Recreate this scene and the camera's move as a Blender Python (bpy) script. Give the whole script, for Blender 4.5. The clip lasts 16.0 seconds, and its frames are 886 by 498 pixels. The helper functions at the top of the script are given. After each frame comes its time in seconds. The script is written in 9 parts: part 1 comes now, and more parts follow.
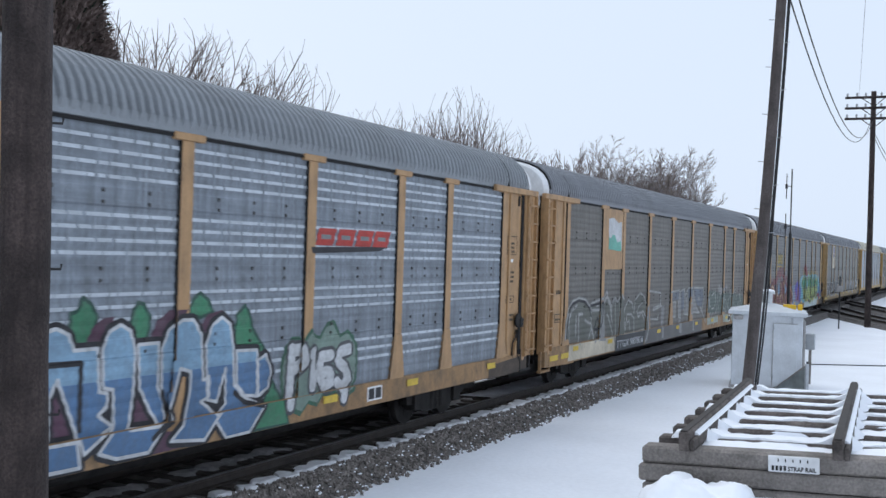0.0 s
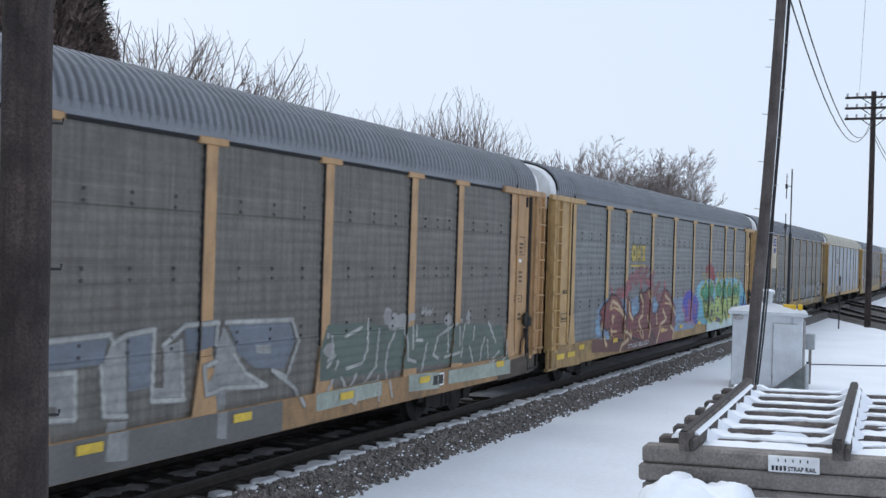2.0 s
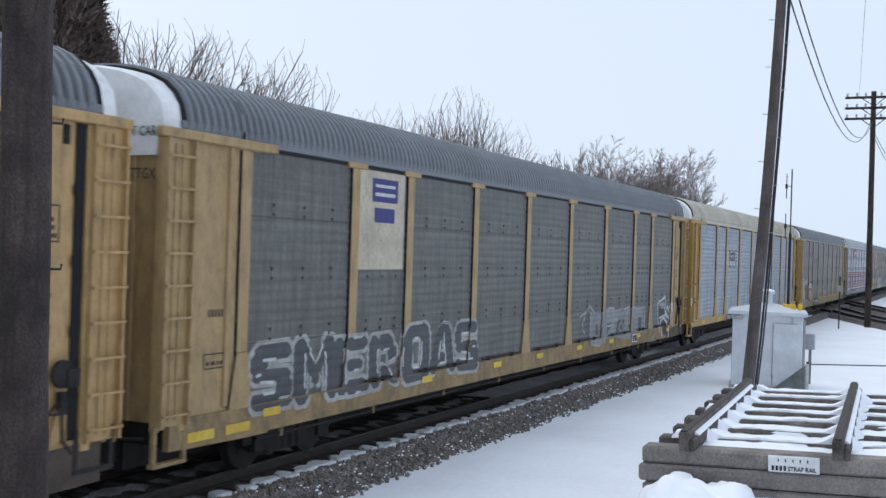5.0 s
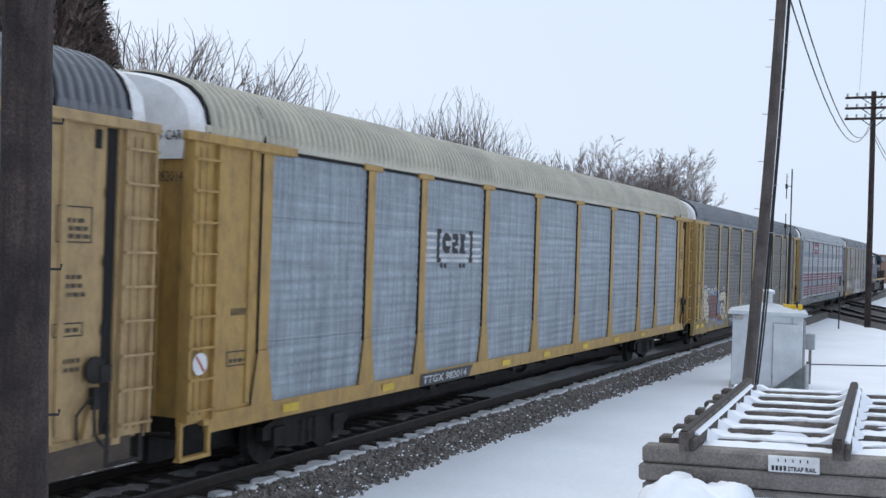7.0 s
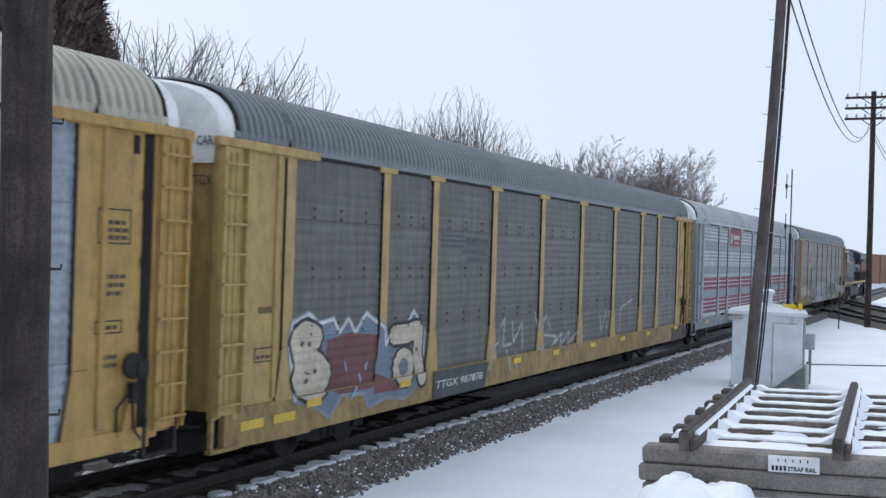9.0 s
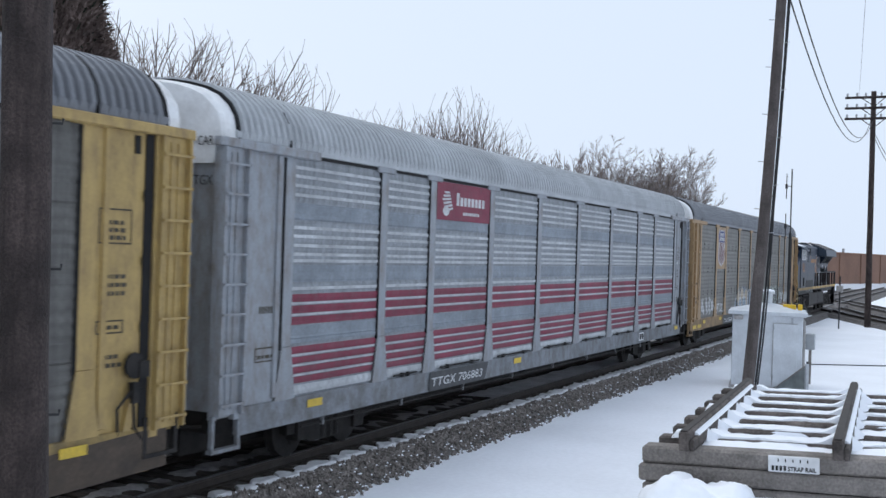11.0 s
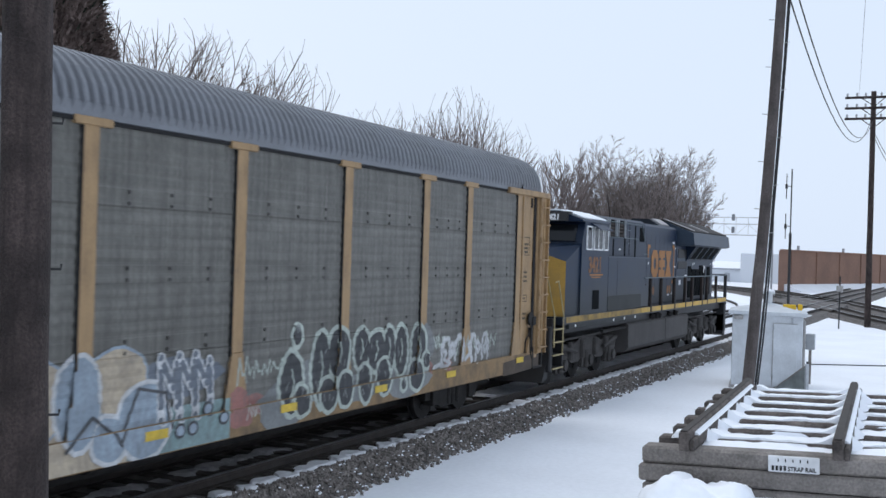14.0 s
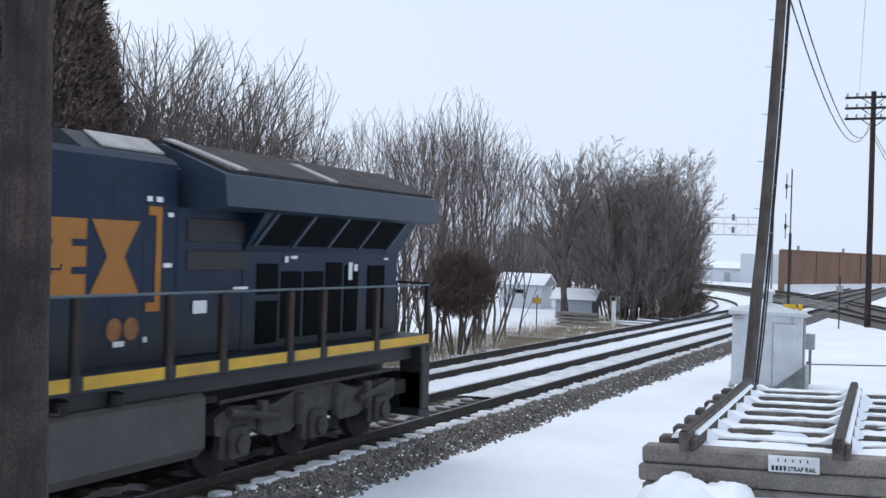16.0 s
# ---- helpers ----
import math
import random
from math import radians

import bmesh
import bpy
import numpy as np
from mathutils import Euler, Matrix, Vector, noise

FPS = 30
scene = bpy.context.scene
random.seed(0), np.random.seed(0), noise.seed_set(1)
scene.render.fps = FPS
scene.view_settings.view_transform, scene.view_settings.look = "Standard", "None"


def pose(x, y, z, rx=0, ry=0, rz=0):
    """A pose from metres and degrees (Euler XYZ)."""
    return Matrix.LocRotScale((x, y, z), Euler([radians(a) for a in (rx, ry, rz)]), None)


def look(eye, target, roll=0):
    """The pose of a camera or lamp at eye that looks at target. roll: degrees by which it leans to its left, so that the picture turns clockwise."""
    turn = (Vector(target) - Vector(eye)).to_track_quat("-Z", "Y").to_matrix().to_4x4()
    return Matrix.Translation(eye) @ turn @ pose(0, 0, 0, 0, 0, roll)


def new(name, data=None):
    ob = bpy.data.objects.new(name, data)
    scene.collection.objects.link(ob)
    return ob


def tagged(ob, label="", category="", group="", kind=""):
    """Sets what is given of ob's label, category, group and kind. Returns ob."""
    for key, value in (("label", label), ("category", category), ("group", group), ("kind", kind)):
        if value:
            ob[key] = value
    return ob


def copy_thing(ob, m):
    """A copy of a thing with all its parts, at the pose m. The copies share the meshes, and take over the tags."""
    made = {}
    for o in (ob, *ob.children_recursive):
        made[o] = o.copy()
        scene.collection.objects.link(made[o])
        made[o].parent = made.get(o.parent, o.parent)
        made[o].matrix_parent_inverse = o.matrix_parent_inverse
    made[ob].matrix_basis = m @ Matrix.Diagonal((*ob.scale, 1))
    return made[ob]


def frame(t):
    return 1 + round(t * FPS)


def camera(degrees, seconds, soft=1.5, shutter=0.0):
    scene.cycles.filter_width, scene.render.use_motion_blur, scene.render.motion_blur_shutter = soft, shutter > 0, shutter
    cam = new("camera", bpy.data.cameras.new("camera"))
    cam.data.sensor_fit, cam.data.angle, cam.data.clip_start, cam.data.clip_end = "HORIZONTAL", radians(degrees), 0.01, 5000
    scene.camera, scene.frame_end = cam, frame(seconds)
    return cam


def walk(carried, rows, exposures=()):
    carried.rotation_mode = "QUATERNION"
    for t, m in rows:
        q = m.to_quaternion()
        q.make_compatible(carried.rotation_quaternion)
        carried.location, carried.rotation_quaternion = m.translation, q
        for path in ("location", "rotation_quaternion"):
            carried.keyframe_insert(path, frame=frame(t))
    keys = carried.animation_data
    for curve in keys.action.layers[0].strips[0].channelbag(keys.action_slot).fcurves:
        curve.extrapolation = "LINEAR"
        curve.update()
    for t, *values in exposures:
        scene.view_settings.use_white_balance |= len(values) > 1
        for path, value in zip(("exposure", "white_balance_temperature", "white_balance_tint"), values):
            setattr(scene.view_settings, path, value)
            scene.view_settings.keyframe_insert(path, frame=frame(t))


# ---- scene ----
# ------------------------------------------------------------------ camera
EYE = Vector((0.0, 0.0, 3.40))
cam = camera(44.84, 16.0, soft=1.5, shutter=0.12)
AIM = look(EYE, EYE + Vector((0.8989, 0.4381, 0.0019)), 1.818)
walk(cam, [(0, AIM), (16, AIM)])

# ------------------------------------------------------------------ sky and light (overcast winter day)
world = bpy.data.worlds.new("overcast_sky")
scene.world = world
world.use_nodes = True
wn, wl = world.node_tree.nodes, world.node_tree.links
wn.clear()
w_out = wn.new("ShaderNodeOutputWorld")
w_bg = wn.new("ShaderNodeBackground")
w_sky = wn.new("ShaderNodeTexSky")
w_sky.sky_type = "NISHITA"
w_sky.sun_disc = False
w_sky.sun_elevation = radians(28)
w_sky.sun_rotation = radians(22)
w_sky.dust_density = 4.0
w_mix = wn.new("ShaderNodeMixRGB")
w_mix.inputs[0].default_value = 0.93
w_mix.inputs[2].default_value = (7.6, 8.75, 10.55, 1)
wl.new(w_sky.outputs[0], w_mix.inputs[1])
wl.new(w_mix.outputs[0], w_bg.inputs[0])
w_bg.inputs[1].default_value = 0.1
wl.new(w_bg.outputs[0], w_out.inputs[0])
sun_data = bpy.data.lights.new("sun", "SUN")
sun_data.energy = 0.8
sun_data.angle = radians(40)
sun_data.color = (1.0, 0.96, 0.9)
sun = new("sun", sun_data)
sun.matrix_world = look((0, 0, 60), (-14, -34, 0))
scene.view_settings.exposure = 0.0

# ------------------------------------------------------------------ materials
MATS = {}


def material(name, base, rough=0.7, metal=0.0, spread=0.12, scale=3.0, fine=40.0, bump=0.0, dirt=None, dirt_amount=0.0,
             dirt_scale=1.5, streak=0.0, spec=0.4, island=0.0, weave=0.0):
    """A procedural surface: base colour varied at two scales, with dirt in patches or vertical streaks and a fine relief."""
    if name in MATS:
        return MATS[name]
    m = bpy.data.materials.new(name)
    m.use_nodes = True
    n, l = m.node_tree.nodes, m.node_tree.links
    bsdf = n["Principled BSDF"]
    bsdf.inputs["Roughness"].default_value = rough
    bsdf.inputs["Metallic"].default_value = metal
    bsdf.inputs["Specular IOR Level"].default_value = spec
    co = n.new("ShaderNodeTexCoord")
    big = n.new("ShaderNodeTexNoise")
    big.inputs["Scale"].default_value = scale
    big.inputs["Detail"].default_value = 6
    small = n.new("ShaderNodeTexNoise")
    small.inputs["Scale"].default_value = fine
    small.inputs["Detail"].default_value = 3
    l.new(co.outputs["Object"], big.inputs["Vector"])
    l.new(co.outputs["Object"], small.inputs["Vector"])
    lo = [c * (1 - 1.6 * spread) for c in base] + [1]
    hi = [min(1, c * (1 + 1.6 * spread)) for c in base] + [1]
    r1 = n.new("ShaderNodeMapRange")
    r1.inputs[1].default_value, r1.inputs[2].default_value = 0.3, 0.7
    l.new(big.outputs[0], r1.inputs[0])
    mix = n.new("ShaderNodeMixRGB")
    mix.inputs[1].default_value, mix.inputs[2].default_value = lo, hi
    l.new(r1.outputs[0], mix.inputs[0])
    r2 = n.new("ShaderNodeMapRange")
    r2.inputs[1].default_value, r2.inputs[2].default_value = 0.3, 0.7
    r2.inputs[3].default_value, r2.inputs[4].default_value = 1 - spread, 1 + spread
    l.new(small.outputs[0], r2.inputs[0])
    mul = n.new("ShaderNodeMixRGB")
    mul.blend_type = "MULTIPLY"
    mul.inputs[0].default_value = 1
    l.new(mix.outputs[0], mul.inputs[1])
    l.new(r2.outputs[0], mul.inputs[2])
    last = mul
    if island:
        info = n.new("ShaderNodeObjectInfo")
        r3 = n.new("ShaderNodeMapRange")
        r3.inputs[3].default_value, r3.inputs[4].default_value = 1 - island, 1 + island
        l.new(info.outputs["Random"], r3.inputs[0])
        mu = n.new("ShaderNodeMixRGB")
        mu.blend_type = "MULTIPLY"
        mu.inputs[0].default_value = 1
        l.new(last.outputs[0], mu.inputs[1])
        l.new(r3.outputs[0], mu.inputs[2])
        last = mu
    if weave:
        for size, amount in (((26, 26, 1.1), weave), ((0.5, 0.5, 9), weave * 0.7), ((5, 5, 0.25), weave * 0.6)):
            wm = n.new("ShaderNodeMapping")
            wm.inputs["Scale"].default_value = size
            wt = n.new("ShaderNodeTexNoise")
            wt.inputs["Scale"].default_value = 1.0
            wt.inputs["Detail"].default_value = 3
            wr = n.new("ShaderNodeMapRange")
            wr.inputs[1].default_value, wr.inputs[2].default_value = 0.32, 0.68
            wr.inputs[3].default_value, wr.inputs[4].default_value = 1 - amount, 1 + amount
            wx = n.new("ShaderNodeMixRGB")
            wx.blend_type = "MULTIPLY"
            wx.inputs[0].default_value = 1
            l.new(co.outputs["Object"], wm.inputs["Vector"])
            l.new(wm.outputs[0], wt.inputs["Vector"])
            l.new(wt.outputs[0], wr.inputs[0])
            l.new(last.outputs[0], wx.inputs[1])
            l.new(wr.outputs[0], wx.inputs[2])
            last = wx
    if dirt:
        dn = n.new("ShaderNodeTexNoise")
        dn.inputs["Scale"].default_value = dirt_scale
        dn.inputs["Detail"].default_value = 8
        dn.inputs["Roughness"].default_value = 0.65
        mp = n.new("ShaderNodeMapping")
        mp.inputs["Scale"].default_value = (1, 1, 1 - 0.93 * streak)
        if streak:
            dn.inputs["Scale"].default_value = dirt_scale * 4
        l.new(co.outputs["Object"], mp.inputs["Vector"])
        l.new(mp.outputs[0], dn.inputs["Vector"])
        r4 = n.new("ShaderNodeMapRange")
        r4.inputs[1].default_value, r4.inputs[2].default_value = 0.42, 0.72
        r4.inputs[4].default_value = dirt_amount
        l.new(dn.outputs[0], r4.inputs[0])
        dm = n.new("ShaderNodeMixRGB")
        dm.inputs[2].default_value = (*dirt, 1)
        l.new(r4.outputs[0], dm.inputs[0])
        l.new(last.outputs[0], dm.inputs[1])
        last = dm
    l.new(last.outputs[0], bsdf.inputs["Base Color"])
    if bump:
        b = n.new("ShaderNodeBump")
        b.inputs["Strength"].default_value = min(1.0, bump)
        b.inputs["Distance"].default_value = 0.02
        l.new(small.outputs[0], b.inputs["Height"])
        l.new(b.outputs[0], bsdf.inputs["Normal"])
    MATS[name] = m
    return m


GRIME = (0.05, 0.045, 0.04)
M_SNOW = material("snow", (0.87, 0.895, 0.94), 0.6, spread=0.03, scale=0.35, fine=9, bump=0.35, spec=0.3)
M_SNOW_DIRTY = material("trodden_snow", (0.74, 0.76, 0.8), 0.7, spread=0.07, scale=1.2, fine=14, bump=0.5, dirt=(0.2, 0.19, 0.18), dirt_amount=0.45, dirt_scale=2.2)
M_SNOW_SOOT = material("sooty_snow", (0.4, 0.385, 0.385), 0.7, spread=0.12, scale=1.2, fine=14, bump=0.4, dirt=(0.2, 0.19, 0.18), dirt_amount=0.5, dirt_scale=3)
M_SLUSH = material("grey_slush", (0.42, 0.41, 0.42), 0.7, spread=0.2, scale=1.2, fine=14, bump=0.5, dirt=(0.06, 0.055, 0.05), dirt_amount=0.7, dirt_scale=3)
M_SNOW_CAP = material("thin_crusted_snow", (0.8, 0.81, 0.84), 0.7, spread=0.1, scale=1.2, fine=14, bump=0.4, dirt=(0.25, 0.24, 0.23), dirt_amount=0.35, dirt_scale=3)
M_BALLAST = material("ballast_bed", (0.112, 0.101, 0.094), 0.95, spread=0.3, scale=5, fine=32, bump=1.0, dirt=(0.5, 0.52, 0.55), dirt_amount=0.14, dirt_scale=6)
M_STONE = material("ballast_stone", (0.19, 0.17, 0.156), 0.9, spread=0.28, scale=9, fine=60, bump=0.3)
M_RAIL = material("rail_steel", (0.042, 0.036, 0.033), 0.7, 0.2, spread=0.2, scale=6, fine=60, dirt=(0.05, 0.034, 0.026), dirt_amount=0.5)
M_RAILTOP = material("polished_railhead", (0.3, 0.31, 0.33), 0.3, 0.9, spread=0.08, scale=3, fine=60)
M_TIE = material("creosoted_tie", (0.06, 0.051, 0.045), 0.9, spread=0.3, scale=4, fine=40, bump=0.6, island=0.25)
M_OLDTIE = material("old_timber", (0.10, 0.085, 0.077), 0.9, spread=0.3, scale=4, fine=40, bump=0.6, island=0.2)
M_POLE = material("weathered_pole", (0.05, 0.037, 0.034), 0.9, spread=0.35, scale=3, fine=50, bump=0.9, dirt=(0.016, 0.012, 0.011), dirt_amount=0.7, dirt_scale=4, streak=1.0)
M_POLE2 = material("grey_pole", (0.10, 0.085, 0.08), 0.9, spread=0.25, scale=2, fine=40, bump=0.7, dirt=(0.045, 0.035, 0.032), dirt_amount=0.6, dirt_scale=3, streak=1.0)
M_TIMBER = material("grey_timber", (0.25, 0.225, 0.205), 0.9, spread=0.2, scale=2.5, fine=40, bump=0.6, dirt=(0.06, 0.055, 0.05), dirt_amount=0.5, dirt_scale=3)
M_WIRE = material("black_cable", (0.03, 0.03, 0.032), 0.7)
M_BARK = material("bark", (0.1, 0.083, 0.075), 0.95, spread=0.3, scale=2, fine=20)
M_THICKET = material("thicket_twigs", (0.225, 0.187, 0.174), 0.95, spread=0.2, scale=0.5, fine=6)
# Paler than the near twigs: distance haze put into the colour.
M_HAZETWIG = material("hazed_far_twigs", (0.24, 0.215, 0.215), 0.95, spread=0.15, scale=0.5, fine=6)
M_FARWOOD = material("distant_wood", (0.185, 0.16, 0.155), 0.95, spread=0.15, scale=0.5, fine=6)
M_TWIG = material("twigs", (0.155, 0.126, 0.118), 0.95, spread=0.25, scale=0.6, fine=6)
M_BRUSH = material("brown_brush", (0.2, 0.146, 0.12), 0.95, spread=0.25, scale=0.6, fine=6)
M_BUSH = material("dark_brown_twigs", (0.17, 0.122, 0.104), 0.95, spread=0.25, scale=0.6, fine=6)
M_NEEDLE = material("conifer_needles", (0.03, 0.04, 0.026), 0.9, spread=0.35, scale=0.8, fine=5)
M_DEADLEAF = material("russet_leaves", (0.17, 0.128, 0.115), 0.9, spread=0.35, scale=0.8, fine=5)
M_GRASS = material("dry_grass", (0.3, 0.24, 0.16), 0.95, spread=0.25, scale=1, fine=10)
M_UNDER = material("grimy_underframe", (0.016, 0.0145, 0.014), 0.85, spread=0.3, scale=4, fine=30, dirt=(0.035, 0.03, 0.027), dirt_amount=0.5, dirt_scale=2)
# Black for rubber strips, and for shade in gaps put in as colour.
M_DARK = material("gap_shade_and_rubber", (0.012, 0.012, 0.013), 0.9)
M_STEEL = material("galvanised_steel", (0.4, 0.42, 0.44), 0.5, 0.5, spread=0.12, scale=4, fine=40)
M_WHITE = material("white_paint", (0.75, 0.76, 0.77), 0.55, spread=0.05, scale=2, fine=20, dirt=(0.35, 0.33, 0.3), dirt_amount=0.35, dirt_scale=3)
M_BLACK = material("black_paint", (0.02, 0.02, 0.022), 0.6)
M_SHED = material("shed_paint", (0.6, 0.63, 0.66), 0.5, 0.1, spread=0.05, scale=1.5, fine=20, dirt=(0.35, 0.36, 0.37), dirt_amount=0.4, dirt_scale=2)
M_YELLOW = material("bright_yellow", (0.75, 0.47, 0.03), 0.5, spread=0.08)
M_CONCRETE = material("concrete", (0.33, 0.32, 0.31), 0.9, spread=0.12)
M_BRICK = material("brown_cladding", (0.24, 0.135, 0.095), 0.85, spread=0.1, scale=0.15, fine=3, dirt=(0.14, 0.085, 0.065), dirt_amount=0.5, dirt_scale=0.2)
M_FARWHITE = material("pale_cladding", (0.66, 0.69, 0.73), 0.7, spread=0.03, scale=0.1)
M_FARGREY = material("grey_cladding", (0.36, 0.38, 0.41), 0.8, spread=0.06, scale=0.3)
# Distance haze is mixed into this pale grey of the signal bridge.
M_HAZEPALE = material("hazed_bridge_grey", (0.5, 0.52, 0.56), 0.8, spread=0.05)
M_FARDARK = material("grey_signal_paint", (0.2, 0.21, 0.23), 0.8)
M_SIGNYEL = material("faded_yellow_sign", (0.45, 0.3, 0.08), 0.6, spread=0.12)
M_DULLWOOD = material("old_planks", (0.2, 0.18, 0.17), 0.9, spread=0.2)


# ------------------------------------------------------------------ mesh helpers
class Mesh:
    """Vertices and faces of one mesh, put together from simple solids."""

    def __init__(self):
        self.v, self.f = [], []

    def add(self, verts, faces):
        k = len(self.v)
        self.v += [tuple(p) for p in verts]
        self.f += [tuple(i + k for i in q) for q in faces]
        return self

    def box(self, x0, x1, y0, y1, z0, z1):
        return self.add([(x, y, z) for x in (x0, x1) for y in (y0, y1) for z in (z0, z1)],
                        [(0, 1, 3, 2), (4, 6, 7, 5), (0, 4, 5, 1), (2, 3, 7, 6), (0, 2, 6, 4), (1, 5, 7, 3)])

    def bevelbox(self, x0, x1, y0, y1, z0, z1, b=0.01):
        """A box whose twelve edges are cut by b."""
        cx, cy, cz = (x0 + x1) / 2, (y0 + y1) / 2, (z0 + z1) / 2
        h = [(x1 - x0) / 2, (y1 - y0) / 2, (z1 - z0) / 2]
        ids, verts = {}, []
        for sx in (-1, 1):
            for sy in (-1, 1):
                for sz in (-1, 1):
                    s = (sx, sy, sz)
                    for a in range(3):
                        ids[(s, a)] = len(verts)
                        verts.append(tuple((cx, cy, cz)[i] + s[i] * (h[i] - (0 if i == a else b)) for i in range(3)))
        faces = []
        for a in range(3):
            o1, o2 = [i for i in range(3) if i != a]
            for sg in (-1, 1):
                q = []
                for p1, p2 in ((-1, -1), (1, -1), (1, 1), (-1, 1)):
                    s = [0, 0, 0]
                    s[a], s[o1], s[o2] = sg, p1, p2
                    q.append(ids[(tuple(s), a)])
                if (sg > 0) == (a == 1):
                    q = q[::-1]
                faces.append(tuple(q))
        for a in range(3):
            o1, o2 = [i for i in range(3) if i != a]
            for p1 in (-1, 1):
                for p2 in (-1, 1):
                    s0, s1 = [0, 0, 0], [0, 0, 0]
                    s0[a], s0[o1], s0[o2] = -1, p1, p2
                    s1[a], s1[o1], s1[o2] = 1, p1, p2
                    q = [ids[(tuple(s0), o1)], ids[(tuple(s1), o1)], ids[(tuple(s1), o2)], ids[(tuple(s0), o2)]]
                    if (p1 * p2 > 0) == (a == 1):
                        q = q[::-1]
                    faces.append(tuple(q))
        for sx in (-1, 1):
            for sy in (-1, 1):
                for sz in (-1, 1):
                    q = [ids[((sx, sy, sz), a)] for a in range(3)]
                    faces.append(tuple(q if sx * sy * sz > 0 else q[::-1]))
        return self.add(verts, faces)

    def prism(self, outline, axis, a, b):
        """An outline of (u, w) points drawn out along the axis from a to b. x: (y, z); y: (x, z); z: (x, y)."""
        def at(u, w, t):
            return (t, u, w) if axis == "x" else (u, t, w) if axis == "y" else (u, w, t)
        n = len(outline)
        area = sum(outline[i][0] * outline[(i + 1) % n][1] - outline[(i + 1) % n][0] * outline[i][1] for i in range(n))
        if (area > 0) == (axis == "y"):
            outline = outline[::-1]
        if a > b:
            a, b = b, a
        verts = [at(u, w, a) for u, w in outline] + [at(u, w, b) for u, w in outline]
        faces = [tuple(range(n))[::-1], tuple(range(n, 2 * n))]
        faces += [(i, (i + 1) % n, n + (i + 1) % n, n + i) for i in range(n)]
        return self.add(verts, faces)

    def tube(self, points, radii, sides=6, caps=True):
        """A round bar along points; radii: one number or one for each point."""
        pts = [Vector(p) for p in points]
        if not hasattr(radii, "__len__"):
            radii = [radii] * len(pts)
        verts, faces = [], []
        for i, p in enumerate(pts):
            d = (pts[min(i + 1, len(pts) - 1)] - pts[max(i - 1, 0)]).normalized()
            side = d.cross(Vector((0, 0, 1)) if abs(d.z) < 0.9 else Vector((1, 0, 0))).normalized()
            up = side.cross(d)
            for k in range(sides):
                a = 2 * math.pi * k / sides
                verts.append(p + (side * math.cos(a) + up * math.sin(a)) * radii[i])
        for i in range(len(pts) - 1):
            for k in range(sides):
                faces.append((i * sides + k, i * sides + (k + 1) % sides, (i + 1) * sides + (k + 1) % sides, (i + 1) * sides + k))
        if caps:
            faces.append(tuple(range(sides))[::-1])
            faces.append(tuple(range((len(pts) - 1) * sides, len(pts) * sides)))
        return self.add(verts, faces)

    def data(self, name, smooth=False):
        me = bpy.data.meshes.new(name)
        me.from_pydata(self.v, [], self.f)
        if smooth:
            me.polygons.foreach_set("use_smooth", [True] * len(me.polygons))
        me.update()
        return me


def part(name, mesh, mat, parent=None, label="", at=None, smooth=False):
    """Links a mesh as one object, under a thing or a part. Mesh data may be shared: the material then hangs on the object."""
    me = mesh.data(name, smooth) if isinstance(mesh, Mesh) else mesh
    if not me.materials:
        me.materials.append(mat)
    ob = new(name, me)
    if me.materials[0] != mat:
        ob.material_slots[0].link = "OBJECT"
        ob.material_slots[0].material = mat
    if parent:
        ob.parent = parent
    if at is not None:
        ob.matrix_basis = at
    if label:
        ob["label"] = label
    return ob


def thing(name, label, category, group="", kind="", at=None):
    ob = new(name)
    ob.empty_display_size = 0.2
    if at is not None:
        ob.matrix_basis = at
    return tagged(ob, label, category, group, kind)


def structure(name, mesh, mat, label="", smooth=False):
    ob = part(name, mesh, mat, None, "", None, smooth)
    return tagged(ob, label, "", "", "structure")


def lettering(text, size, mat, parent, m, name="lettering", bold=0.0, shear=0.0):
    """Words set in the built-in font, as a mesh 4 mm thick."""
    cu = bpy.data.curves.new(name, "FONT")
    cu.body, cu.size, cu.extrude, cu.offset, cu.shear = text, size, 0.002, bold, shear
    cu.resolution_u = 3
    ob = bpy.data.objects.new(name, cu)
    me = bpy.data.meshes.new_from_object(ob)
    bpy.data.objects.remove(ob)
    me.materials.clear()
    return part(name, me, mat, parent, at=m)


# ------------------------------------------------------------------ ground
TRACK_Y = 10.61          # centre of the line the train runs on
TRACK2_Y = 14.15         # centre of the second line
SNOW_Z = -0.45


def smooth(a, b, t):
    t = min(1.0, max(0.0, (t - a) / (b - a)))
    return t * t * (3 - 2 * t)


def ground_z(x, y):
    z = SNOW_Z + 0.05 * noise.noise((x * 0.25, y * 0.25, 0)) + 0.02 * noise.noise((x * 1.1, y * 1.1, 3))
    # the raised bank that carries the viewing place and the old track on show
    edge = 2.35 + 0.12 * noise.noise((x * 0.7, 5, 0))
    rise = smooth(edge + 0.7, edge, y) * smooth(17.6, 16.7, x) * smooth(-14, -11, x) * smooth(-14, -11, y)
    bank = 1.42 + 0.08 * noise.noise((x * 0.9, y * 0.9, 7)) - (0.35 * smooth(9.7, 9.2, x) if x < 9.7 else 0.0)
    z += (bank - SNOW_Z) * rise
    if y > 8.2:
        z = min(z, SNOW_Z) - 0.02
    if y > 16.3 and x < 90:
        z -= 0.25 * smooth(16.3, 19, y) * smooth(90, 70, x)
    return z


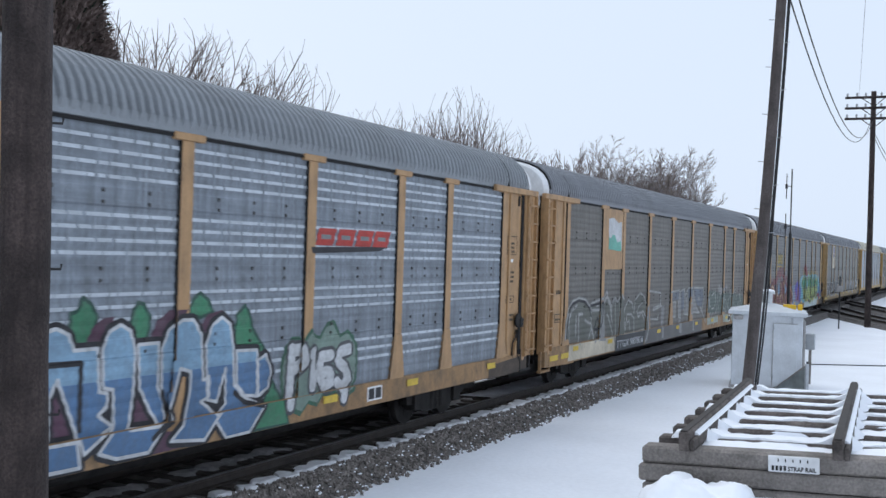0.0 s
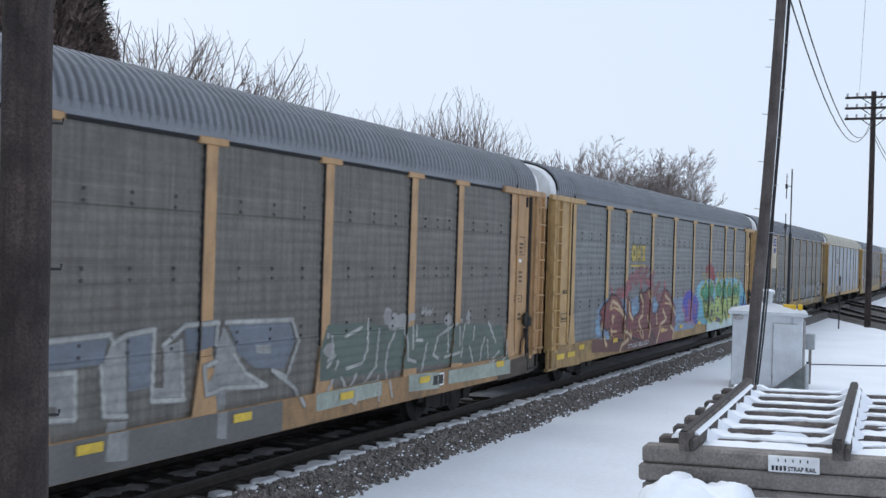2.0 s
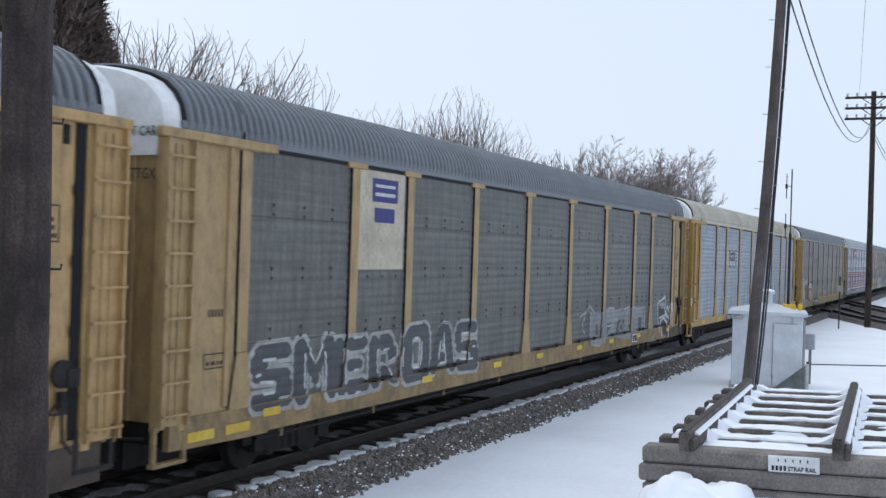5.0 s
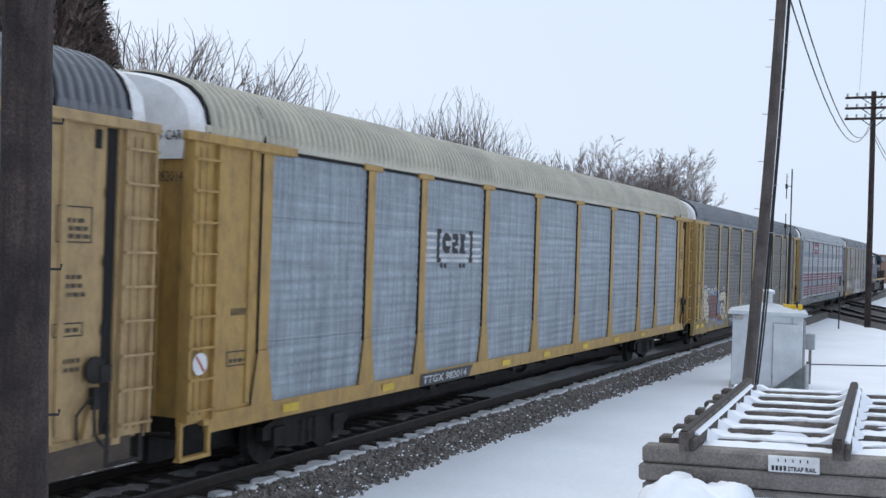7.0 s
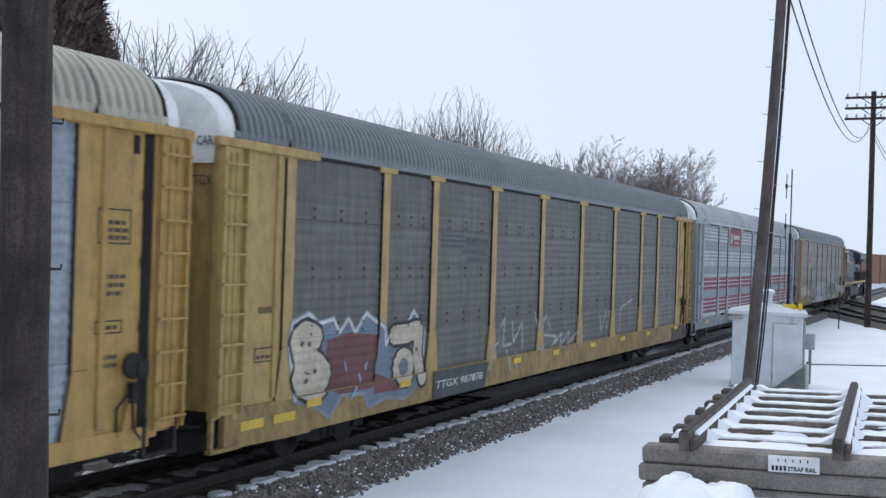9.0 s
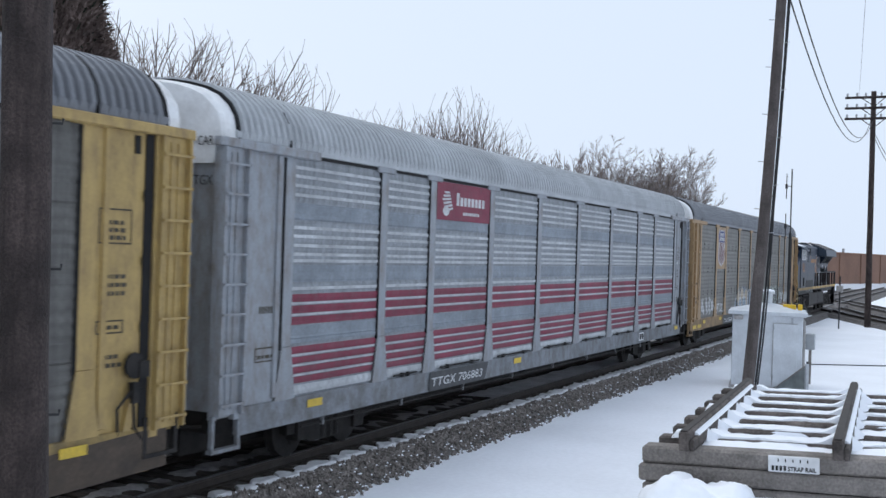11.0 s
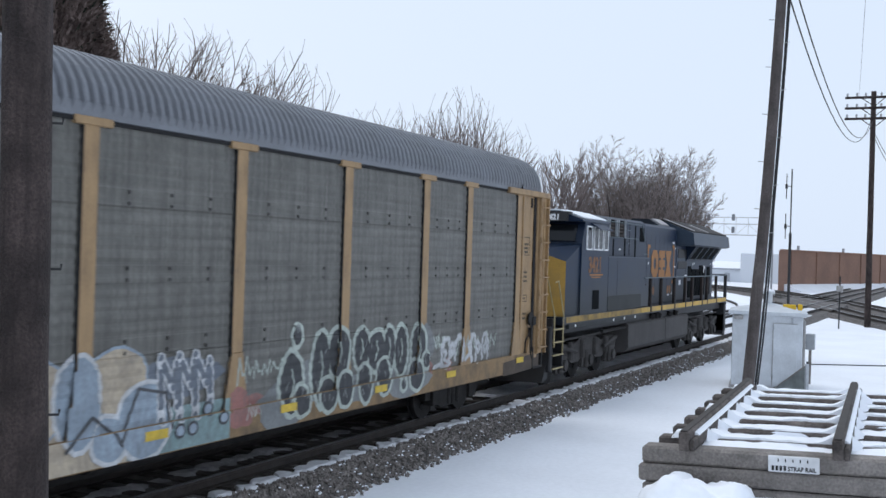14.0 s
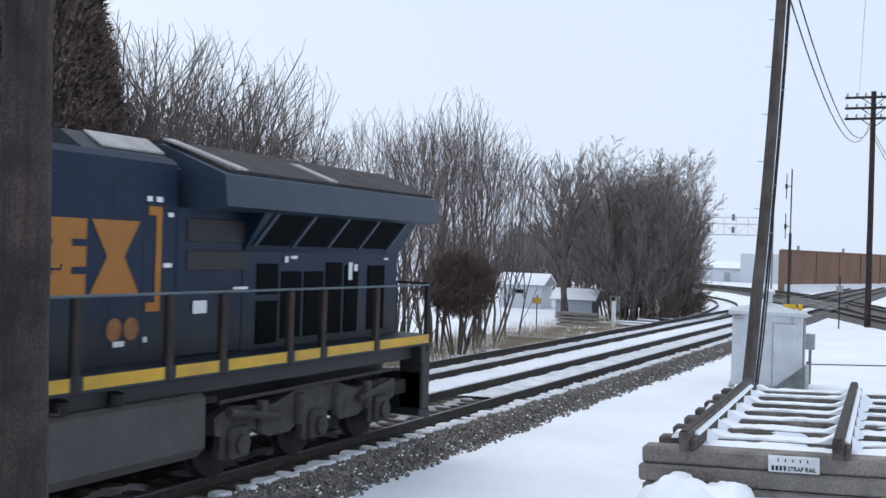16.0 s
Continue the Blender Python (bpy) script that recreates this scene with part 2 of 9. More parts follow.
def spaced(*runs):
    out = []
    for a, b, step in runs:
        n = max(1, round((b - a) / step))
        out += [a + (b - a) * i / n for i in range(n)]
    return out + [runs[-1][1]]


gx = spaced((-2500, -400, 700), (-400, -60, 85), (-60, -16, 8), (-16, 0, 1.0), (0, 18, 0.3), (18, 60, 0.7), (60, 120, 3), (120, 400, 28), (400, 3500, 500))
gy = spaced((-2500, -300, 700), (-300, -40, 65), (-40, -14, 4), (-14, -1, 1.0), (-1, 3.6, 0.2), (3.6, 10, 0.4), (10, 30, 1.5), (30, 90, 6), (90, 400, 60), (400, 3000, 500))
g = Mesh()
g.v = [(x, y, ground_z(x, y)) for x in gx for y in gy]
ny = len(gy)
g.f = [(i * ny + j, (i + 1) * ny + j, (i + 1) * ny + j + 1, i * ny + j + 1) for i in range(len(gx) - 1) for j in range(ny - 1)]
structure("ground", g, M_SNOW, "wide snow-covered ground beside the railway", smooth=True)


# ------------------------------------------------------------------ railway lines
def offset_line(line, d):
    out = []
    for i, p in enumerate(line):
        a, b = line[max(i - 1, 0)], line[min(i + 1, len(line) - 1)]
        t = Vector((b[0] - a[0], b[1] - a[1])).normalized()
        out.append((p[0] - t.y * d, p[1] + t.x * d))
    return out


def sweep(line, profile, z0=0.0):
    """A closed (offset, height) profile drawn along a line on the ground."""
    me = Mesh()
    n = len(profile)
    for i, p in enumerate(line):
        a, b = line[max(i - 1, 0)], line[min(i + 1, len(line) - 1)]
        t = Vector((b[0] - a[0], b[1] - a[1])).normalized()
        me.v += [(p[0] - t.y * u, p[1] + t.x * u, z0 + w) for u, w in profile]
    for i in range(len(line) - 1):
        me.f += [(i * n + k, (i + 1) * n + k, (i + 1) * n + (k + 1) % n, i * n + (k + 1) % n) for k in range(n)]
    me.f += [tuple(range(n)), tuple(range((len(line) - 1) * n, len(line) * n))[::-1]]
    return me


RAIL_FOOT = [(-0.07, -0.17), (0.07, -0.17), (0.07, -0.155), (0.015, -0.14), (0.012, -0.05), (0.036, -0.035), (0.036, -0.004),
             (-0.036, -0.004), (-0.036, -0.035), (-0.012, -0.05), (-0.015, -0.14), (-0.07, -0.155)]
RAIL_HEAD = [(-0.034, -0.006), (0.034, -0.006), (0.03, 0.0), (-0.03, 0.0)]
TIE_SHAPE = Mesh().bevelbox(-0.115, 0.115, -1.3, 1.3, -0.35, -0.17, 0.012).data("tie")


def cap_shape(seed):
    """Ragged snow on both ends of a tie."""
    me = Mesh()
    n = 9
    for side in (-1, 1):
        k = len(me.v)
        inner = 0.98 + 0.1 * noise.noise((seed, side, 0))
        for q in range(n + 1):
            y = side * (inner + (1.36 - inner) * q / n)
            t = q / n
            w = (0.15 + 0.09 * noise.noise((seed * 3.7, t * 3, side))) * (0.35 + 0.65 * smooth(0, 0.3, t) * smooth(1.06, 0.8, t))
            o = 0.06 * noise.noise((seed * 1.9, t * 2.5, side + 4))
            h = -0.122 + 0.02 * noise.noise((seed, t * 4, side)) - 0.03 * (q in (0, n))
            me.v += [(o - w, y, -0.19), (o - w * 0.75, y, h - 0.012), (o + w * 0.2, y, h), (o + w * 0.8, y, h - 0.01), (o + w * 1.05, y, -0.19)]
        for q in range(n):
            for a in range(4):
                f = (k + 5 * q + a, k + 5 * q + a + 1, k + 5 * q + a + 6, k + 5 * q + a + 5)
                me.f.append(f if side < 0 else f[::-1])
        me.f += [tuple(k + a for a in range(5)), tuple(k + 5 * n + a for a in (4, 3, 2, 1, 0))]
    return me.data("snow_cap")


CAP_SHAPES = [cap_shape(2.3 + 1.7 * i) for i in range(9)]


def railway(name, line, ties, label, z=0.0, caps=True, bed=M_BALLAST):
    """Two rails on ties in a bed of broken stone. ties: (x, y, heading) of every tie built as a piece."""
    top = tagged(new(name), label, "", "", "structure")
    part("ballast_bed", sweep(line, [(-1.96, -0.5), (-1.45, -0.2), (1.45, -0.2), (1.96, -0.5)], z), bed, top)
    for d in (-0.753, 0.753):
        rail = part("rail", sweep(offset_line(line, d), RAIL_FOOT, z), M_RAIL, top)
        part("railhead", sweep(offset_line(line, d), RAIL_HEAD, z), M_RAILTOP, rail, "polished running surface")
    rnd = random.Random(name)
    for x, y, h in ties:
        m = pose(x, y, z + rnd.uniform(-0.006, 0.004), 0, 0, h + rnd.uniform(-1.2, 1.2))
        part("tie", TIE_SHAPE, M_TIE, top, at=m)
        if caps and rnd.random() < 0.97:
            part("snow_cap", rnd.choice(CAP_SHAPES), M_SNOW_CAP, top, at=m @ pose(0, rnd.uniform(-0.05, 0.05), 0) @ Matrix.Diagonal((rnd.choice((-1, 1)) * rnd.uniform(0.9, 2.0), 1, rnd.uniform(0.92, 1.05), 1)), smooth=True)
    return top


straight = [(-260, TRACK_Y)] + [(x, TRACK_Y) for x in range(-200, 801, 40)]
railway("railway_line", straight, [(5 + 0.53 * i, TRACK_Y, 0) for i in range(135)], "main railway line with snow lying on the tie ends")
# second line: runs beside the first, then curves away behind the trees
line2 = [(x, TRACK2_Y) for x in range(-200, 56, 15)] + [(58, TRACK2_Y)]
railway("railway_line_beyond", line2, [(14 + 0.56 * i, TRACK2_Y, 0) for i in range(78)], "second railway line, half buried in snow", z=-0.06)
# the same line carries straight on over the crossing
line3 = [(x, 14.15) for x in (56, 80, 110, 150, 220, 400, 800)]
railway("railway_line_far", line3, [], "second line carrying on over the crossing", z=-0.07)
# lines that cross both at the far junction
cross = [(30, -14.5), (71.6, 3.6), (91, 9.6), (110, 15.5), (130, 23.5), (142, 31), (165, 50), (200, 90)]


def curve_through(pts, n=6):
    out = []
    for i in range(len(pts) - 1):
        p0, p1, p2, p3 = (Vector(pts[max(0, min(len(pts) - 1, k))]) for k in (i - 1, i, i + 1, i + 2))
        for j in range(n):
            t = j / n
            out.append(tuple(0.5 * (2 * p1 + (p2 - p0) * t + (2 * p0 - 5 * p1 + 4 * p2 - p3) * t * t + (3 * p1 - p0 - 3 * p2 + p3) * t ** 3)))
    return out + [pts[-1]]


bend = curve_through([(58, TRACK2_Y), (66, 14.3), (77, 15.4), (87, 17.0), (96, 19.6), (104, 23.3), (111, 27.2), (117, 30.8), (135, 42), (160, 58)])
railway("railway_line_bend", bend, [], "second line bending away through the snow", z=-0.066, bed=M_SNOW)
railway("crossing_line", curve_through(cross), [], "railway line crossing the others at a far junction", z=-0.05)
railway("crossing_line_beyond", offset_line(curve_through(cross), -4.2), [], "second railway line crossing at the junction", z=-0.08)
part_panel = Mesh().prism([(84, 8.9), (97, 8.9), (113, 15.6), (98, 15.6)], "z", -0.4, -0.06)
structure("crossing_panel", part_panel, M_BALLAST, "dark bed of the level junction of rails")


def strip(name, y0, y1, z, x0, x1, mat, label, rough=0.12, step=0.14, lump=0.025, centre=None):
    """A band of lying snow with ragged edges."""
    me = Mesh()
    cols = 8
    n = int((x1 - x0) / step)
    rnd = random.Random(name)
    for i in range(n + 1):
        x = x0 + (x1 - x0) * i / n
        e0 = y0 + rough * (noise.noise((x * 2.1, y0, 1)) + 0.8 * noise.noise((x * 5.3, y0, 2)))
        e1 = y1 + rough * (noise.noise((x * 2.1, y1, 4)) + 0.8 * noise.noise((x * 5.3, y1, 5)))
        for j in range(cols + 1):
            t = j / cols
            edge = min(1.0, 4 * min(t, 1 - t) + 0.02)
            y = e0 + (e1 - e0) * t
            me.v.append((x, y, z + (lump * noise.noise((x * 1.7, y * 1.7, 9)) - 0.07 * (1 - edge) ** 2) * 1.0))
    for i in range(n):
        for j in range(cols):
            a = i * (cols + 1) + j
            me.f.append((a, a + cols + 1, a + cols + 2, a + 1))
    return structure(name, me, mat, label, smooth=True)


strip("snow_patches", TRACK_Y + 0.05, TRACK_Y + 0.4, -0.165, 8, 24, M_SLUSH, "thin dirty snow between the rails", 0.28, lump=0.06)
strip("snow_between_rails", TRACK_Y - 0.56, TRACK_Y + 0.62, -0.125, 24, 90, M_SNOW_DIRTY, "snow lying between the rails", 0.13)
strip("snow_between_lines", TRACK_Y + 1.3, TRACK2_Y - 0.95, -0.15, 22.5, 80, M_SNOW, "snow between the two railway lines", 0.1)
strip("snow_between_rails_beyond", TRACK2_Y - 0.55, TRACK2_Y + 0.5, -0.19, 10, 66, M_SNOW_DIRTY, "snow between the rails of the second line", 0.15)

# loose stone of the shoulder
st = Mesh()
rnd = random.Random(11)
for i in range(12000):
    x = 9 + 40 * rnd.random() ** 1.5
    u = rnd.random()
    y = 8.75 + 0.59 * u - (0.3 * rnd.random() ** 3 if u < 0.25 else 0) + 0.14 * noise.noise((x * 0.9, 0, 0)) + 0.1 * noise.noise((x * 3.1, 4, 0))
    zz = -0.45 + 0.27 * min(1.0, max(0, (y - 8.70) / 0.42))
    r = rnd.uniform(0.022, 0.056)
    c = Vector((x, y, zz))
    e = Euler((rnd.uniform(0, 6), rnd.uniform(0, 6), rnd.uniform(0, 6)))
    pts = [Vector(q) * r * rnd.uniform(0.6, 1.2) for q in ((1, 0, 0), (-1, 0, 0), (0, 1, 0), (0, -1, 0), (0, 0, 1), (0, 0, -1))]
    for q in pts:
        q.rotate(e)
    st.add([c + q for q in pts], [(0, 2, 4), (2, 1, 4), (1, 3, 4), (3, 0, 4), (2, 0, 5), (1, 2, 5), (3, 1, 5), (0, 3, 5)])
crumbs = Mesh()
for i in range(700):
    x = 9 + 36 * rnd.random() ** 1.5
    y = 8.6 + 0.75 * rnd.random() ** 1.3 + 0.14 * noise.noise((x * 0.9, 0, 0))
    c = Vector((x, y, -0.435 + 0.27 * min(1.0, max(0, (y - 8.70) / 0.42))))
    r = rnd.uniform(0.01, 0.036)
    crumbs.add([c + Vector(q) * r for q in ((1.3, 0, 0), (-1.2, 0.2, 0), (0, 1, 0), (0, -1, 0), (0, 0, 0.7), (0, 0, -0.5))], [(0, 2, 4), (2, 1, 4), (1, 3, 4), (3, 0, 4), (2, 0, 5), (1, 2, 5), (3, 1, 5), (0, 3, 5)])
tagged(part("snow_crumbs", crumbs, M_SNOW), "crumbs of snow caught among the stones", "snow", "", "stuff")
tagged(part("ballast_stones", st, M_STONE), "grey broken stone on the shoulder of the line", "ballast", "", "stuff")

# ------------------------------------------------------------------ covered car carriers
HALF = 1.55
POSTS = [1.97, 4.95, 6.9, 9.8, 12.75, 15.7, 18.65, 21.55, 23.55, 26.3]     # left edges of the posts, for a car 28.5 long
EAVE, SILL, FLOOR = 4.83, 0.88, 1.13
SILL_FEET = [0.74, 0.66, 0.58, 0.72, 0.87, 0.57, 0.74, 0.73]     # lower edge of each car's side sill


def side_profile():
    """Heights and depths of the ribbed sheet: four sheets of ribs with plain laps between them."""
    out = [(FLOOR, 0.0)]
    z = FLOOR + 0.03
    laps = (2.12, 3.0, 3.92)
    while z < EAVE - 0.16:
        lap = [q for q in laps if q - 0.12 < z < q + 0.12]
        if lap:
            out += [(lap[0] - 0.12, 0.0), (lap[0] - 0.1, -0.01), (lap[0] + 0.1, -0.01), (lap[0] + 0.12, 0.0)]
            z = lap[0] + 0.15
            continue
        out += [(z, 0.0), (z + 0.05, -0.013), (z + 0.08, -0.013), (z + 0.14, 0.0)]
        z += 0.15
    out.append((EAVE - 0.04, 0.0))
    return sorted(out)


PROFILE = side_profile()
PANEL_MESH = {}
BOLT_MESH = {}


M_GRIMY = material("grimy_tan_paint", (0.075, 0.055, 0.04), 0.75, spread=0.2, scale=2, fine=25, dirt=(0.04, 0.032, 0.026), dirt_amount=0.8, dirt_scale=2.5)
M_BOLT = material("bolt_heads", (0.05, 0.047, 0.045), 0.7)


def panel_mesh(width):
    """A ribbed, perforated side sheet of the given width, with bolts along its plain laps."""
    key = round(width, 2)
    if key not in PANEL_MESH:
        me = Mesh()
        n = len(PROFILE)
        me.v = [(x, d, z) for x in (0, width) for z, d in PROFILE] + [(x, d + 0.03, z) for x in (0, width) for z, d in PROFILE]
        me.f = [(i, n + i, n + i + 1, i + 1) for i in range(n - 1)]
        me.f += [(2 * n + i, 2 * n + i + 1, 3 * n + i + 1, 3 * n + i) for i in range(n - 1)]
        bolts = Mesh()
        for z in (2.12, 3.0, 3.92):
            k = 3
            for j in range(k):
                x = width * (j + 0.7) / (k + 0.4)
                for dz in (-0.07, 0.07):
                    bolts.box(x - 0.015, x + 0.015, -0.026, -0.01, z + dz - 0.022, z + dz + 0.022)
        PANEL_MESH[key] = me.data("side_panel")
        BOLT_MESH[key] = bolts.data("bolts")
    return PANEL_MESH[key]


def post_mesh():
    me = Mesh()
    w = 0.25
    me.bevelbox(0, w, -0.038, 0.06, 1.9, EAVE - 0.1, 0.01)
    me.prism([(0, 1.9), (w, 1.9), (w + 0.13, 1.15), (w + 0.13, SILL + 0.24), (-0.14, SILL + 0.24), (-0.14, 1.15)], "y", -0.044, 0.06)
    me.bevelbox(-0.16, w + 0.2, -0.06, 0.04, EAVE - 0.12, EAVE - 0.02, 0.012)
    return me.data("post")


POST = post_mesh()
# Black strip on each post's left side, shade put in as colour.
POST_SHADE = Mesh().box(-0.028, 0.0, -0.037, 0.02, 1.86, EAVE - 0.13).add([(-0.17, -0.042, SILL + 0.27), (-0.14, -0.042, SILL + 0.27), (-0.14, -0.042, 1.15), (0.0, -0.042, 1.86), (-0.028, -0.042, 1.86), (-0.17, -0.042, 1.16)], [(0, 1, 2, 5), (5, 2, 3, 4)]).data("gap")
ROOF_OUTLINE = [(-1.57, 4.80), (-1.56, 4.97), (-1.51, 5.17), (-1.4, 5.35), (-1.23, 5.49), (-1.0, 5.59), (-0.72, 5.66), (-0.4, 5.71), (0, 5.73)]
ROOF_OUTLINE = ROOF_OUTLINE + [(-y, z) for y, z in ROOF_OUTLINE[-2::-1]]
SHARED = {}


def roof_mesh(x0, x1):
    """A barrel roof of corrugated sheet, ridges across the car."""
    key = ("roof", round(x0, 2), round(x1, 2))
    if key in SHARED:
        return SHARED[key]
    me = Mesh()
    n = len(ROOF_OUTLINE)
    steps = []
    x = x0
    while x < x1 - 0.2:
        steps += [(x, 0.0), (x + 0.04, 0.0), (x + 0.066, 0.058), (x + 0.134, 0.058)]
        x += 0.16
    steps += [(x, 0.0), (x1, 0.0)]
    for x, d in steps:
        for i, (y, z) in enumerate(ROOF_OUTLINE):
            a = ROOF_OUTLINE[max(0, i - 1)]
            b = ROOF_OUTLINE[min(n - 1, i + 1)]
            nrm = Vector((-(b[1] - a[1]), b[0] - a[0])).normalized()
            k = d if 0 < i < n - 1 else 0
            me.v.append((x, y + nrm.x * k, z + nrm.y * k))
    for i in range(len(steps) - 1):
        for j in range(n - 1):
            a = i * n + j
            me.f.append((a, a + n, a + n + 1, a + 1))
    for base in (0, (len(steps) - 1) * n):
        me.f.append(tuple(range(base, base + n)))
    SHARED[key] = me.data("roof")
    return SHARED[key]


def shared(key, build):
    if key not in SHARED:
        SHARED[key] = build().data(key)
    return SHARED[key]


def ladder():
    """Rungs bolted across a folded plate that stands proud of the corner."""
    me = Mesh()
    me.box(-0.05, 0.5, -0.06, -0.02, 1.07, 4.72)
    for x in (-0.05, 0.46):
        me.box(x, x + 0.04, -0.13, -0.06, 1.07, 4.72)
    for x in (0.14, 0.27):
        me.box(x, x + 0.025, -0.075, -0.06, 1.15, 4.65)
    for i in range(9):
        z = 1.2 + i * 0.41
        me.box(-0.05, 0.5, -0.155, -0.125, z, z + 0.03)
        for x in (-0.045, 0.455):
            me.box(x, x + 0.035, -0.162, -0.13, z - 0.005, z + 0.035)
    return me


def side_frame():
    """Cast truck side frame, in the plane of the wheels."""
    me = Mesh()
    me.prism([(-1.25, 0.62), (-1.25, 0.42), (-0.95, 0.4), (-0.55, 0.22), (0.55, 0.22), (0.95, 0.4), (1.25, 0.42), (1.25, 0.62), (0.7, 0.78), (-0.7, 0.78)], "y", -1.06, -0.92)
    for x in (-0.87, 0.87):
        me.box(x - 0.16, x + 0.16, -1.12, -0.9, 0.3, 0.6)
    for x in (-0.2, 0, 0.2):
        me.tube([(x, -1.02, 0.25), (x, -1.02, 0.62)], 0.075, 8)
    return me


def wheelset():
    me = Mesh()
    for s in (-1, 1):
        me.tube([(0, s * 0.68, 0), (0, s * 0.70, 0)], 0.47, 24)
        me.tube([(0, s * 0.70, 0), (0, s * 0.82, 0)], 0.435, 24)
        me.tube([(0, s * 0.82, 0), (0, s * 0.86, 0)], 0.14, 10)
        for k in range(4):
            a = k * math.pi / 2
            me.box(0.2 * math.cos(a) - 0.05, 0.2 * math.cos(a) + 0.05, s * 0.825 - 0.01, s * 0.825 + 0.01, 0.2 * math.sin(a) - 0.05, 0.2 * math.sin(a) + 0.05)
    me.tube([(0, -0.98, 0), (0, 0.98, 0)], 0.08, 10)
    return me


def end_cap():
    """The domed sheet that closes the roof over the end doors."""
    me = Mesh()
    n = len(ROOF_OUTLINE)
    for x, k, dz in ((0.0, 0.965, -0.06), (0.06, 0.985, -0.025), (0.5, 0.99, -0.015)):
        me.v += [(x, y * k, 4.2 + (z - 4.2) + (dz if abs(y) < 1.5 else 0)) for y, z in ROOF_OUTLINE]
    for i in range(2):
        me.f += [(i * n + j, (i + 1) * n + j, (i + 1) * n + j + 1, i * n + j + 1) for j in range(n - 1)]
    me.f.append(tuple(range(n)))
    return me


def roof_gasket():
    """A dark arch where the roof sheet meets the end cap, and another a little farther in."""
    me = Mesh()
    n = len(ROOF_OUTLINE)
    for x0, x1, k in ((0.72, 0.77, 1.012), (1.95, 1.98, 1.032)):
        base = len(me.v)
        for x, s in ((x0, 0.97), (x0, k), (x1, k), (x1, 0.97)):
            me.v += [(x, y * s, 4.2 + (z - 4.2) * s) for y, z in ROOF_OUTLINE]
        for r in range(3):
            me.f += [(base + r * n + j, base + (r + 1) * n + j, base + (r + 1) * n + j + 1, base + r * n + j + 1) for j in range(n - 1)]
    return me


def end_top():
    me = Mesh()
    me.prism([(y * 0.9, z - 0.1) for y, z in ROOF_OUTLINE] + [(1.4, 4.5), (-1.4, 4.5)], "x", 0, 0.06)
    return me


def end_door(s):
    """A folding leaf with hinge tubes and cross bars."""
    me = Mesh()
    if s:
        me.prism([(s * 0.02, 1.1), (s * 1.38, 1.1), (s * 1.38, 4.5), (s * 0.02, 4.5)], "x", 0.0, 0.05)
    return me


def corner_sheet():
    """End sheet of a side between the last post and the corner."""
    me = Mesh()
    me.box(0.86, 1.97, -0.01, 0.05, SILL + 0.24, EAVE - 0.04)
    me.bevelbox(1.7, 1.8, -0.045, 0.03, SILL + 0.3, EAVE - 0.1, 0.012)
    return me


def end_apron(foot):
    """Skirt that carries the sill on under the end sheet."""
    return Mesh().prism([(0.6, foot + 0.02), (2.2, foot - 0.02), (2.75, foot - 0.02), (2.75, 1.0), (0.6, 1.1)], "y", -0.052, 0.05)


def corner_gusset():
    """A slanted stiffener at the foot of the end sheet, with a dark slot below it."""
    return Mesh().prism([(1.28, 1.12), (1.4, 1.12), (1.27, 1.62), (1.22, 1.62)], "y", -0.07, -0.01)


def door_jamb():
    return Mesh().bevelbox(0.78, 0.94, -0.06, 0.05, SILL + 0.1, EAVE - 0.06, 0.012)


def end_channel():
    """The deep channel behind the ladder."""
    me = Mesh()
    me.box(0.36, 0.86, 0.02, 0.07, 1.02, EAVE - 0.1)
    me.box(0.36, 0.40, -0.05, 0.03, 1.02, EAVE - 0.1)
    return me


def top_rail_end():
    return Mesh().bevelbox(0.25, 2.75, -0.10, 0.02, EAVE - 0.11, EAVE + 0.02, 0.015)


def stirrup():
    me = Mesh()
    for x in (0.33, 0.9):
        me.box(x - 0.03, x + 0.03, -0.06, 0.0, 0.6, 1.08)
    me.box(0.3, 0.93, -0.07, 0.03, 0.57, 0.62)
    return me


def coupler():
    me = Mesh()
    me.bevelbox(-0.1, 1.6, -0.13, 0.13, 0.68, 0.98, 0.03)
    me.bevelbox(-0.32, 0.02, -0.2, 0.2, 0.66, 1.0, 0.05)
    me.tube([(0.6, -0.35, 0.9), (0.2, -0.38, 0.5), (-0.25, -0.36, 0.45)], 0.03, 6)
    me.box(0.9, 1.6, -1.2, 1.2, 0.72, 0.98)
    me.bevelbox(0.75, 2.6, -0.42, 0.42, 0.4, 0.98, 0.03)
    me.tube([(0.5, 0.3, 0.8), (0.15, 0.34, 0.42), (-0.3, 0.3, 0.4)], 0.035, 6)
    me.tube([(0.45, -1.3, 0.9), (0.3, -0.7, 0.86), (0.05, -0.2, 0.95)], 0.02, 5)
    return me


def door_slot():
    me = Mesh().box(0.96, 1.1, -0.03, 0.03, 1.1, EAVE - 0.12)
    for z in (1.5, 2.3, 3.1, 3.9):
        me.box(1.04, 1.13, -0.055, -0.03, z, z + 0.12)
    me.box(1.2, 1.29, -0.03, -0.008, 4.46, 4.68)
    return me


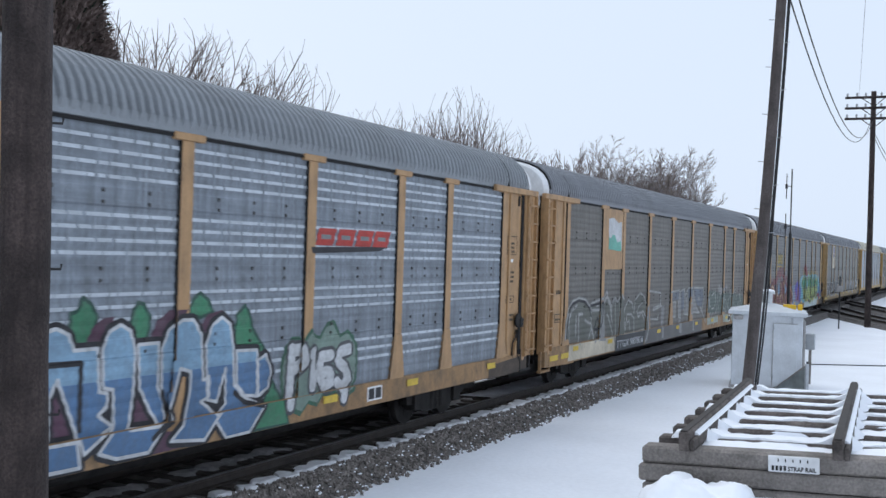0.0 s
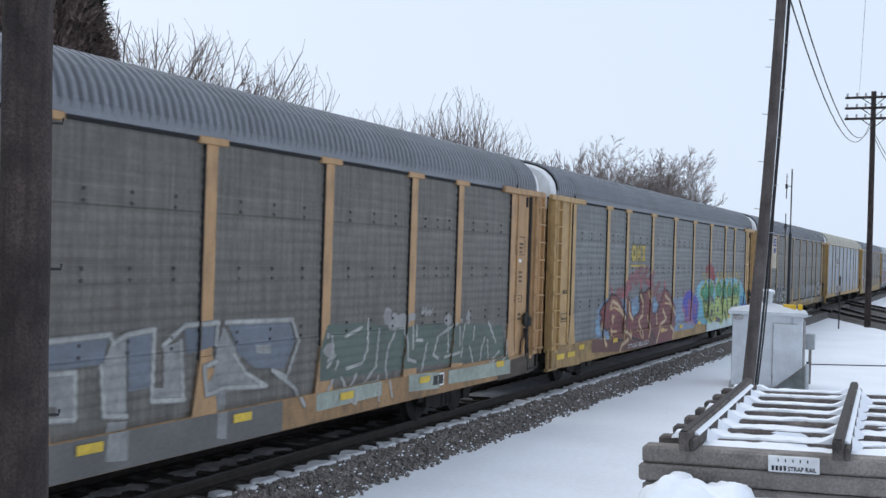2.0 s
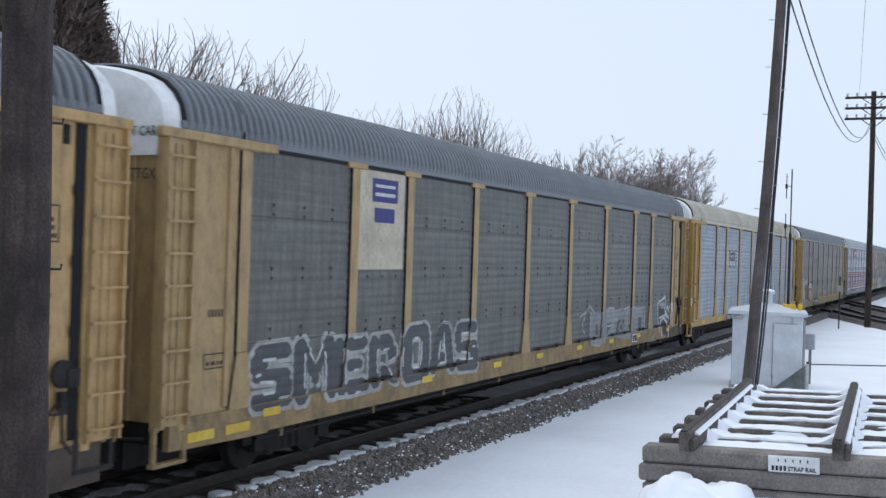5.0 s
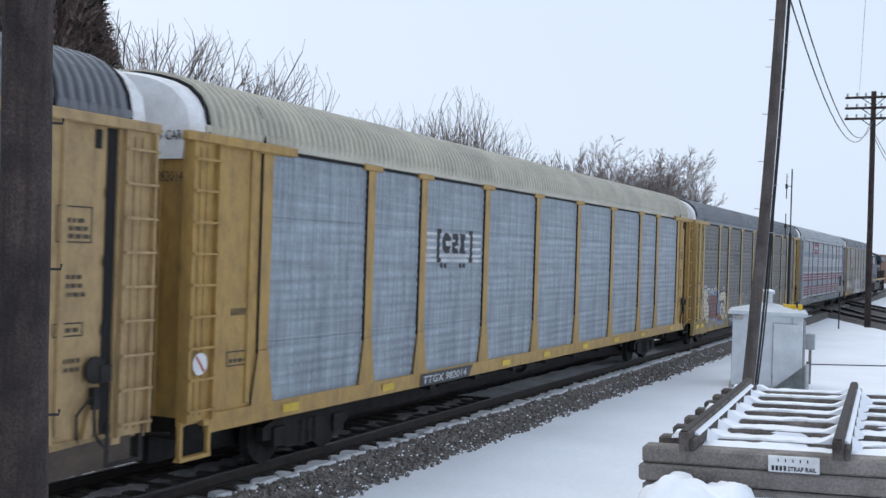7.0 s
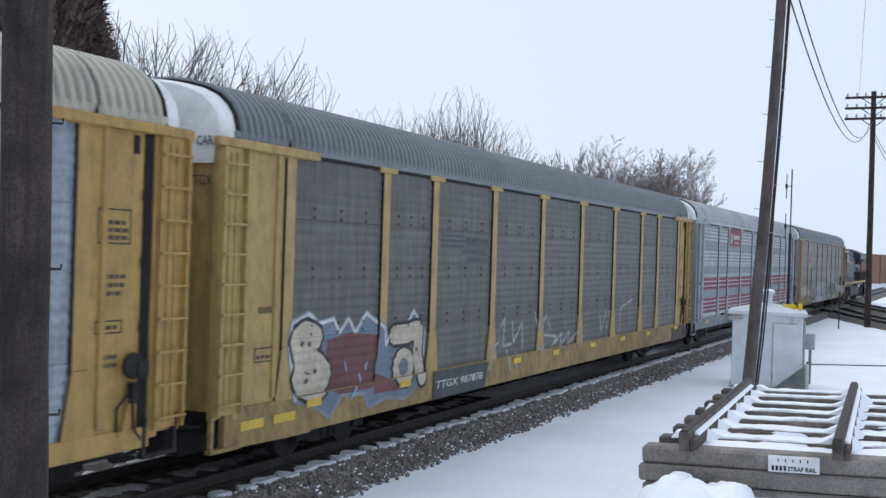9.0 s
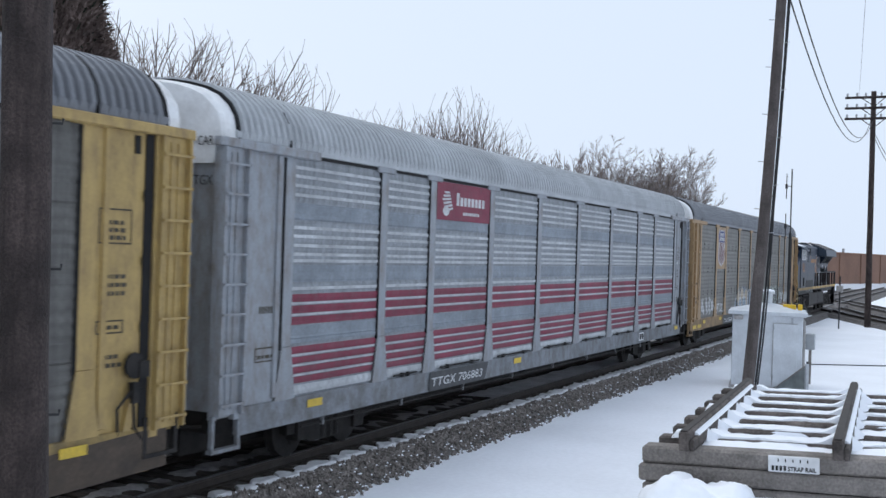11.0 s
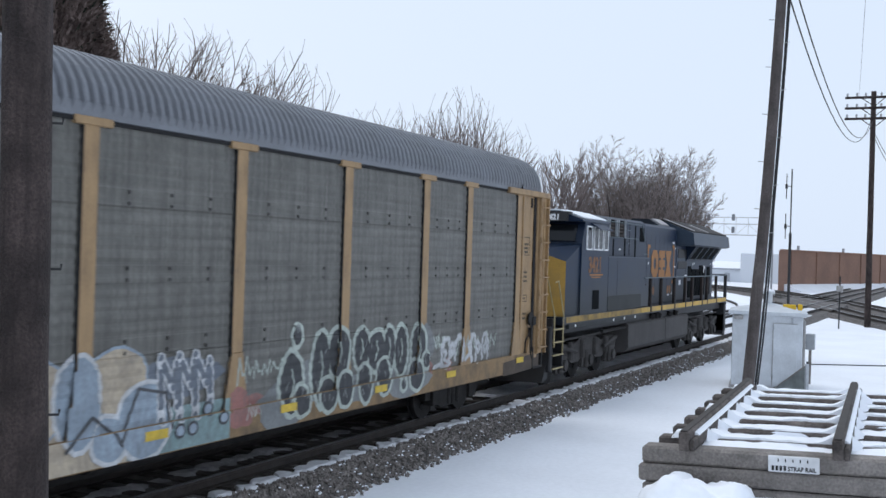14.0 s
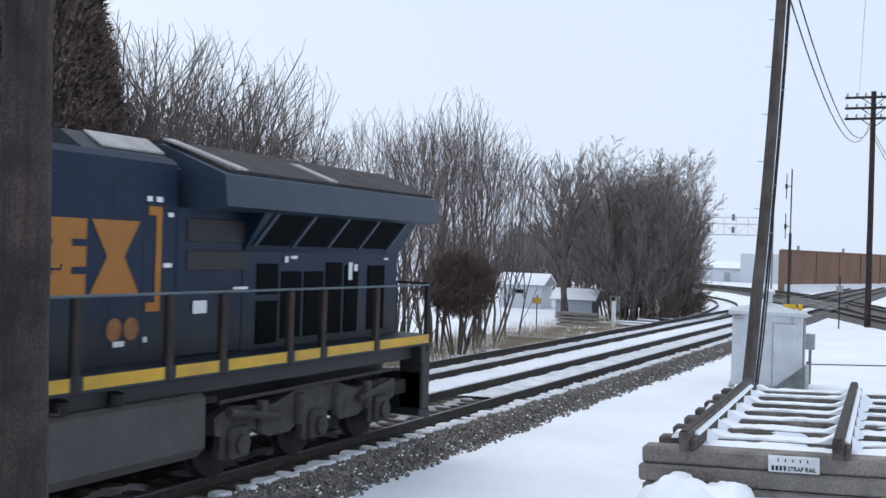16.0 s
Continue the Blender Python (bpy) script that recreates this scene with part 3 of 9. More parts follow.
def brake_gear():
    me = Mesh()
    me.box(1.02, 1.2, -0.12, -0.02, 1.75, 1.95)
    me.tube([(1.25, -0.06, 1.9), (1.25, -0.1, 1.9)], 0.16, 12)
    me.box(1.2, 1.3, -0.12, -0.04, 1.45, 1.7)
    me.tube([(1.25, -0.08, 1.5), (1.22, -0.08, 1.15), (1.05, -0.04, 0.98)], 0.02, 5)
    me.tube([(1.3, -0.08, 1.6), (1.5, -0.06, 1.4), (1.45, -0.03, 1.0)], 0.018, 5)
    return me


WHEELS = []          # (object, x, z, radius)


def truck(parent, x):
    """Two wheelsets in cast side frames."""
    t = part("truck", Mesh().box(-0.25, 0.25, -1.0, 1.0, 0.42, 0.7), M_UNDER, parent, at=pose(x, 0, 0))
    part("side_frame", shared("side_frame", side_frame), M_UNDER, t)
    part("side_frame", shared("side_frame", side_frame), M_UNDER, t, at=pose(0, 0, 0, 0, 0, 180))
    for dx in (-0.87, 0.87):
        w = part("wheelset", shared("wheelset", wheelset), M_UNDER, t, at=pose(dx, 0, 0.435))
        WHEELS.append((w, dx, 0.435, 0.435))
    return t


def car_carrier(s, length, panel, frame, roof, low, top, label, sill, bolts=True, pipe=False):
    """A covered car carrier whose left end gap lies at s at the start. Returns the thing."""
    car = thing("car_carrier", label, "rail car", "cars of the train", at=pose(s, TRACK_Y, 0))
    k = length / 28.5
    L = length
    part("floor", Mesh().box(0.6, L - 0.6, -1.45, 1.45, 0.95, 1.1), M_UNDER, car)
    ub = Mesh()
    ub.box(1.0, L - 1.0, -0.5, 0.5, 0.32, 0.96)
    for i in range(7):
        x = 8 + i * (L - 16) / 6
        ub.box(x - 0.1, x + 0.1, -1.4, 1.4, 0.72, 0.95)
    ub.tube([(9, -1.0, 0.66), (L - 9, -1.0, 0.66)], 0.03, 6)
    ub.tube([(L / 2 - 0.6, -0.9, 0.7), (L / 2 + 0.6, -0.9, 0.7)], 0.2, 12)
    part("underframe", ub, M_UNDER, car)
    part("roof", roof_mesh(0.75, L - 0.75), roof, car)
    # Black box added in place of the unlit interior.
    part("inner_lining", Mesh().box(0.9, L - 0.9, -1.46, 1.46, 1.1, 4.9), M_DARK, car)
    for end in (0, 1):
        em = pose(0, 0, 0) if end == 0 else pose(L, 0, 0, 0, 0, 180)
        part("roof_end", shared("end_cap", end_cap), top, car, at=em @ pose(0.42, 0, 0))
        part("end_top", shared("end_top", end_top), top, car, at=em @ pose(0.435, 0, 0))
        part("roof_gasket", shared("roof_gasket", roof_gasket), M_DARK, car, "black rubber strip over the roof end", em)
        for s in (-1, 1):
            leaf = part("end_door", shared("end_door%d" % s, lambda: end_door(s)), frame, car, at=em @ pose(0.5, 0, 0))
            for y in (0.5, 1.0):
                part("hinge_tube", shared("hinge_tube", lambda: Mesh().tube([(-0.01, 0, 1.1), (-0.01, 0, 4.5)], 0.025, 6)), frame, leaf, at=pose(0, s * y, 0))
        part("coupler", shared("coupler", coupler), M_UNDER, car, at=em)
        for sy in (0, 1):
            # the mirrored corner: half a turn for one side, a mirror for the other
            near = (end == 0) == (sy == 0)
            m = pose(0, -HALF, 0) if (end, sy) == (0, 0) else pose(L, HALF, 0, 0, 0, 180) if (end, sy) == (1, 1) else \
                pose(L, -HALF, 0) @ Matrix.Diagonal((-1, 1, 1, 1)) if (end, sy) == (1, 0) else pose(0, HALF, 0) @ Matrix.Diagonal((1, -1, 1, 1))
            sheet = part("corner_sheet", shared("corner_sheet", corner_sheet), frame, car, at=m)
            part("door_jamb", shared("door_jamb", door_jamb), frame, sheet)
            part("end_channel", shared("end_channel", end_channel), frame, sheet)
            part("ladder", shared("ladder", ladder), frame, car, at=m @ pose(0.4, 0, 0))
            part("roof_bracket", shared("roof_bracket", top_rail_end), frame, car, at=m)
            part("step", shared("step", stirrup), M_UNDER if end else low, car, at=m @ (pose(0.1, 0, 0.16) if end else pose(0, 0, 0)))
            if bolts:
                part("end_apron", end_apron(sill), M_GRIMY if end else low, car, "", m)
            if end == 1:
                part("gusset", shared("corner_gusset", corner_gusset), frame, sheet)
                part("door_slot", shared("door_slot", door_slot), M_DARK, car, "dark slot with latches", m)
            if end == 1 and sy == 0:
                part("hand_brake", shared("hand_brake", brake_gear), M_UNDER, car, at=m)
    for sy in (-1, 1):
        m = pose(0, -HALF, 0) if sy < 0 else pose(L, HALF, 0, 0, 0, 180)
        part("side_sill", Mesh().bevelbox(0.9, L - 0.9, -0.05, 0.06, sill, SILL + 0.25, 0.015), low, car, at=m)
        part("eave_rail", Mesh().bevelbox(0.7, L - 0.7, -0.035, 0.06, EAVE - 0.04, EAVE + 0.14, 0.012), roof, car, at=m)
        # Shadow of the eave rail, put in as a black strip.
        part("eave_gap", Mesh().box(0.9, L - 0.9, -0.033, 0.02, EAVE - 0.085, EAVE - 0.042), M_DARK, car, "black strip for the shadow of the eave rail", m)
        for i, x in enumerate(POSTS):
            post = part("post", POST, frame, car, at=m @ pose(x * k, 0, 0))
            if sy < 0:
                part("gap", POST_SHADE, M_DARK, post, "black strip putting in the shade beside the post")
            if i < len(POSTS) - 1:
                a, b = x * k + 0.25, POSTS[i + 1] * k
                sheet = part("side_panel", panel_mesh(round(b - a, 1)), panel, car, at=m @ pose(a, 0, 0) @ Matrix.Diagonal(((b - a) / round(b - a, 1), 1, 1, 1)))
                if sy < 0 and bolts:
                    tagged(part("bolts", BOLT_MESH[round(b - a, 1)], M_BOLT, sheet, "dark bolt heads"), "dark bolt heads", "", "", "stuff")
    if pipe:
        part("brake_pipe", Mesh().tube([(2.6, -HALF + 0.04, sill - 0.1), (L - 2.6, -HALF + 0.04, sill - 0.1)], 0.022, 6), M_UNDER, car)
        for i in range(9):
            x = 3.2 + i * (L - 6.4) / 8
            part("pipe_hanger", shared("pipe_hanger", lambda: Mesh().box(-0.025, 0.025, -0.03, 0.02, -0.14, 0.02)), low, car, at=pose(x, -HALF + 0.04, sill))
        for i in range(1, len(POSTS) - 1):
            x = POSTS[i] * k + 0.6
            w = (POSTS[i + 1] - POSTS[i]) * k - 1.0
            part("door_rod", Mesh().tube([(x, -HALF - 0.05, SILL + 0.29), (x + w, -HALF - 0.05, SILL + 0.29)], 0.018, 6).box(x + 0.3, x + 0.36, -HALF - 0.07, -HALF, SILL + 0.25, SILL + 0.32).box(x + w - 0.36, x + w - 0.3, -HALF - 0.07, -HALF, SILL + 0.25, SILL + 0.32), M_UNDER, car)
    truck(car, 4.15)
    truck(car, L - 4.15)
    return car


def autorack_set(tag, panel, frame, roof, dark=0.3):
    """The four paints of one car: sheet, frame, roof and grimy sill."""
    p = material("ribbed_sheet_" + tag, tuple(0.92 * c for c in panel), 0.5, 0.25, spread=0.06, scale=0.7, fine=30, dirt=GRIME, dirt_amount=dark + 0.1, dirt_scale=2.6, streak=0.95, weave=0.22)
    f = material("frame_paint_" + tag, frame, 0.55, spread=0.07, scale=1.1, fine=25, dirt=(0.13, 0.085, 0.05), dirt_amount=0.6, dirt_scale=1.6, streak=0.6)
    r = material("roof_sheet_" + tag, roof, 0.5, 0.3, spread=0.06, scale=0.8, fine=20, dirt=(0.12, 0.12, 0.12), dirt_amount=0.35, dirt_scale=0.9)
    g = material("sill_paint_" + tag, tuple(0.7 * c for c in frame), 0.7, spread=0.12, scale=0.9, fine=25, dirt=(0.075, 0.06, 0.045), dirt_amount=0.75, dirt_scale=1.3, streak=0.4)
    return p, f, r, g


GAPS = [-4.85, 23.63, 52.1, 80.1, 108.58, 137.2, 165.2, 192.67, 220.3]
SPEED = 13.992
TAN = (0.43, 0.258, 0.124)
PAINTS = [
    autorack_set("silver_blue", (0.225, 0.256, 0.293), TAN, (0.25, 0.27, 0.29), 0.3),
    autorack_set("brown_grey", (0.15, 0.139, 0.122), TAN, (0.2, 0.21, 0.23), 0.4),
    autorack_set("mid_grey", (0.175, 0.182, 0.18), (0.44, 0.285, 0.122), (0.19, 0.2, 0.22), 0.35),
    autorack_set("dull_grey", (0.14, 0.141, 0.13), (0.385, 0.265, 0.125), (0.18, 0.19, 0.21), 0.4),
    autorack_set("pale_blue", (0.295, 0.338, 0.38), (0.40, 0.25, 0.075), (0.5, 0.47, 0.385), 0.2),
    autorack_set("slate", (0.128, 0.124, 0.116), (0.40, 0.28, 0.105), (0.19, 0.2, 0.22), 0.35),
    autorack_set("bright_silver", (0.265, 0.285, 0.308), (0.275, 0.297, 0.325), (0.42, 0.44, 0.46), 0.2),
    autorack_set("weathered_grey", (0.157, 0.153, 0.138), (0.355, 0.23, 0.115), (0.19, 0.2, 0.22), 0.4),
]
LABELS = [
    "pale galvanised car carrier with tan posts and blue spray paint",
    "brownish-grey car carrier with tan posts and grey spray paint",
    "grey car carrier with tan posts and red and green spray paint",
    "dull grey car carrier with tan posts and white spray paint",
    "pale blue car carrier with bright yellow frame and cream roof",
    "slate-grey car carrier with yellow-tan posts and red-white spray paint",
    "silver car carrier with dark red stripes and a red panel",
    "weathered grey car carrier with a striped shield on a tan panel",
]
CARS = []
for i in range(8):
    p, f, r, g = PAINTS[i]
    CARS.append(car_carrier(GAPS[i], GAPS[i + 1] - GAPS[i], p, f, r, g if i != 4 else f, M_WHITE, LABELS[i], SILL_FEET[i], bolts=i not in (4, 6), pipe=i in (3, 6)))

# ------------------------------------------------------------------ locomotive
LOCO = thing("locomotive", "dark blue diesel locomotive with yellow nose and sill stripe", "locomotive", at=pose(GAPS[8], TRACK_Y, 0))
M_BLUE = material("loco_blue", (0.0058, 0.0165, 0.041), 0.45, spread=0.1, scale=1.2, fine=25, dirt=(0.013, 0.023, 0.036), dirt_amount=0.45, spec=0.25, dirt_scale=1.4)


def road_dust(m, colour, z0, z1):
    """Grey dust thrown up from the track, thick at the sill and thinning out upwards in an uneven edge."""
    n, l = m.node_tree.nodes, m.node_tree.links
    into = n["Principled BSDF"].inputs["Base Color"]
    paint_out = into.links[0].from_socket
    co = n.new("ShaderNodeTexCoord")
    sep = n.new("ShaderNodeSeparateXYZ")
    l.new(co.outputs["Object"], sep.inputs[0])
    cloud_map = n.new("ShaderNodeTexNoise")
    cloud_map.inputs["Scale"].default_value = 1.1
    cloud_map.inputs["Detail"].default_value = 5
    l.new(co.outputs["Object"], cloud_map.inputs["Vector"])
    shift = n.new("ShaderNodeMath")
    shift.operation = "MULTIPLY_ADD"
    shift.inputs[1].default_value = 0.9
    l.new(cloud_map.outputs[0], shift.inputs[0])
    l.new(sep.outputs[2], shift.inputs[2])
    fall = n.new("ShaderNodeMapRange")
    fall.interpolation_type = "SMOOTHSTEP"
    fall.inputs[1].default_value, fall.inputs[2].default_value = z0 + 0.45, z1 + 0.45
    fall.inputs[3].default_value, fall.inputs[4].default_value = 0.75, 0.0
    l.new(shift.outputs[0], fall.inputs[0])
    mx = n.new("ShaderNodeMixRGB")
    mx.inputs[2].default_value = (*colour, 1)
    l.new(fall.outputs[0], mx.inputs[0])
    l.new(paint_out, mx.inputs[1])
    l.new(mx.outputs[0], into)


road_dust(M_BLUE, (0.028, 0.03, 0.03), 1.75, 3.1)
M_BLUE_DARK = material("loco_blue_dark", (0.005, 0.012, 0.024), 0.5, spread=0.15, scale=2, fine=25, dirt=(0.02, 0.021, 0.022), dirt_amount=0.5, dirt_scale=1.4)
M_FIN = material("loco_wing_blue", (0.026, 0.042, 0.068), 0.45, spread=0.1, scale=1.5, fine=25, dirt=(0.04, 0.045, 0.05), dirt_amount=0.4)
M_LYEL = material("loco_yellow", (0.54, 0.32, 0.02), 0.45, spread=0.06, scale=1.2, fine=25, dirt=(0.16, 0.11, 0.04), dirt_amount=0.5, dirt_scale=1.8)
M_DUSTYEL = material("dusty_yellow_stripe", (0.3, 0.19, 0.045), 0.6, spread=0.15, scale=1.5, fine=20, dirt=(0.07, 0.055, 0.04), dirt_amount=0.8, dirt_scale=2.2)
M_FADED = material("weathered_orange", (0.23, 0.1, 0.035), 0.6, spread=0.2, scale=4, fine=25, dirt=(0.05, 0.05, 0.05), dirt_amount=0.5)
M_NOSEYEL = material("nose_yellow", (0.31, 0.175, 0.016), 0.5, spread=0.08, scale=1.2, fine=25, dirt=(0.13, 0.09, 0.035), dirt_amount=0.5, dirt_scale=1.8)
M_DUSTBLUE = material("dust_grey_blue", (0.026, 0.029, 0.029), 0.7, spread=0.12, scale=1.5, fine=25, dirt=(0.036, 0.036, 0.034), dirt_amount=0.5)
M_GOLD = material("faded_orange_paint", (0.34, 0.135, 0.021), 0.55, spread=0.08, scale=3, fine=25, dirt=(0.12, 0.07, 0.03), dirt_amount=0.35)
M_TRUCKGREY = material("dusty_cast_steel", (0.052, 0.048, 0.046), 0.85, spread=0.25, scale=4, fine=30, dirt=(0.03, 0.027, 0.025), dirt_amount=0.6)
M_TANK = material("dusty_tank_grey", (0.066, 0.061, 0.06), 0.8, spread=0.1, scale=1.2, fine=25, dirt=(0.045, 0.042, 0.04), dirt_amount=0.5, dirt_scale=1.2, streak=0.8)
M_MESHBLACK = material("radiator_screen", (0.005, 0.006, 0.007), 0.9, spec=0.08)
M_STANCHION = material("rusty_dark_paint", (0.016, 0.012, 0.012), 0.7, spread=0.25, scale=3, fine=25, dirt=(0.045, 0.024, 0.016), dirt_amount=0.5)
M_RAILPALE = material("worn_pale_handrail", (0.085, 0.115, 0.13), 0.5, spread=0.15, scale=3, fine=30)
M_RADTOP = material("radiator_mesh", (0.036, 0.033, 0.033), 0.85, spread=0.25, scale=3, fine=60)
M_SLAT = material("brown_louvre", (0.036, 0.026, 0.021), 0.8, spread=0.2, scale=4, fine=30)
M_GLASS = material("dark_cab_glass", (0.012, 0.014, 0.017), 0.12, spread=0.05, spec=0.25)
M_RAILING = material("pale_railing", (0.34, 0.28, 0.15), 0.6)


def labels(name, rects, mat, parent, y):
    for x0, x1, z0, z1 in rects:
        part(name, Mesh().box(x0, x1, y - 0.004, y, z0, z1), mat, parent)


def loco_part(name, mesh, mat, parent=None, label="", smooth=False):
    return part(name, mesh, mat, parent or LOCO, label, smooth=smooth)


loco_part("underframe", Mesh().bevelbox(0.55, 22.0, -1.3, 1.3, 1.36, 1.62, 0.02).box(1.0, 21.6, -0.6, 0.6, 0.9, 1.36), M_BLACK)
loco_part("walkway", Mesh().bevelbox(1.2, 21.75, -1.53, 1.53, 1.62, 1.83, 0.012), M_BLUE_DARK)
loco_part("sill_apron", Mesh().bevelbox(1.75, 8.48, -1.52, -1.42, 1.5, 1.64, 0.01), M_DUSTBLUE, label="dusty plate below the sill stripe")
RAIL_POSTS = (9.63, 10.99, 12.77, 14.38, 15.48, 17.1, 18.02, 19.72)
stripe_ends = [1.45, 3.2, 5.0, 7.4, 8.46] + [x for x in RAIL_POSTS] + [21.7]
for a, b in zip(stripe_ends, stripe_ends[1:]):
    a, b = a + (0.03 if a < 9 else 0.11), b - (0.0 if b < 9 or b > 21 else 0.11)
    for y in (-1.536, 1.53):
        loco_part("sill_stripe", Mesh().box(a, b, y, y + 0.006, 1.665, 1.82), M_LYEL if a > 8.4 else M_DUSTYEL, label="yellow stripe along the sill")
# nose and cab
def nose_slab(plan):
    """An upright slab over a plan outline of (x, y, top height), highest at the middle."""
    me = Mesh()
    n = len(plan)
    me.v = [(x, y, 1.83) for x, y, z in plan] + [(x, y, z) for x, y, z in plan]
    me.f = [tuple(range(n)), tuple(range(n, 2 * n))[::-1]] + [(k, n + k, n + (k + 1) % n, (k + 1) % n) for k in range(n)]
    return me


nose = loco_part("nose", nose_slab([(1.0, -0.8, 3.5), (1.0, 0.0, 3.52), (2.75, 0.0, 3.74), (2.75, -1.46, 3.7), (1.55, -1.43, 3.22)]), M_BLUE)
loco_part("nose_side", nose_slab([(1.0, 0.8, 3.5), (1.55, 1.43, 3.22), (2.75, 1.46, 3.7), (2.75, 0.0, 3.74), (1.0, 0.0, 3.52)]), M_BLUE, nose)
loco_part("nose_front", nose_slab([(0.95, -0.82, 3.49), (0.95, 0.82, 3.49), (1.5, 1.47, 3.23), (1.57, 1.44, 3.23), (1.05, 0.78, 3.49), (1.05, -0.78, 3.49), (1.57, -1.44, 3.23), (1.5, -1.47, 3.23)]), M_NOSEYEL, nose, "yellow front of the nose")
loco_part("nose_door", Mesh().bevelbox(0.9, 0.96, -0.4, 0.35, 1.9, 3.0, 0.02), M_NOSEYEL, nose)
cab = loco_part("cab", Mesh().prism([(2.62, 1.83), (5.0, 1.83), (5.0, 4.33), (2.9, 4.33), (2.64, 3.71)], "y", -1.5, 1.5), M_BLUE)
loco_part("cab_roof", Mesh().prism([(-1.53, 4.3), (-1.5, 4.36), (-0.85, 4.58), (0.85, 4.58), (1.5, 4.36), (1.53, 4.3)], "x", 2.62, 5.05), M_BLUE, cab)
loco_part("roof_snow", Mesh().prism([(-1.42, 4.395), (-0.9, 4.575), (-0.88, 4.605), (-1.42, 4.425)], "x", 2.95, 4.98), M_SNOW, cab, "snow lying on the cab roof")
loco_part("roof_snow", Mesh().prism([(-0.8, 4.582), (0.8, 4.582), (0.7, 4.64), (-0.7, 4.64)], "x", 3.1, 4.95), M_SNOW, cab, "snow lying on the cab roof")
loco_part("number_board", Mesh().prism([(2.5, 4.3), (2.9, 4.3), (2.9, 4.56), (2.56, 4.56)], "y", -1.12, -0.32), M_BLACK, cab, "black number board")
loco_part("number_board", Mesh().prism([(2.5, 4.3), (2.9, 4.3), (2.9, 4.56), (2.56, 4.56)], "y", 0.32, 1.12), M_BLACK, cab, "black number board")
for y in (-1.06, 0.38):
    lettering("3421", 0.21, M_WHITE, cab, Matrix(((0, 0.2225, -0.975, 2.498), (-1, 0, 0, y + 0.58), (0, 0.975, 0.2225, 4.335), (0, 0, 0, 1))), "running_number", 0.012)
# windscreen panes follow the raked front
for y0, y1 in ((-1.3, -0.12), (0.12, 1.3)):
    ws = Mesh()
    ws.add([(2.62, y0, 3.78), (2.62, y1, 3.78), (2.81, y1, 4.22), (2.81, y0, 4.22), (2.68, y0, 3.76), (2.68, y1, 3.76), (2.87, y1, 4.2), (2.87, y0, 4.2)],
           [(0, 3, 2, 1), (4, 5, 6, 7), (0, 1, 5, 4), (2, 3, 7, 6), (1, 2, 6, 5), (0, 4, 7, 3)])
    loco_part("windscreen", ws, M_GLASS, cab, "dark windscreen pane")
for x0, x1 in ((2.98, 3.42), (3.58, 4.36), (4.47, 4.86)):
    for ya, yb in ((-1.535, -1.49), (1.49, 1.535)):
        fr = Mesh()
        fr.box(x0, x1, ya, yb, 3.55, 3.59).box(x0, x1, ya, yb, 4.16, 4.2).box(x0, x0 + 0.04, ya, yb, 3.59, 4.16).box(x1 - 0.04, x1, ya, yb, 3.59, 4.16)
        if x1 - x0 > 0.6:
            fr.box((x0 + x1) / 2 - 0.025, (x0 + x1) / 2 + 0.025, ya, yb, 3.59, 4.16)
        w = loco_part("side_window", Mesh().box(x0 + 0.03, x1 - 0.03, (ya + yb) / 2 - 0.008, (ya + yb) / 2 + 0.008, 3.58, 4.17), M_GLASS, cab, "white-framed side window")
        part("window_frame", fr, M_WHITE, w)
loco_part("sun_visor", Mesh().prism([(-1.5, 4.25), (-1.78, 4.1), (-1.79, 4.12), (-1.5, 4.29)], "x", 3.35, 4.45), M_BLUE, cab)
loco_part("side_hatch", Mesh().bevelbox(3.64, 4.2, -1.515, -1.48, 1.94, 2.46, 0.01), M_MESHBLACK, cab, "dark louvred hatch")
lettering("3421", 0.58, M_FADED, cab, Matrix(((1, 0, 0, 3.22), (0, 0, -1, -1.505), (0, 1, 0, 2.96), (0, 0, 0, 1))), "running_number", 0.018)
labels("cab_bar", [(3.35, 4.5, 2.86, 2.9), (3.5, 4.3, 2.80, 2.83)], M_GOLD, cab, -1.501)
loco_part("bell", Mesh().tube([(2.3, -0.3, 3.66), (2.3, -0.3, 3.76), (2.3, -0.3, 3.8)], [0.1, 0.09, 0.03], 10), M_BLACK, nose)
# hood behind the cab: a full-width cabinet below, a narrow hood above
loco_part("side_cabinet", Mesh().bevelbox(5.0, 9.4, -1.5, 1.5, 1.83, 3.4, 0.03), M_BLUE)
loco_part("lower_panel", Mesh().bevelbox(5.02, 8.46, -1.512, -1.49, 1.84, 2.27, 0.006), M_DUSTBLUE, label="dust-grey panel low on the side")
loco_part("cabinet_seam", Mesh().box(9.02, 9.03, -1.504, -1.49, 2.5, 3.36).box(5.9, 5.906, -1.504, -1.49, 2.3, 3.36), M_BLUE_DARK)
loco_part("cabinet_handle", Mesh().box(8.95, 9.12, -1.53, -1.49, 2.52, 2.545), M_BLACK)
loco_part("upper_hood", Mesh().prism([(-1.08, 3.38), (-1.08, 4.5), (-0.95, 4.58), (0.95, 4.58), (1.08, 4.5), (1.08, 3.38)], "x", 5.02, 10.3), M_BLUE)
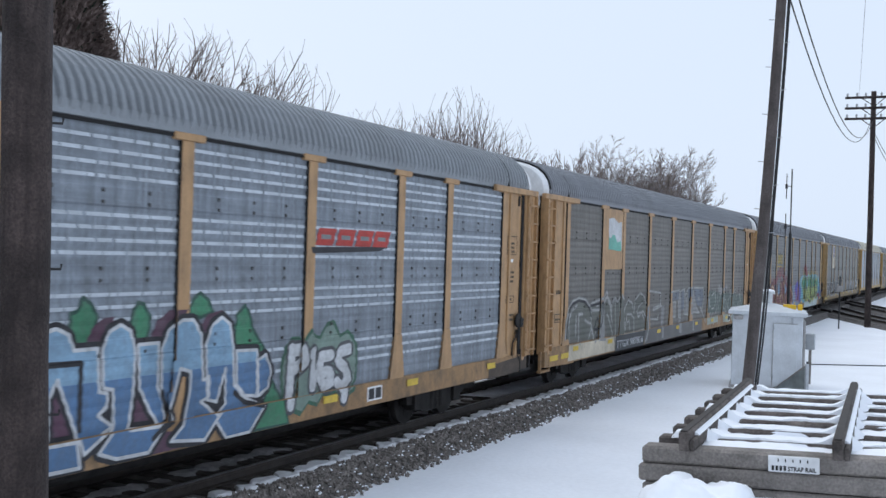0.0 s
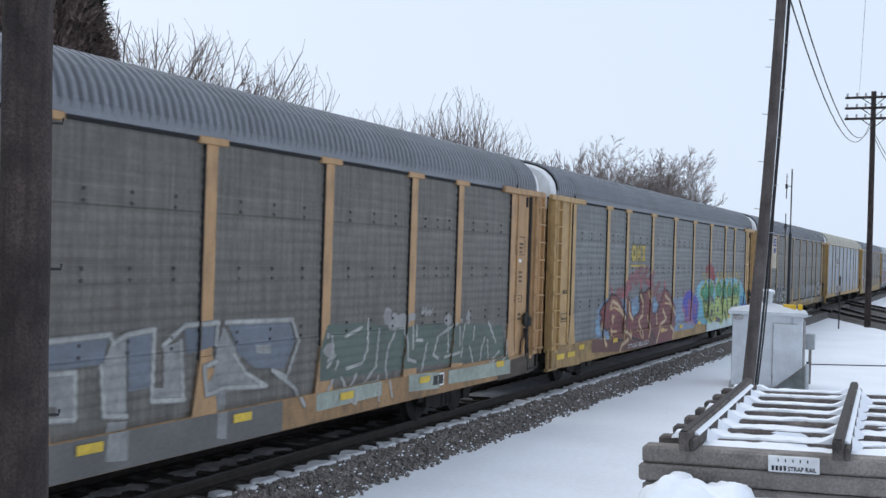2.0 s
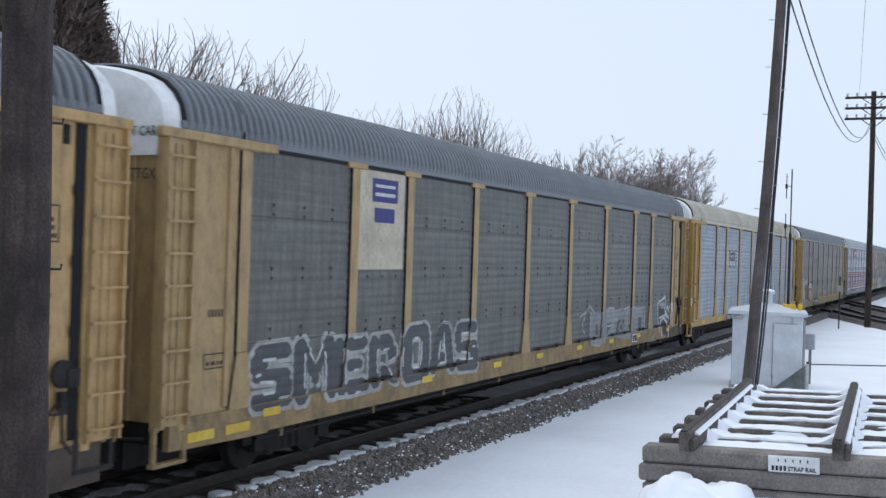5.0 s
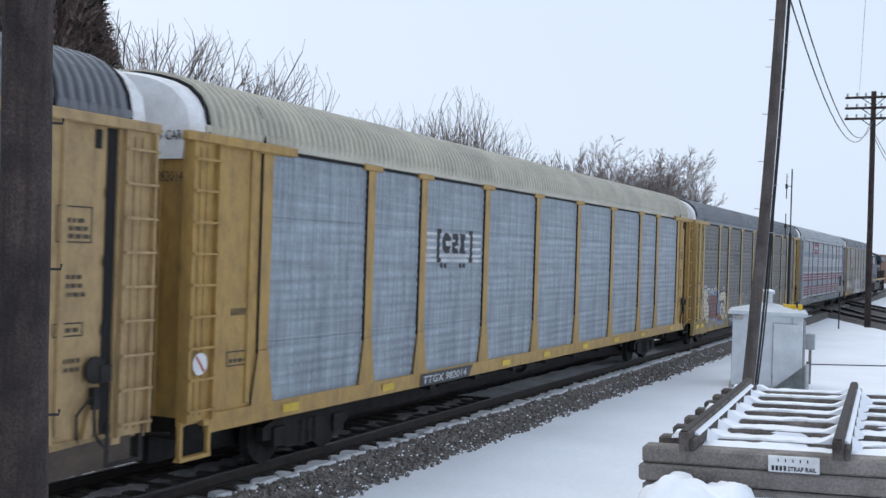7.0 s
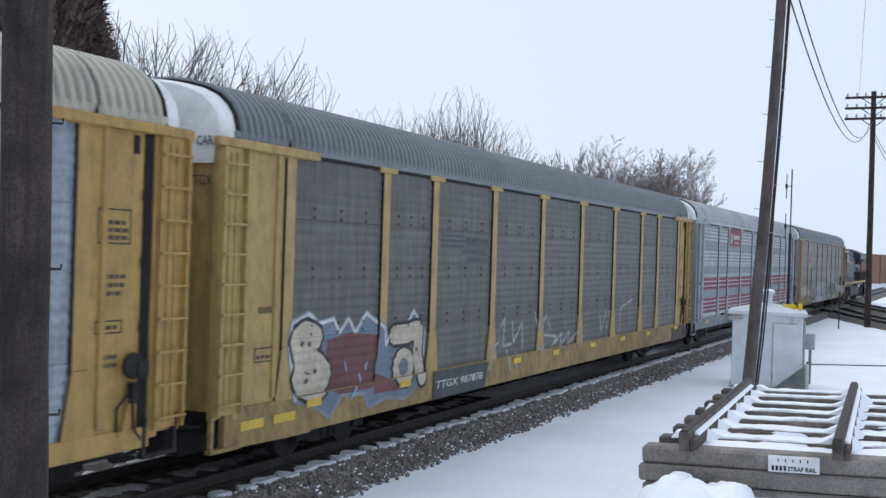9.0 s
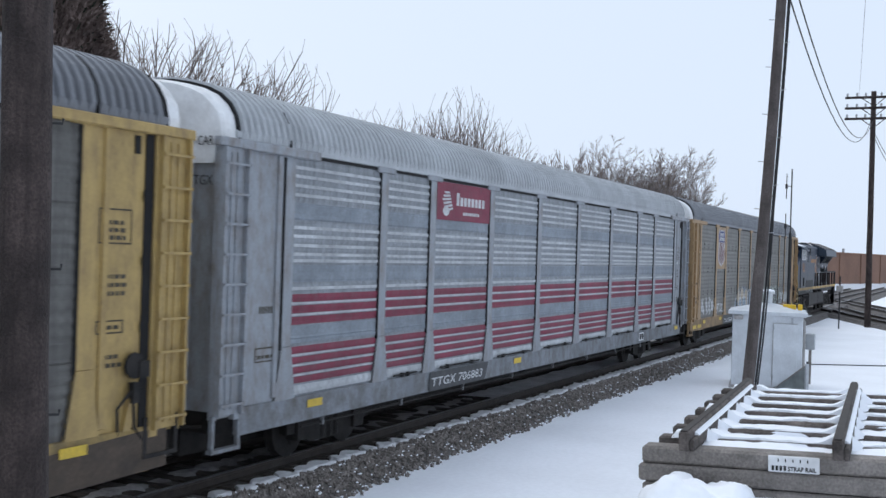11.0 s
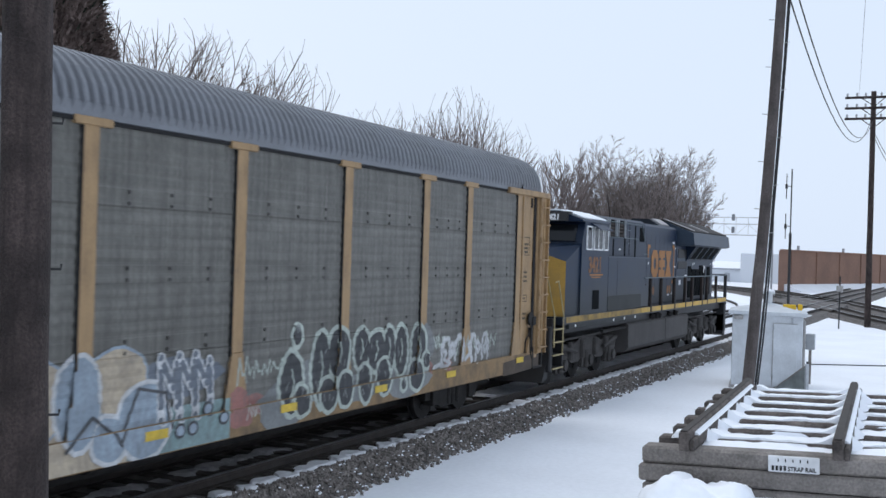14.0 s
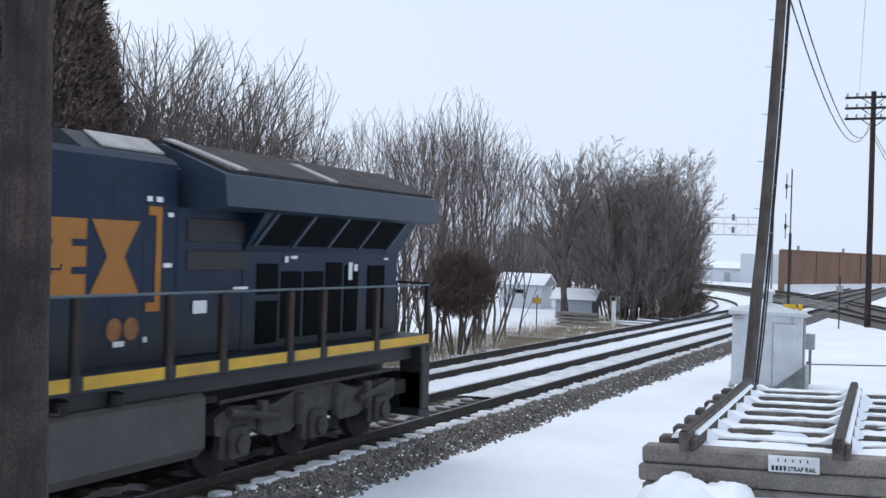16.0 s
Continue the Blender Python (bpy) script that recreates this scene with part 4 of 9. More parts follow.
for x0, x1 in ((5.1, 6.05), (6.22, 6.98), (7.13, 7.9)):
    louvre = loco_part("louvre", Mesh().box(x0, x1, -1.088, -1.07, 3.98, 4.5), M_MESHBLACK, label="dark louvred bay between pale bars")
    for k in range(4):
        z = 4.0 + k * 0.105
        loco_part("slat", Mesh().prism([(-1.088, z), (-1.12, z + 0.01), (-1.13, z + 0.045), (-1.115, z + 0.075), (-1.088, z + 0.08)], "x", x0 + 0.07, x1 - 0.2), M_SLAT, louvre)
    for x in (x0, x1 - 0.05):
        loco_part("louvre_bar", Mesh().box(x, x + 0.045, -1.14, -1.08, 3.97, 4.5), M_STEEL, louvre)
# Flat black plates put the shade of recesses and the intake into colour.
for x0, x1, z0, z1 in ((6.74, 6.86, 3.42, 3.93), (7.93, 8.06, 3.42, 4.42), (8.46, 8.5, 3.45, 4.45), (9.08, 9.22, 3.4, 4.4), (9.66, 10.2, 3.9, 4.36)):
    loco_part("dark_recess", Mesh().box(x0, x1, -1.086, -1.07, z0, z1), M_MESHBLACK)
loco_part("grab_iron", Mesh().box(8.14, 8.44, -1.13, -1.08, 4.22, 4.24).box(8.14, 8.44, -1.13, -1.08, 3.82, 3.84), M_RAILPALE)
hr = Mesh().tube([(5.1, -1.17, 4.43), (9.6, -1.17, 4.43), (10.1, -1.14, 3.93)], 0.014, 6).tube([(5.1, -1.17, 3.975), (9.2, -1.17, 3.975)], 0.014, 6)
for x in (5.15, 6.1, 7.05, 8.02, 9.18):
    for z in (3.975, 4.43):
        hr.tube([(x, -1.17, z), (x, -1.07, z)], 0.012, 5)
loco_part("top_railing", hr, M_RAILPALE)
labels("hood_label", [(5.5, 5.58, 3.6, 3.65), (7.4, 7.56, 3.6, 3.65)], M_WHITE, LOCO, -1.082)
labels("cabinet_label", [(9.2, 9.3, 3.18, 3.26)], M_WHITE, LOCO, -1.502)
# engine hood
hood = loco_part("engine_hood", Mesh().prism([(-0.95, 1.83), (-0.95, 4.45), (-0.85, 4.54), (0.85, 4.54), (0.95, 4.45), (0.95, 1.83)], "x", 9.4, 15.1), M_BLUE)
ds = Mesh()
for i in range(8):
    x = 10.4 + i * 0.58
    ds.box(x - 0.003, x + 0.003, -0.953, -0.94, 1.95, 4.2)
ds.box(10.1, 15.0, -0.953, -0.94, 4.2, 4.208)
loco_part("door_seam", ds, M_BLUE_DARK, hood)
loco_part("side_rail", Mesh().tube([(9.45, -1.0, 3.5), (11.1, -1.0, 3.5)], 0.014, 6).tube([(9.6, -1.0, 3.5), (9.6, -0.94, 3.5)], 0.012, 5).tube([(11.0, -1.0, 3.5), (11.0, -0.94, 3.5)], 0.012, 5), M_RAILPALE, hood)


def flat(outline, mat, name, parent, y, label="", thick=0.006):
    return part(name, Mesh().prism(outline, "y", y - thick, y), mat, parent, label)


def ring(me, outer, inner, y, t):
    """A frame between two outlines of the same number of points, on a side."""
    n = len(outer)
    v = [(u, yy, w) for yy in (y - t, y) for loop in (outer, inner) for u, w in loop]
    f = []
    for i in range(n):
        j = (i + 1) % n
        f += [(i, n + i, n + j, j), (2 * n + i, 2 * n + j, 3 * n + j, 3 * n + i), (i, j, 2 * n + j, 2 * n + i), (n + i, 3 * n + i, 3 * n + j, n + j)]
    return me.add(v, f)


yb = -0.958
for o in ([(11.15, 2.5), (11.45, 2.5), (11.45, 2.62), (11.27, 2.62), (11.27, 3.72), (11.46, 3.72), (11.46, 3.84), (11.15, 3.84)],
          [(14.8, 2.48), (14.52, 2.48), (14.52, 2.6), (14.69, 2.6), (14.69, 3.75), (14.54, 3.75), (14.54, 3.87), (14.8, 3.87)]):
    loco_part("emblem_bracket", Mesh().prism(o, "y", yb - 0.005, yb), M_GOLD, hood, "orange bracket of an emblem")
for c in (11.58, 11.98, 13.96, 14.27):
    loco_part("emblem_disc", Mesh().prism([(c + 0.14 * math.cos(a * math.pi / 8), 2.27 + 0.15 * math.sin(a * math.pi / 8)) for a in range(16)], "y", yb - 0.005, yb), M_FADED, hood, "faded orange disc")
# three heavy plain blocks between the brackets
def octagon(x0, x1, z0, z1, c):
    return [(x0 + c, z0), (x1 - c, z0), (x1, z0 + c), (x1, z1 - c), (x1 - c, z1), (x0 + c, z1), (x0, z1 - c), (x0, z0 + c)]


emblem = ring(Mesh(), octagon(11.65, 12.55, 2.73, 3.66, 0.22), octagon(11.95, 12.25, 3.0, 3.4, 0.1), yb, 0.005)
loco_part("emblem_block", emblem, M_GOLD, hood, "large orange ring-shaped block")
emblem = Mesh()
for z in (2.73, 3.07, 3.41):
    emblem.prism([(12.64, z), (13.44, z), (13.44, z + 0.25), (12.64, z + 0.25)], "y", yb - 0.005, yb)
emblem.prism([(12.9, 2.9), (13.2, 2.9), (13.2, 3.5), (12.9, 3.5)], "y", yb - 0.004, yb)
loco_part("emblem_block", emblem, M_GOLD, hood, "large orange barred block")
emblem = Mesh().prism([(13.52, 2.73), (14.38, 2.73), (14.1, 3.2), (14.38, 3.66), (13.52, 3.66), (13.8, 3.2)], "y", yb - 0.005, yb)
loco_part("emblem_block", emblem, M_GOLD, hood, "large orange waisted block")
labels("hood_label", [(14.5, 14.6, 3.93, 4.0), (14.68, 14.8, 3.93, 4.0), (14.92, 15.03, 3.74, 3.8), (14.85, 15.02, 3.06, 3.12), (13.95, 14.15, 2.05, 2.12), (14.5, 14.57, 2.08, 2.15)], M_WHITE, hood, -0.958)
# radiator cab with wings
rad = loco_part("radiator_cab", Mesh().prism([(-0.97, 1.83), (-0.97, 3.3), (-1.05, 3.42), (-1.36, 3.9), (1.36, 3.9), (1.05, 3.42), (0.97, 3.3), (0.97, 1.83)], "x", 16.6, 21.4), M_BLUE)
loco_part("radiator_bay", Mesh().bevelbox(15.1, 16.6, -0.97, 0.97, 1.83, 3.9, 0.02), M_BLUE, rad)
wing = Mesh().prism([(-1.38, 3.88), (-1.56, 3.92), (-1.5, 4.36), (-1.40, 4.40), (-0.35, 4.79), (0.35, 4.79), (1.40, 4.40), (1.5, 4.36), (1.56, 3.92), (1.38, 3.88)], "x", 15.42, 21.95)
loco_part("radiator_wing", wing, M_FIN, rad, "slanted grey-blue radiator wing")
loco_part("radiator_top", Mesh().prism([(-1.42, 4.40), (-0.35, 4.80), (0.35, 4.80), (1.42, 4.40), (1.42, 4.44), (0.35, 4.85), (-0.35, 4.85), (-1.42, 4.44)], "x", 15.6, 21.9), M_RADTOP, rad, "dark radiator mesh")
loco_part("radiator_front", Mesh().prism([(-0.93, 4.4), (-0.3, 4.8), (0.3, 4.8), (0.93, 4.4)], "x", 13.6, 15.2), M_BLUE_DARK, rad)
for x0, x1, skew, ya, yc in ((15.48, 15.72, 0.35, -1.4, -0.35), (18.15, 18.4, 0.1, -1.4, -0.7)):
    za, zc = 4.445 + (ya + 1.4) * 0.388, 4.445 + (yc + 1.4) * 0.388
    strip_v = [(x0 + skew, ya, za), (x1 + skew, ya, za), (x1, yc, zc), (x0, yc, zc)]
    loco_part("roof_snow", Mesh().add(strip_v + [(x, y, z + 0.03) for x, y, z in strip_v], [(0, 3, 2, 1), (4, 5, 6, 7), (0, 1, 5, 4), (1, 2, 6, 5), (2, 3, 7, 6), (3, 0, 4, 7)]), M_SNOW_SOOT, rad, "strip of snow on the radiator roof")
loco_part("roof_snow", Mesh().prism([(-0.62, 4.605), (-0.3, 4.805), (-0.3, 4.83), (-0.62, 4.63)], "x", 14.0, 15.2), M_SNOW_SOOT, rad, "snow on the hood")
for i in range(4):
    x = 16.8 + i * 1.02
    sc = Mesh().add([(x + 0.0, -1.055, 3.4), (x + 0.86, -1.055, 3.4), (x + 1.02, -1.37, 3.87), (x + 0.16, -1.37, 3.87),
                     (x + 0.0, -1.025, 3.4), (x + 0.86, -1.025, 3.4), (x + 1.02, -1.34, 3.87), (x + 0.16, -1.34, 3.87)],
                    [(0, 1, 2, 3), (4, 7, 6, 5), (0, 4, 5, 1), (2, 6, 7, 3), (1, 5, 6, 2), (0, 3, 7, 4)])
    loco_part("radiator_screen", sc, M_MESHBLACK, rad, "dark slanted screen")
for i in range(5):
    x = 16.71 + i * 1.02
    fm = Mesh().add([(x, -1.065, 3.38), (x + 0.08, -1.065, 3.38), (x + 0.24, -1.38, 3.88), (x + 0.16, -1.38, 3.88),
                     (x, -1.02, 3.38), (x + 0.08, -1.02, 3.38), (x + 0.24, -1.33, 3.88), (x + 0.16, -1.33, 3.88)],
                    [(0, 1, 2, 3), (4, 7, 6, 5), (0, 4, 5, 1), (2, 6, 7, 3), (1, 5, 6, 2), (0, 3, 7, 4)])
    loco_part("screen_bar", fm, M_FIN, rad)
for x0, x1, z0, z1 in ((15.3, 16.7, 3.42, 3.75), (15.3, 16.7, 3.02, 3.3), (16.95, 17.5, 2.65, 3.12), (16.95, 17.5, 1.9, 2.55), (17.6, 18.15, 1.95, 3.0), (18.25, 18.8, 1.95, 3.0), (18.9, 19.4, 1.95, 3.15), (19.5, 19.95, 1.95, 3.1), (20.3, 20.9, 1.95, 3.1)):
    loco_part("hood_door", Mesh().bevelbox(x0, x1, -0.99, -0.96, z0, z1, 0.01), M_MESHBLACK if x0 > 16.8 else M_BLACK, rad)
labels("hood_label", [(15.45, 15.75, 2.42, 2.6), (16.35, 16.7, 2.74, 2.78), (17.65, 17.75, 3.14, 3.24), (17.82, 18.0, 3.2, 3.25), (19.6, 19.72, 2.85, 3.15), (19.78, 19.9, 3.0, 3.12), (20.85, 21.0, 3.2, 3.24)], M_WHITE, rad, -0.992)
# railings along the walkway
rl = Mesh().tube([(8.8, -1.52, 2.75), (21.7, -1.5, 2.75)], 0.02, 6)
rl.tube([(8.8, 1.52, 2.75), (21.7, 1.5, 2.75)], 0.02, 6)
loco_part("handrail", rl, M_RAILPALE)
for x in RAIL_POSTS:
    for y in (-1.54, 1.44):
        loco_part("stanchion", Mesh().bevelbox(x - 0.068, x + 0.068, y, y + 0.1, 1.62, 2.74, 0.02), M_STANCHION)
er = Mesh()
for y in (-1.46, -0.75, 0.75, 1.46):
    er.tube([(21.75, y, 1.5), (21.75, y, 2.78)], 0.07, 6)
er.tube([(21.75, -1.46, 2.78), (21.75, -0.5, 2.78)], 0.025, 6)
er.bevelbox(21.5, 21.7, -1.5, 1.5, 1.3, 1.83, 0.02)
er.bevelbox(21.55, 21.87, -1.5, -1.0, 0.4, 1.5, 0.03)
er.prism([(21.55, 0.3), (22.0, 0.2), (21.85, 1.0), (21.55, 1.1)], "y", -1.45, 1.45)
loco_part("rear_pilot", er, M_BLACK)
# steps and grab rails at the nose
for z in (0.55, 0.88, 1.2, 1.52):
    tread = loco_part("step", Mesh().box(0.62, 1.32, -1.5, -1.1, z, z + 0.035), M_BLACK)
    part("step_edge", Mesh().box(0.6, 1.34, -1.54, -1.5, z + 0.005, z + 0.04), M_RAILING, tread)
for x in (0.55, 1.33):
    loco_part("step_side", Mesh().box(x, x + 0.07, -1.5, -1.05, 0.5, 1.82), M_BLACK)
loco_part("grab_rail", Mesh().tube([(1.25, -1.53, 0.9), (1.28, -1.53, 1.9), (0.92, -1.5, 2.75), (0.85, -1.45, 2.7)], 0.02, 6), M_RAILING)
loco_part("grab_rail", Mesh().tube([(0.62, -1.53, 1.1), (0.62, -1.53, 1.9), (0.3, -1.45, 2.78), (0.3, -0.6, 2.78)], 0.02, 6), M_RAILING)
loco_part("front_pilot", Mesh().bevelbox(0.45, 0.62, -1.5, 1.5, 0.5, 1.62, 0.03).prism([(0.2, 0.25), (0.6, 0.35), (0.6, 1.0)], "y", -1.4, 1.4), M_BLACK)
part("coupler", shared("coupler", coupler), M_UNDER, LOCO)
part("coupler", shared("coupler", coupler), M_UNDER, LOCO, at=pose(22.35, 0, 0, 0, 0, 180))
tank_outline = [(-1.36, 1.38), (-1.42, 1.32), (-1.43, 0.64), (-1.3, 0.5), (-0.9, 0.44), (0.9, 0.44), (1.3, 0.5), (1.43, 0.64), (1.42, 1.32), (1.36, 1.38)]
tank = loco_part("fuel_tank", Mesh().prism(tank_outline, "x", 7.5, 15.25), M_TANK)
loco_part("tank_seam", Mesh().prism([(u * 1.004, 0.9 + (w - 0.9) * 1.01) for u, w in tank_outline], "x", 12.0, 12.03), M_UNDER, tank)
pip = Mesh().tube([(5.2, -1.3, 1.25), (15.6, -1.3, 1.25)], 0.05, 6)
for x in (10.4, 10.9, 11.3, 12.7, 13.6):
    pip.tube([(x, -1.35, 1.4), (x, -1.38, 1.55)], 0.09, 8)
loco_part("piping", pip, M_UNDER)
labels("sill_label", [(2.2, 2.28, 1.54, 1.6), (5.55, 5.66, 1.54, 1.61), (6.65, 6.76, 1.54, 1.61), (7.8, 7.9, 1.54, 1.61)], M_WHITE, LOCO, -1.521)


def loco_truck(x):
    """A three-axle truck with cast side frames, axle boxes, springs and dampers."""
    t = part("truck", Mesh().box(-2.1, 2.1, -0.9, 0.9, 0.6, 1.0), M_UNDER, LOCO, at=pose(x, 0, 0))
    for sy in (-1, 1):
        f = Mesh()
        y0, y1 = (-1.22, -1.05) if sy < 0 else (1.05, 1.22)
        f.prism([(-2.65, 0.95), (-2.6, 0.7), (-2.2, 0.62), (-1.9, 0.75), (-1.3, 0.52), (-0.75, 0.52), (-0.4, 0.72), (0.4, 0.72), (0.75, 0.52), (1.3, 0.52), (1.9, 0.75), (2.2, 0.62), (2.6, 0.7), (2.65, 0.95), (2.3, 1.08), (1.2, 1.0), (0.6, 1.16), (-0.6, 1.16), (-1.2, 1.0), (-2.3, 1.08)], "y", y0, y1)
        part("side_frame", f, M_TRUCKGREY, t)
        for dx in (-2.1, 0, 2.1):
            b = Mesh()
            ya = -1.3 if sy < 0 else 1.3
            b.bevelbox(dx - 0.24, dx + 0.24, min(ya, sy * 1.02), max(ya, sy * 1.02), 0.32, 0.78, 0.04)
            b.tube([(dx, sy * 1.28, 0.53), (dx, sy * 1.36, 0.53)], 0.15, 10)
            b.prism([(dx - 0.4, 0.36), (dx - 0.2, 0.3), (dx - 0.2, 0.7), (dx - 0.34, 0.74)], "y", sy * 1.08, sy * 1.2)
            part("axle_box", b, M_TRUCKGREY, t)
        sp = Mesh()
        for dx in (-1.55, -0.55, 0.55, 1.55):
            sp.tube([(dx, sy * 1.24, 0.62), (dx, sy * 1.24, 1.1)], 0.1, 8)
        sp.tube([(-2.4, sy * 1.3, 1.02), (-1.2, sy * 1.3, 0.82)], 0.06, 6).tube([(2.4, sy * 1.3, 1.02), (1.2, sy * 1.3, 0.82)], 0.06, 6)
        sp.tube([(-2.6, sy * 1.26, 1.18), (2.6, sy * 1.26, 1.22)], 0.03, 5)
        part("spring_set", sp, M_TRUCKGREY, t)
    for dx in (-2.1, 0, 2.1):
        w = part("wheelset", shared("wheelset", wheelset), M_UNDER, t, at=pose(dx, 0, 0.535) @ Matrix.Diagonal((1.23, 1, 1.23, 1)))
        WHEELS.append((w, dx, 0.535, 0.535))


loco_truck(4.2)
loco_truck(18.35)

# ------------------------------------------------------------------ trees
def stick(me, a, b, ra, rb, sides=3):
    """One tapered twig between two points."""
    d = (b - a).normalized()
    s = d.cross(Vector((0.31, 0.2, 0.93))).normalized()
    u = s.cross(d)
    k = len(me.v)
    for p, r in ((a, ra), (b, rb)):
        for i in range(sides):
            w = 2 * math.pi * i / sides
            me.v.append(tuple(p + (s * math.cos(w) + u * math.sin(w)) * r))
    for i in range(sides):
        j = (i + 1) % sides
        me.f.append((k + i, k + j, k + sides + j, k + sides + i))


def grow(wood, twigs, rnd, p, d, length, r, level, top, shape):
    """A bent, tapering branch with side branches along it. shape: (angle, lift, wander, first fork, children per level, finest radius)."""
    angle, lift, wander, first, kids, fine = shape
    if level == top:
        wander *= 0.28
    segs = 7 if level == top else 4 if level > 1 else 3 if level else 1
    pts, dirs = [p.copy()], [d.copy()]
    dd = d.copy()
    for i in range(segs):
        dd = (dd + Vector((rnd.gauss(0, wander), rnd.gauss(0, wander), rnd.gauss(0, wander * 0.6) + lift * (0.03 if level == top else 0.14 if level == top - 1 else 0.06)))).normalized()
        pts.append(pts[-1] + dd * (length / segs))
        dirs.append(dd.copy())
    me = wood if level >= top - 1 else twigs
    for i in range(segs):
        r0, r1 = (max(fine, r * (1 - 0.8 * k / segs)) for k in (i, i + 1))
        stick(me, pts[i], pts[i + 1], r0, r1, 6 if level == top else 4 if level == top - 1 else 3)
    if level == 0:
        return
    n = kids[level]
    turn = rnd.uniform(0, 6.3)
    for k in range(n):
        s = (first if level == top else 0.12) + (1 - (first if level == top else 0.12)) * (k + rnd.random()) / n
        s = min(s, 0.98)
        i = int(s * segs)
        at = pts[i].lerp(pts[i + 1], s * segs - i)
        turn += 2.4 + rnd.uniform(-0.5, 0.5)
        side = Vector((math.cos(turn), math.sin(turn), 0.0))
        side = (side - dirs[i + 1] * side.dot(dirs[i + 1])).normalized()
        w = angle * rnd.uniform(0.65, 1.3)
        nd = (dirs[i + 1] * math.cos(w) + side * math.sin(w)).normalized()
        ln = length * rnd.uniform(0.34, 0.52) * (1.0 - 0.45 * s if level == top else 1.0 - 0.4 * s)
        grow(wood, twigs, rnd, at, nd, ln, max(fine, r * (1 - 0.8 * s) * rnd.uniform(0.4, 0.56)), level - 1, top, shape)


def bare_tree(seed, height, stems, lean, shape, levels=3, foot=0.35, thick=0.011):
    """A leafless tree or clump: stems with limbs, and a crown of fine twigs. Returns its meshes, the crown last."""
    rnd = random.Random(seed)
    trunks, twigs = [], Mesh()
    for s in range(stems):
        wood = Mesh()
        trunks.append(wood)
        a = 2 * math.pi * s / stems + rnd.uniform(-0.4, 0.4)
        out = lean * rnd.uniform(0.25, 1.2) if stems > 1 else 0.05
        d = Vector((math.cos(a) * out, math.sin(a) * out, 1)).normalized()
        k = foot * (stems > 1) * rnd.uniform(0.3, 1)
        h = height * rnd.uniform(0.72, 1.0) * (1 - 0.25 * out)
        grow(wood, twigs, rnd, Vector((math.cos(a) * k, math.sin(a) * k, -0.3)), d, h, thick * h, levels, levels, shape)
    return [w.data("trunk") for w in trunks] + [twigs.data("crown")]


def unit(pair):
    """Scales a tree's meshes to a height of one metre."""
    top = max(v.co.z for me in pair for v in me.vertices)
    for me in pair:
        for v in me.vertices:
            v.co /= top
    return pair


def fork(wood, twigs, rnd, p, d, length, r, depth, spread, fine):
    """A bent limb that forks at its end into narrower, upswept limbs, with a few short side twigs."""
    me = wood if depth > 3 else twigs
    dd = d.copy()
    segs = 3 if depth > 4 else 2
    for k in range(segs):
        dd = (dd + Vector((rnd.gauss(0, 0.07), rnd.gauss(0, 0.07), 0.05))).normalized()
        q = p + dd * (length / segs)
        ra, rb = (max(fine, r * (1 - 0.28 * t / segs)) for t in (k, k + 1))
        stick(me, p, q, ra, rb, 6 if depth > 5 else 4 if depth > 3 else 3)
        if depth < 6 and rnd.random() < (0.42 if depth > 2 else 0.5):
            turn = rnd.uniform(0, 6.3)
            side = Vector((math.cos(turn), math.sin(turn), 0.35)).normalized()
            nd = (dd * 0.75 + side * 0.65).normalized()
            if depth > 2:
                fork(wood, twigs, rnd, q, nd, length * rnd.uniform(0.45, 0.7), max(fine, r * 0.4), max(1, depth - 3), spread, fine)
            else:
                stick(twigs, q, q + nd * length * rnd.uniform(0.4, 0.7), fine, fine * 0.7, 3)
        p = q
    if depth == 0:
        return
    turn = rnd.uniform(0, 6.3)
    n = 3 if rnd.random() < 0.16 else 2
    for k in range(n):
        w = spread * (rnd.uniform(0.3, 0.7) if k == 0 else rnd.uniform(0.8, 1.4))
        a = turn + k * 2 * math.pi / n + rnd.uniform(-0.5, 0.5)
        side = Vector((math.cos(a), math.sin(a), 0.0))
        side = (side - dd * side.dot(dd)).normalized()
        nd = (dd * math.cos(w) + side * math.sin(w)).normalized()
        fork(wood, twigs, rnd, p, nd, length * rnd.uniform(0.68, 0.92), max(fine, r * (0.74 if k == 0 else 0.6)), depth - 1, spread, fine)


def forked_tree(seed, stems, lean, spread, trunk, depth=6, fine=0.0055, length=1.75):
    """A leafless tree of forking limbs, or a clump of such stems from one root."""
    rnd = random.Random(seed)
    trunks, twigs = [], Mesh()
    for s in range(stems):
        wood = Mesh()
        trunks.append(wood)
        a = 2 * math.pi * s / stems + rnd.uniform(-0.5, 0.5)
        out = lean * rnd.uniform(0.3, 1.2)
        d = Vector((math.cos(a) * out, math.sin(a) * out, 1)).normalized()
        k = 0.3 * (stems > 1)
        fork(wood, twigs, rnd, Vector((math.cos(a) * k, math.sin(a) * k, -0.3)), d, length * rnd.uniform(0.85, 1.25), trunk * rnd.uniform(0.75, 1.1), depth, spread, fine)
    return [w.data("trunk") for w in trunks] + [twigs.data("crown")]


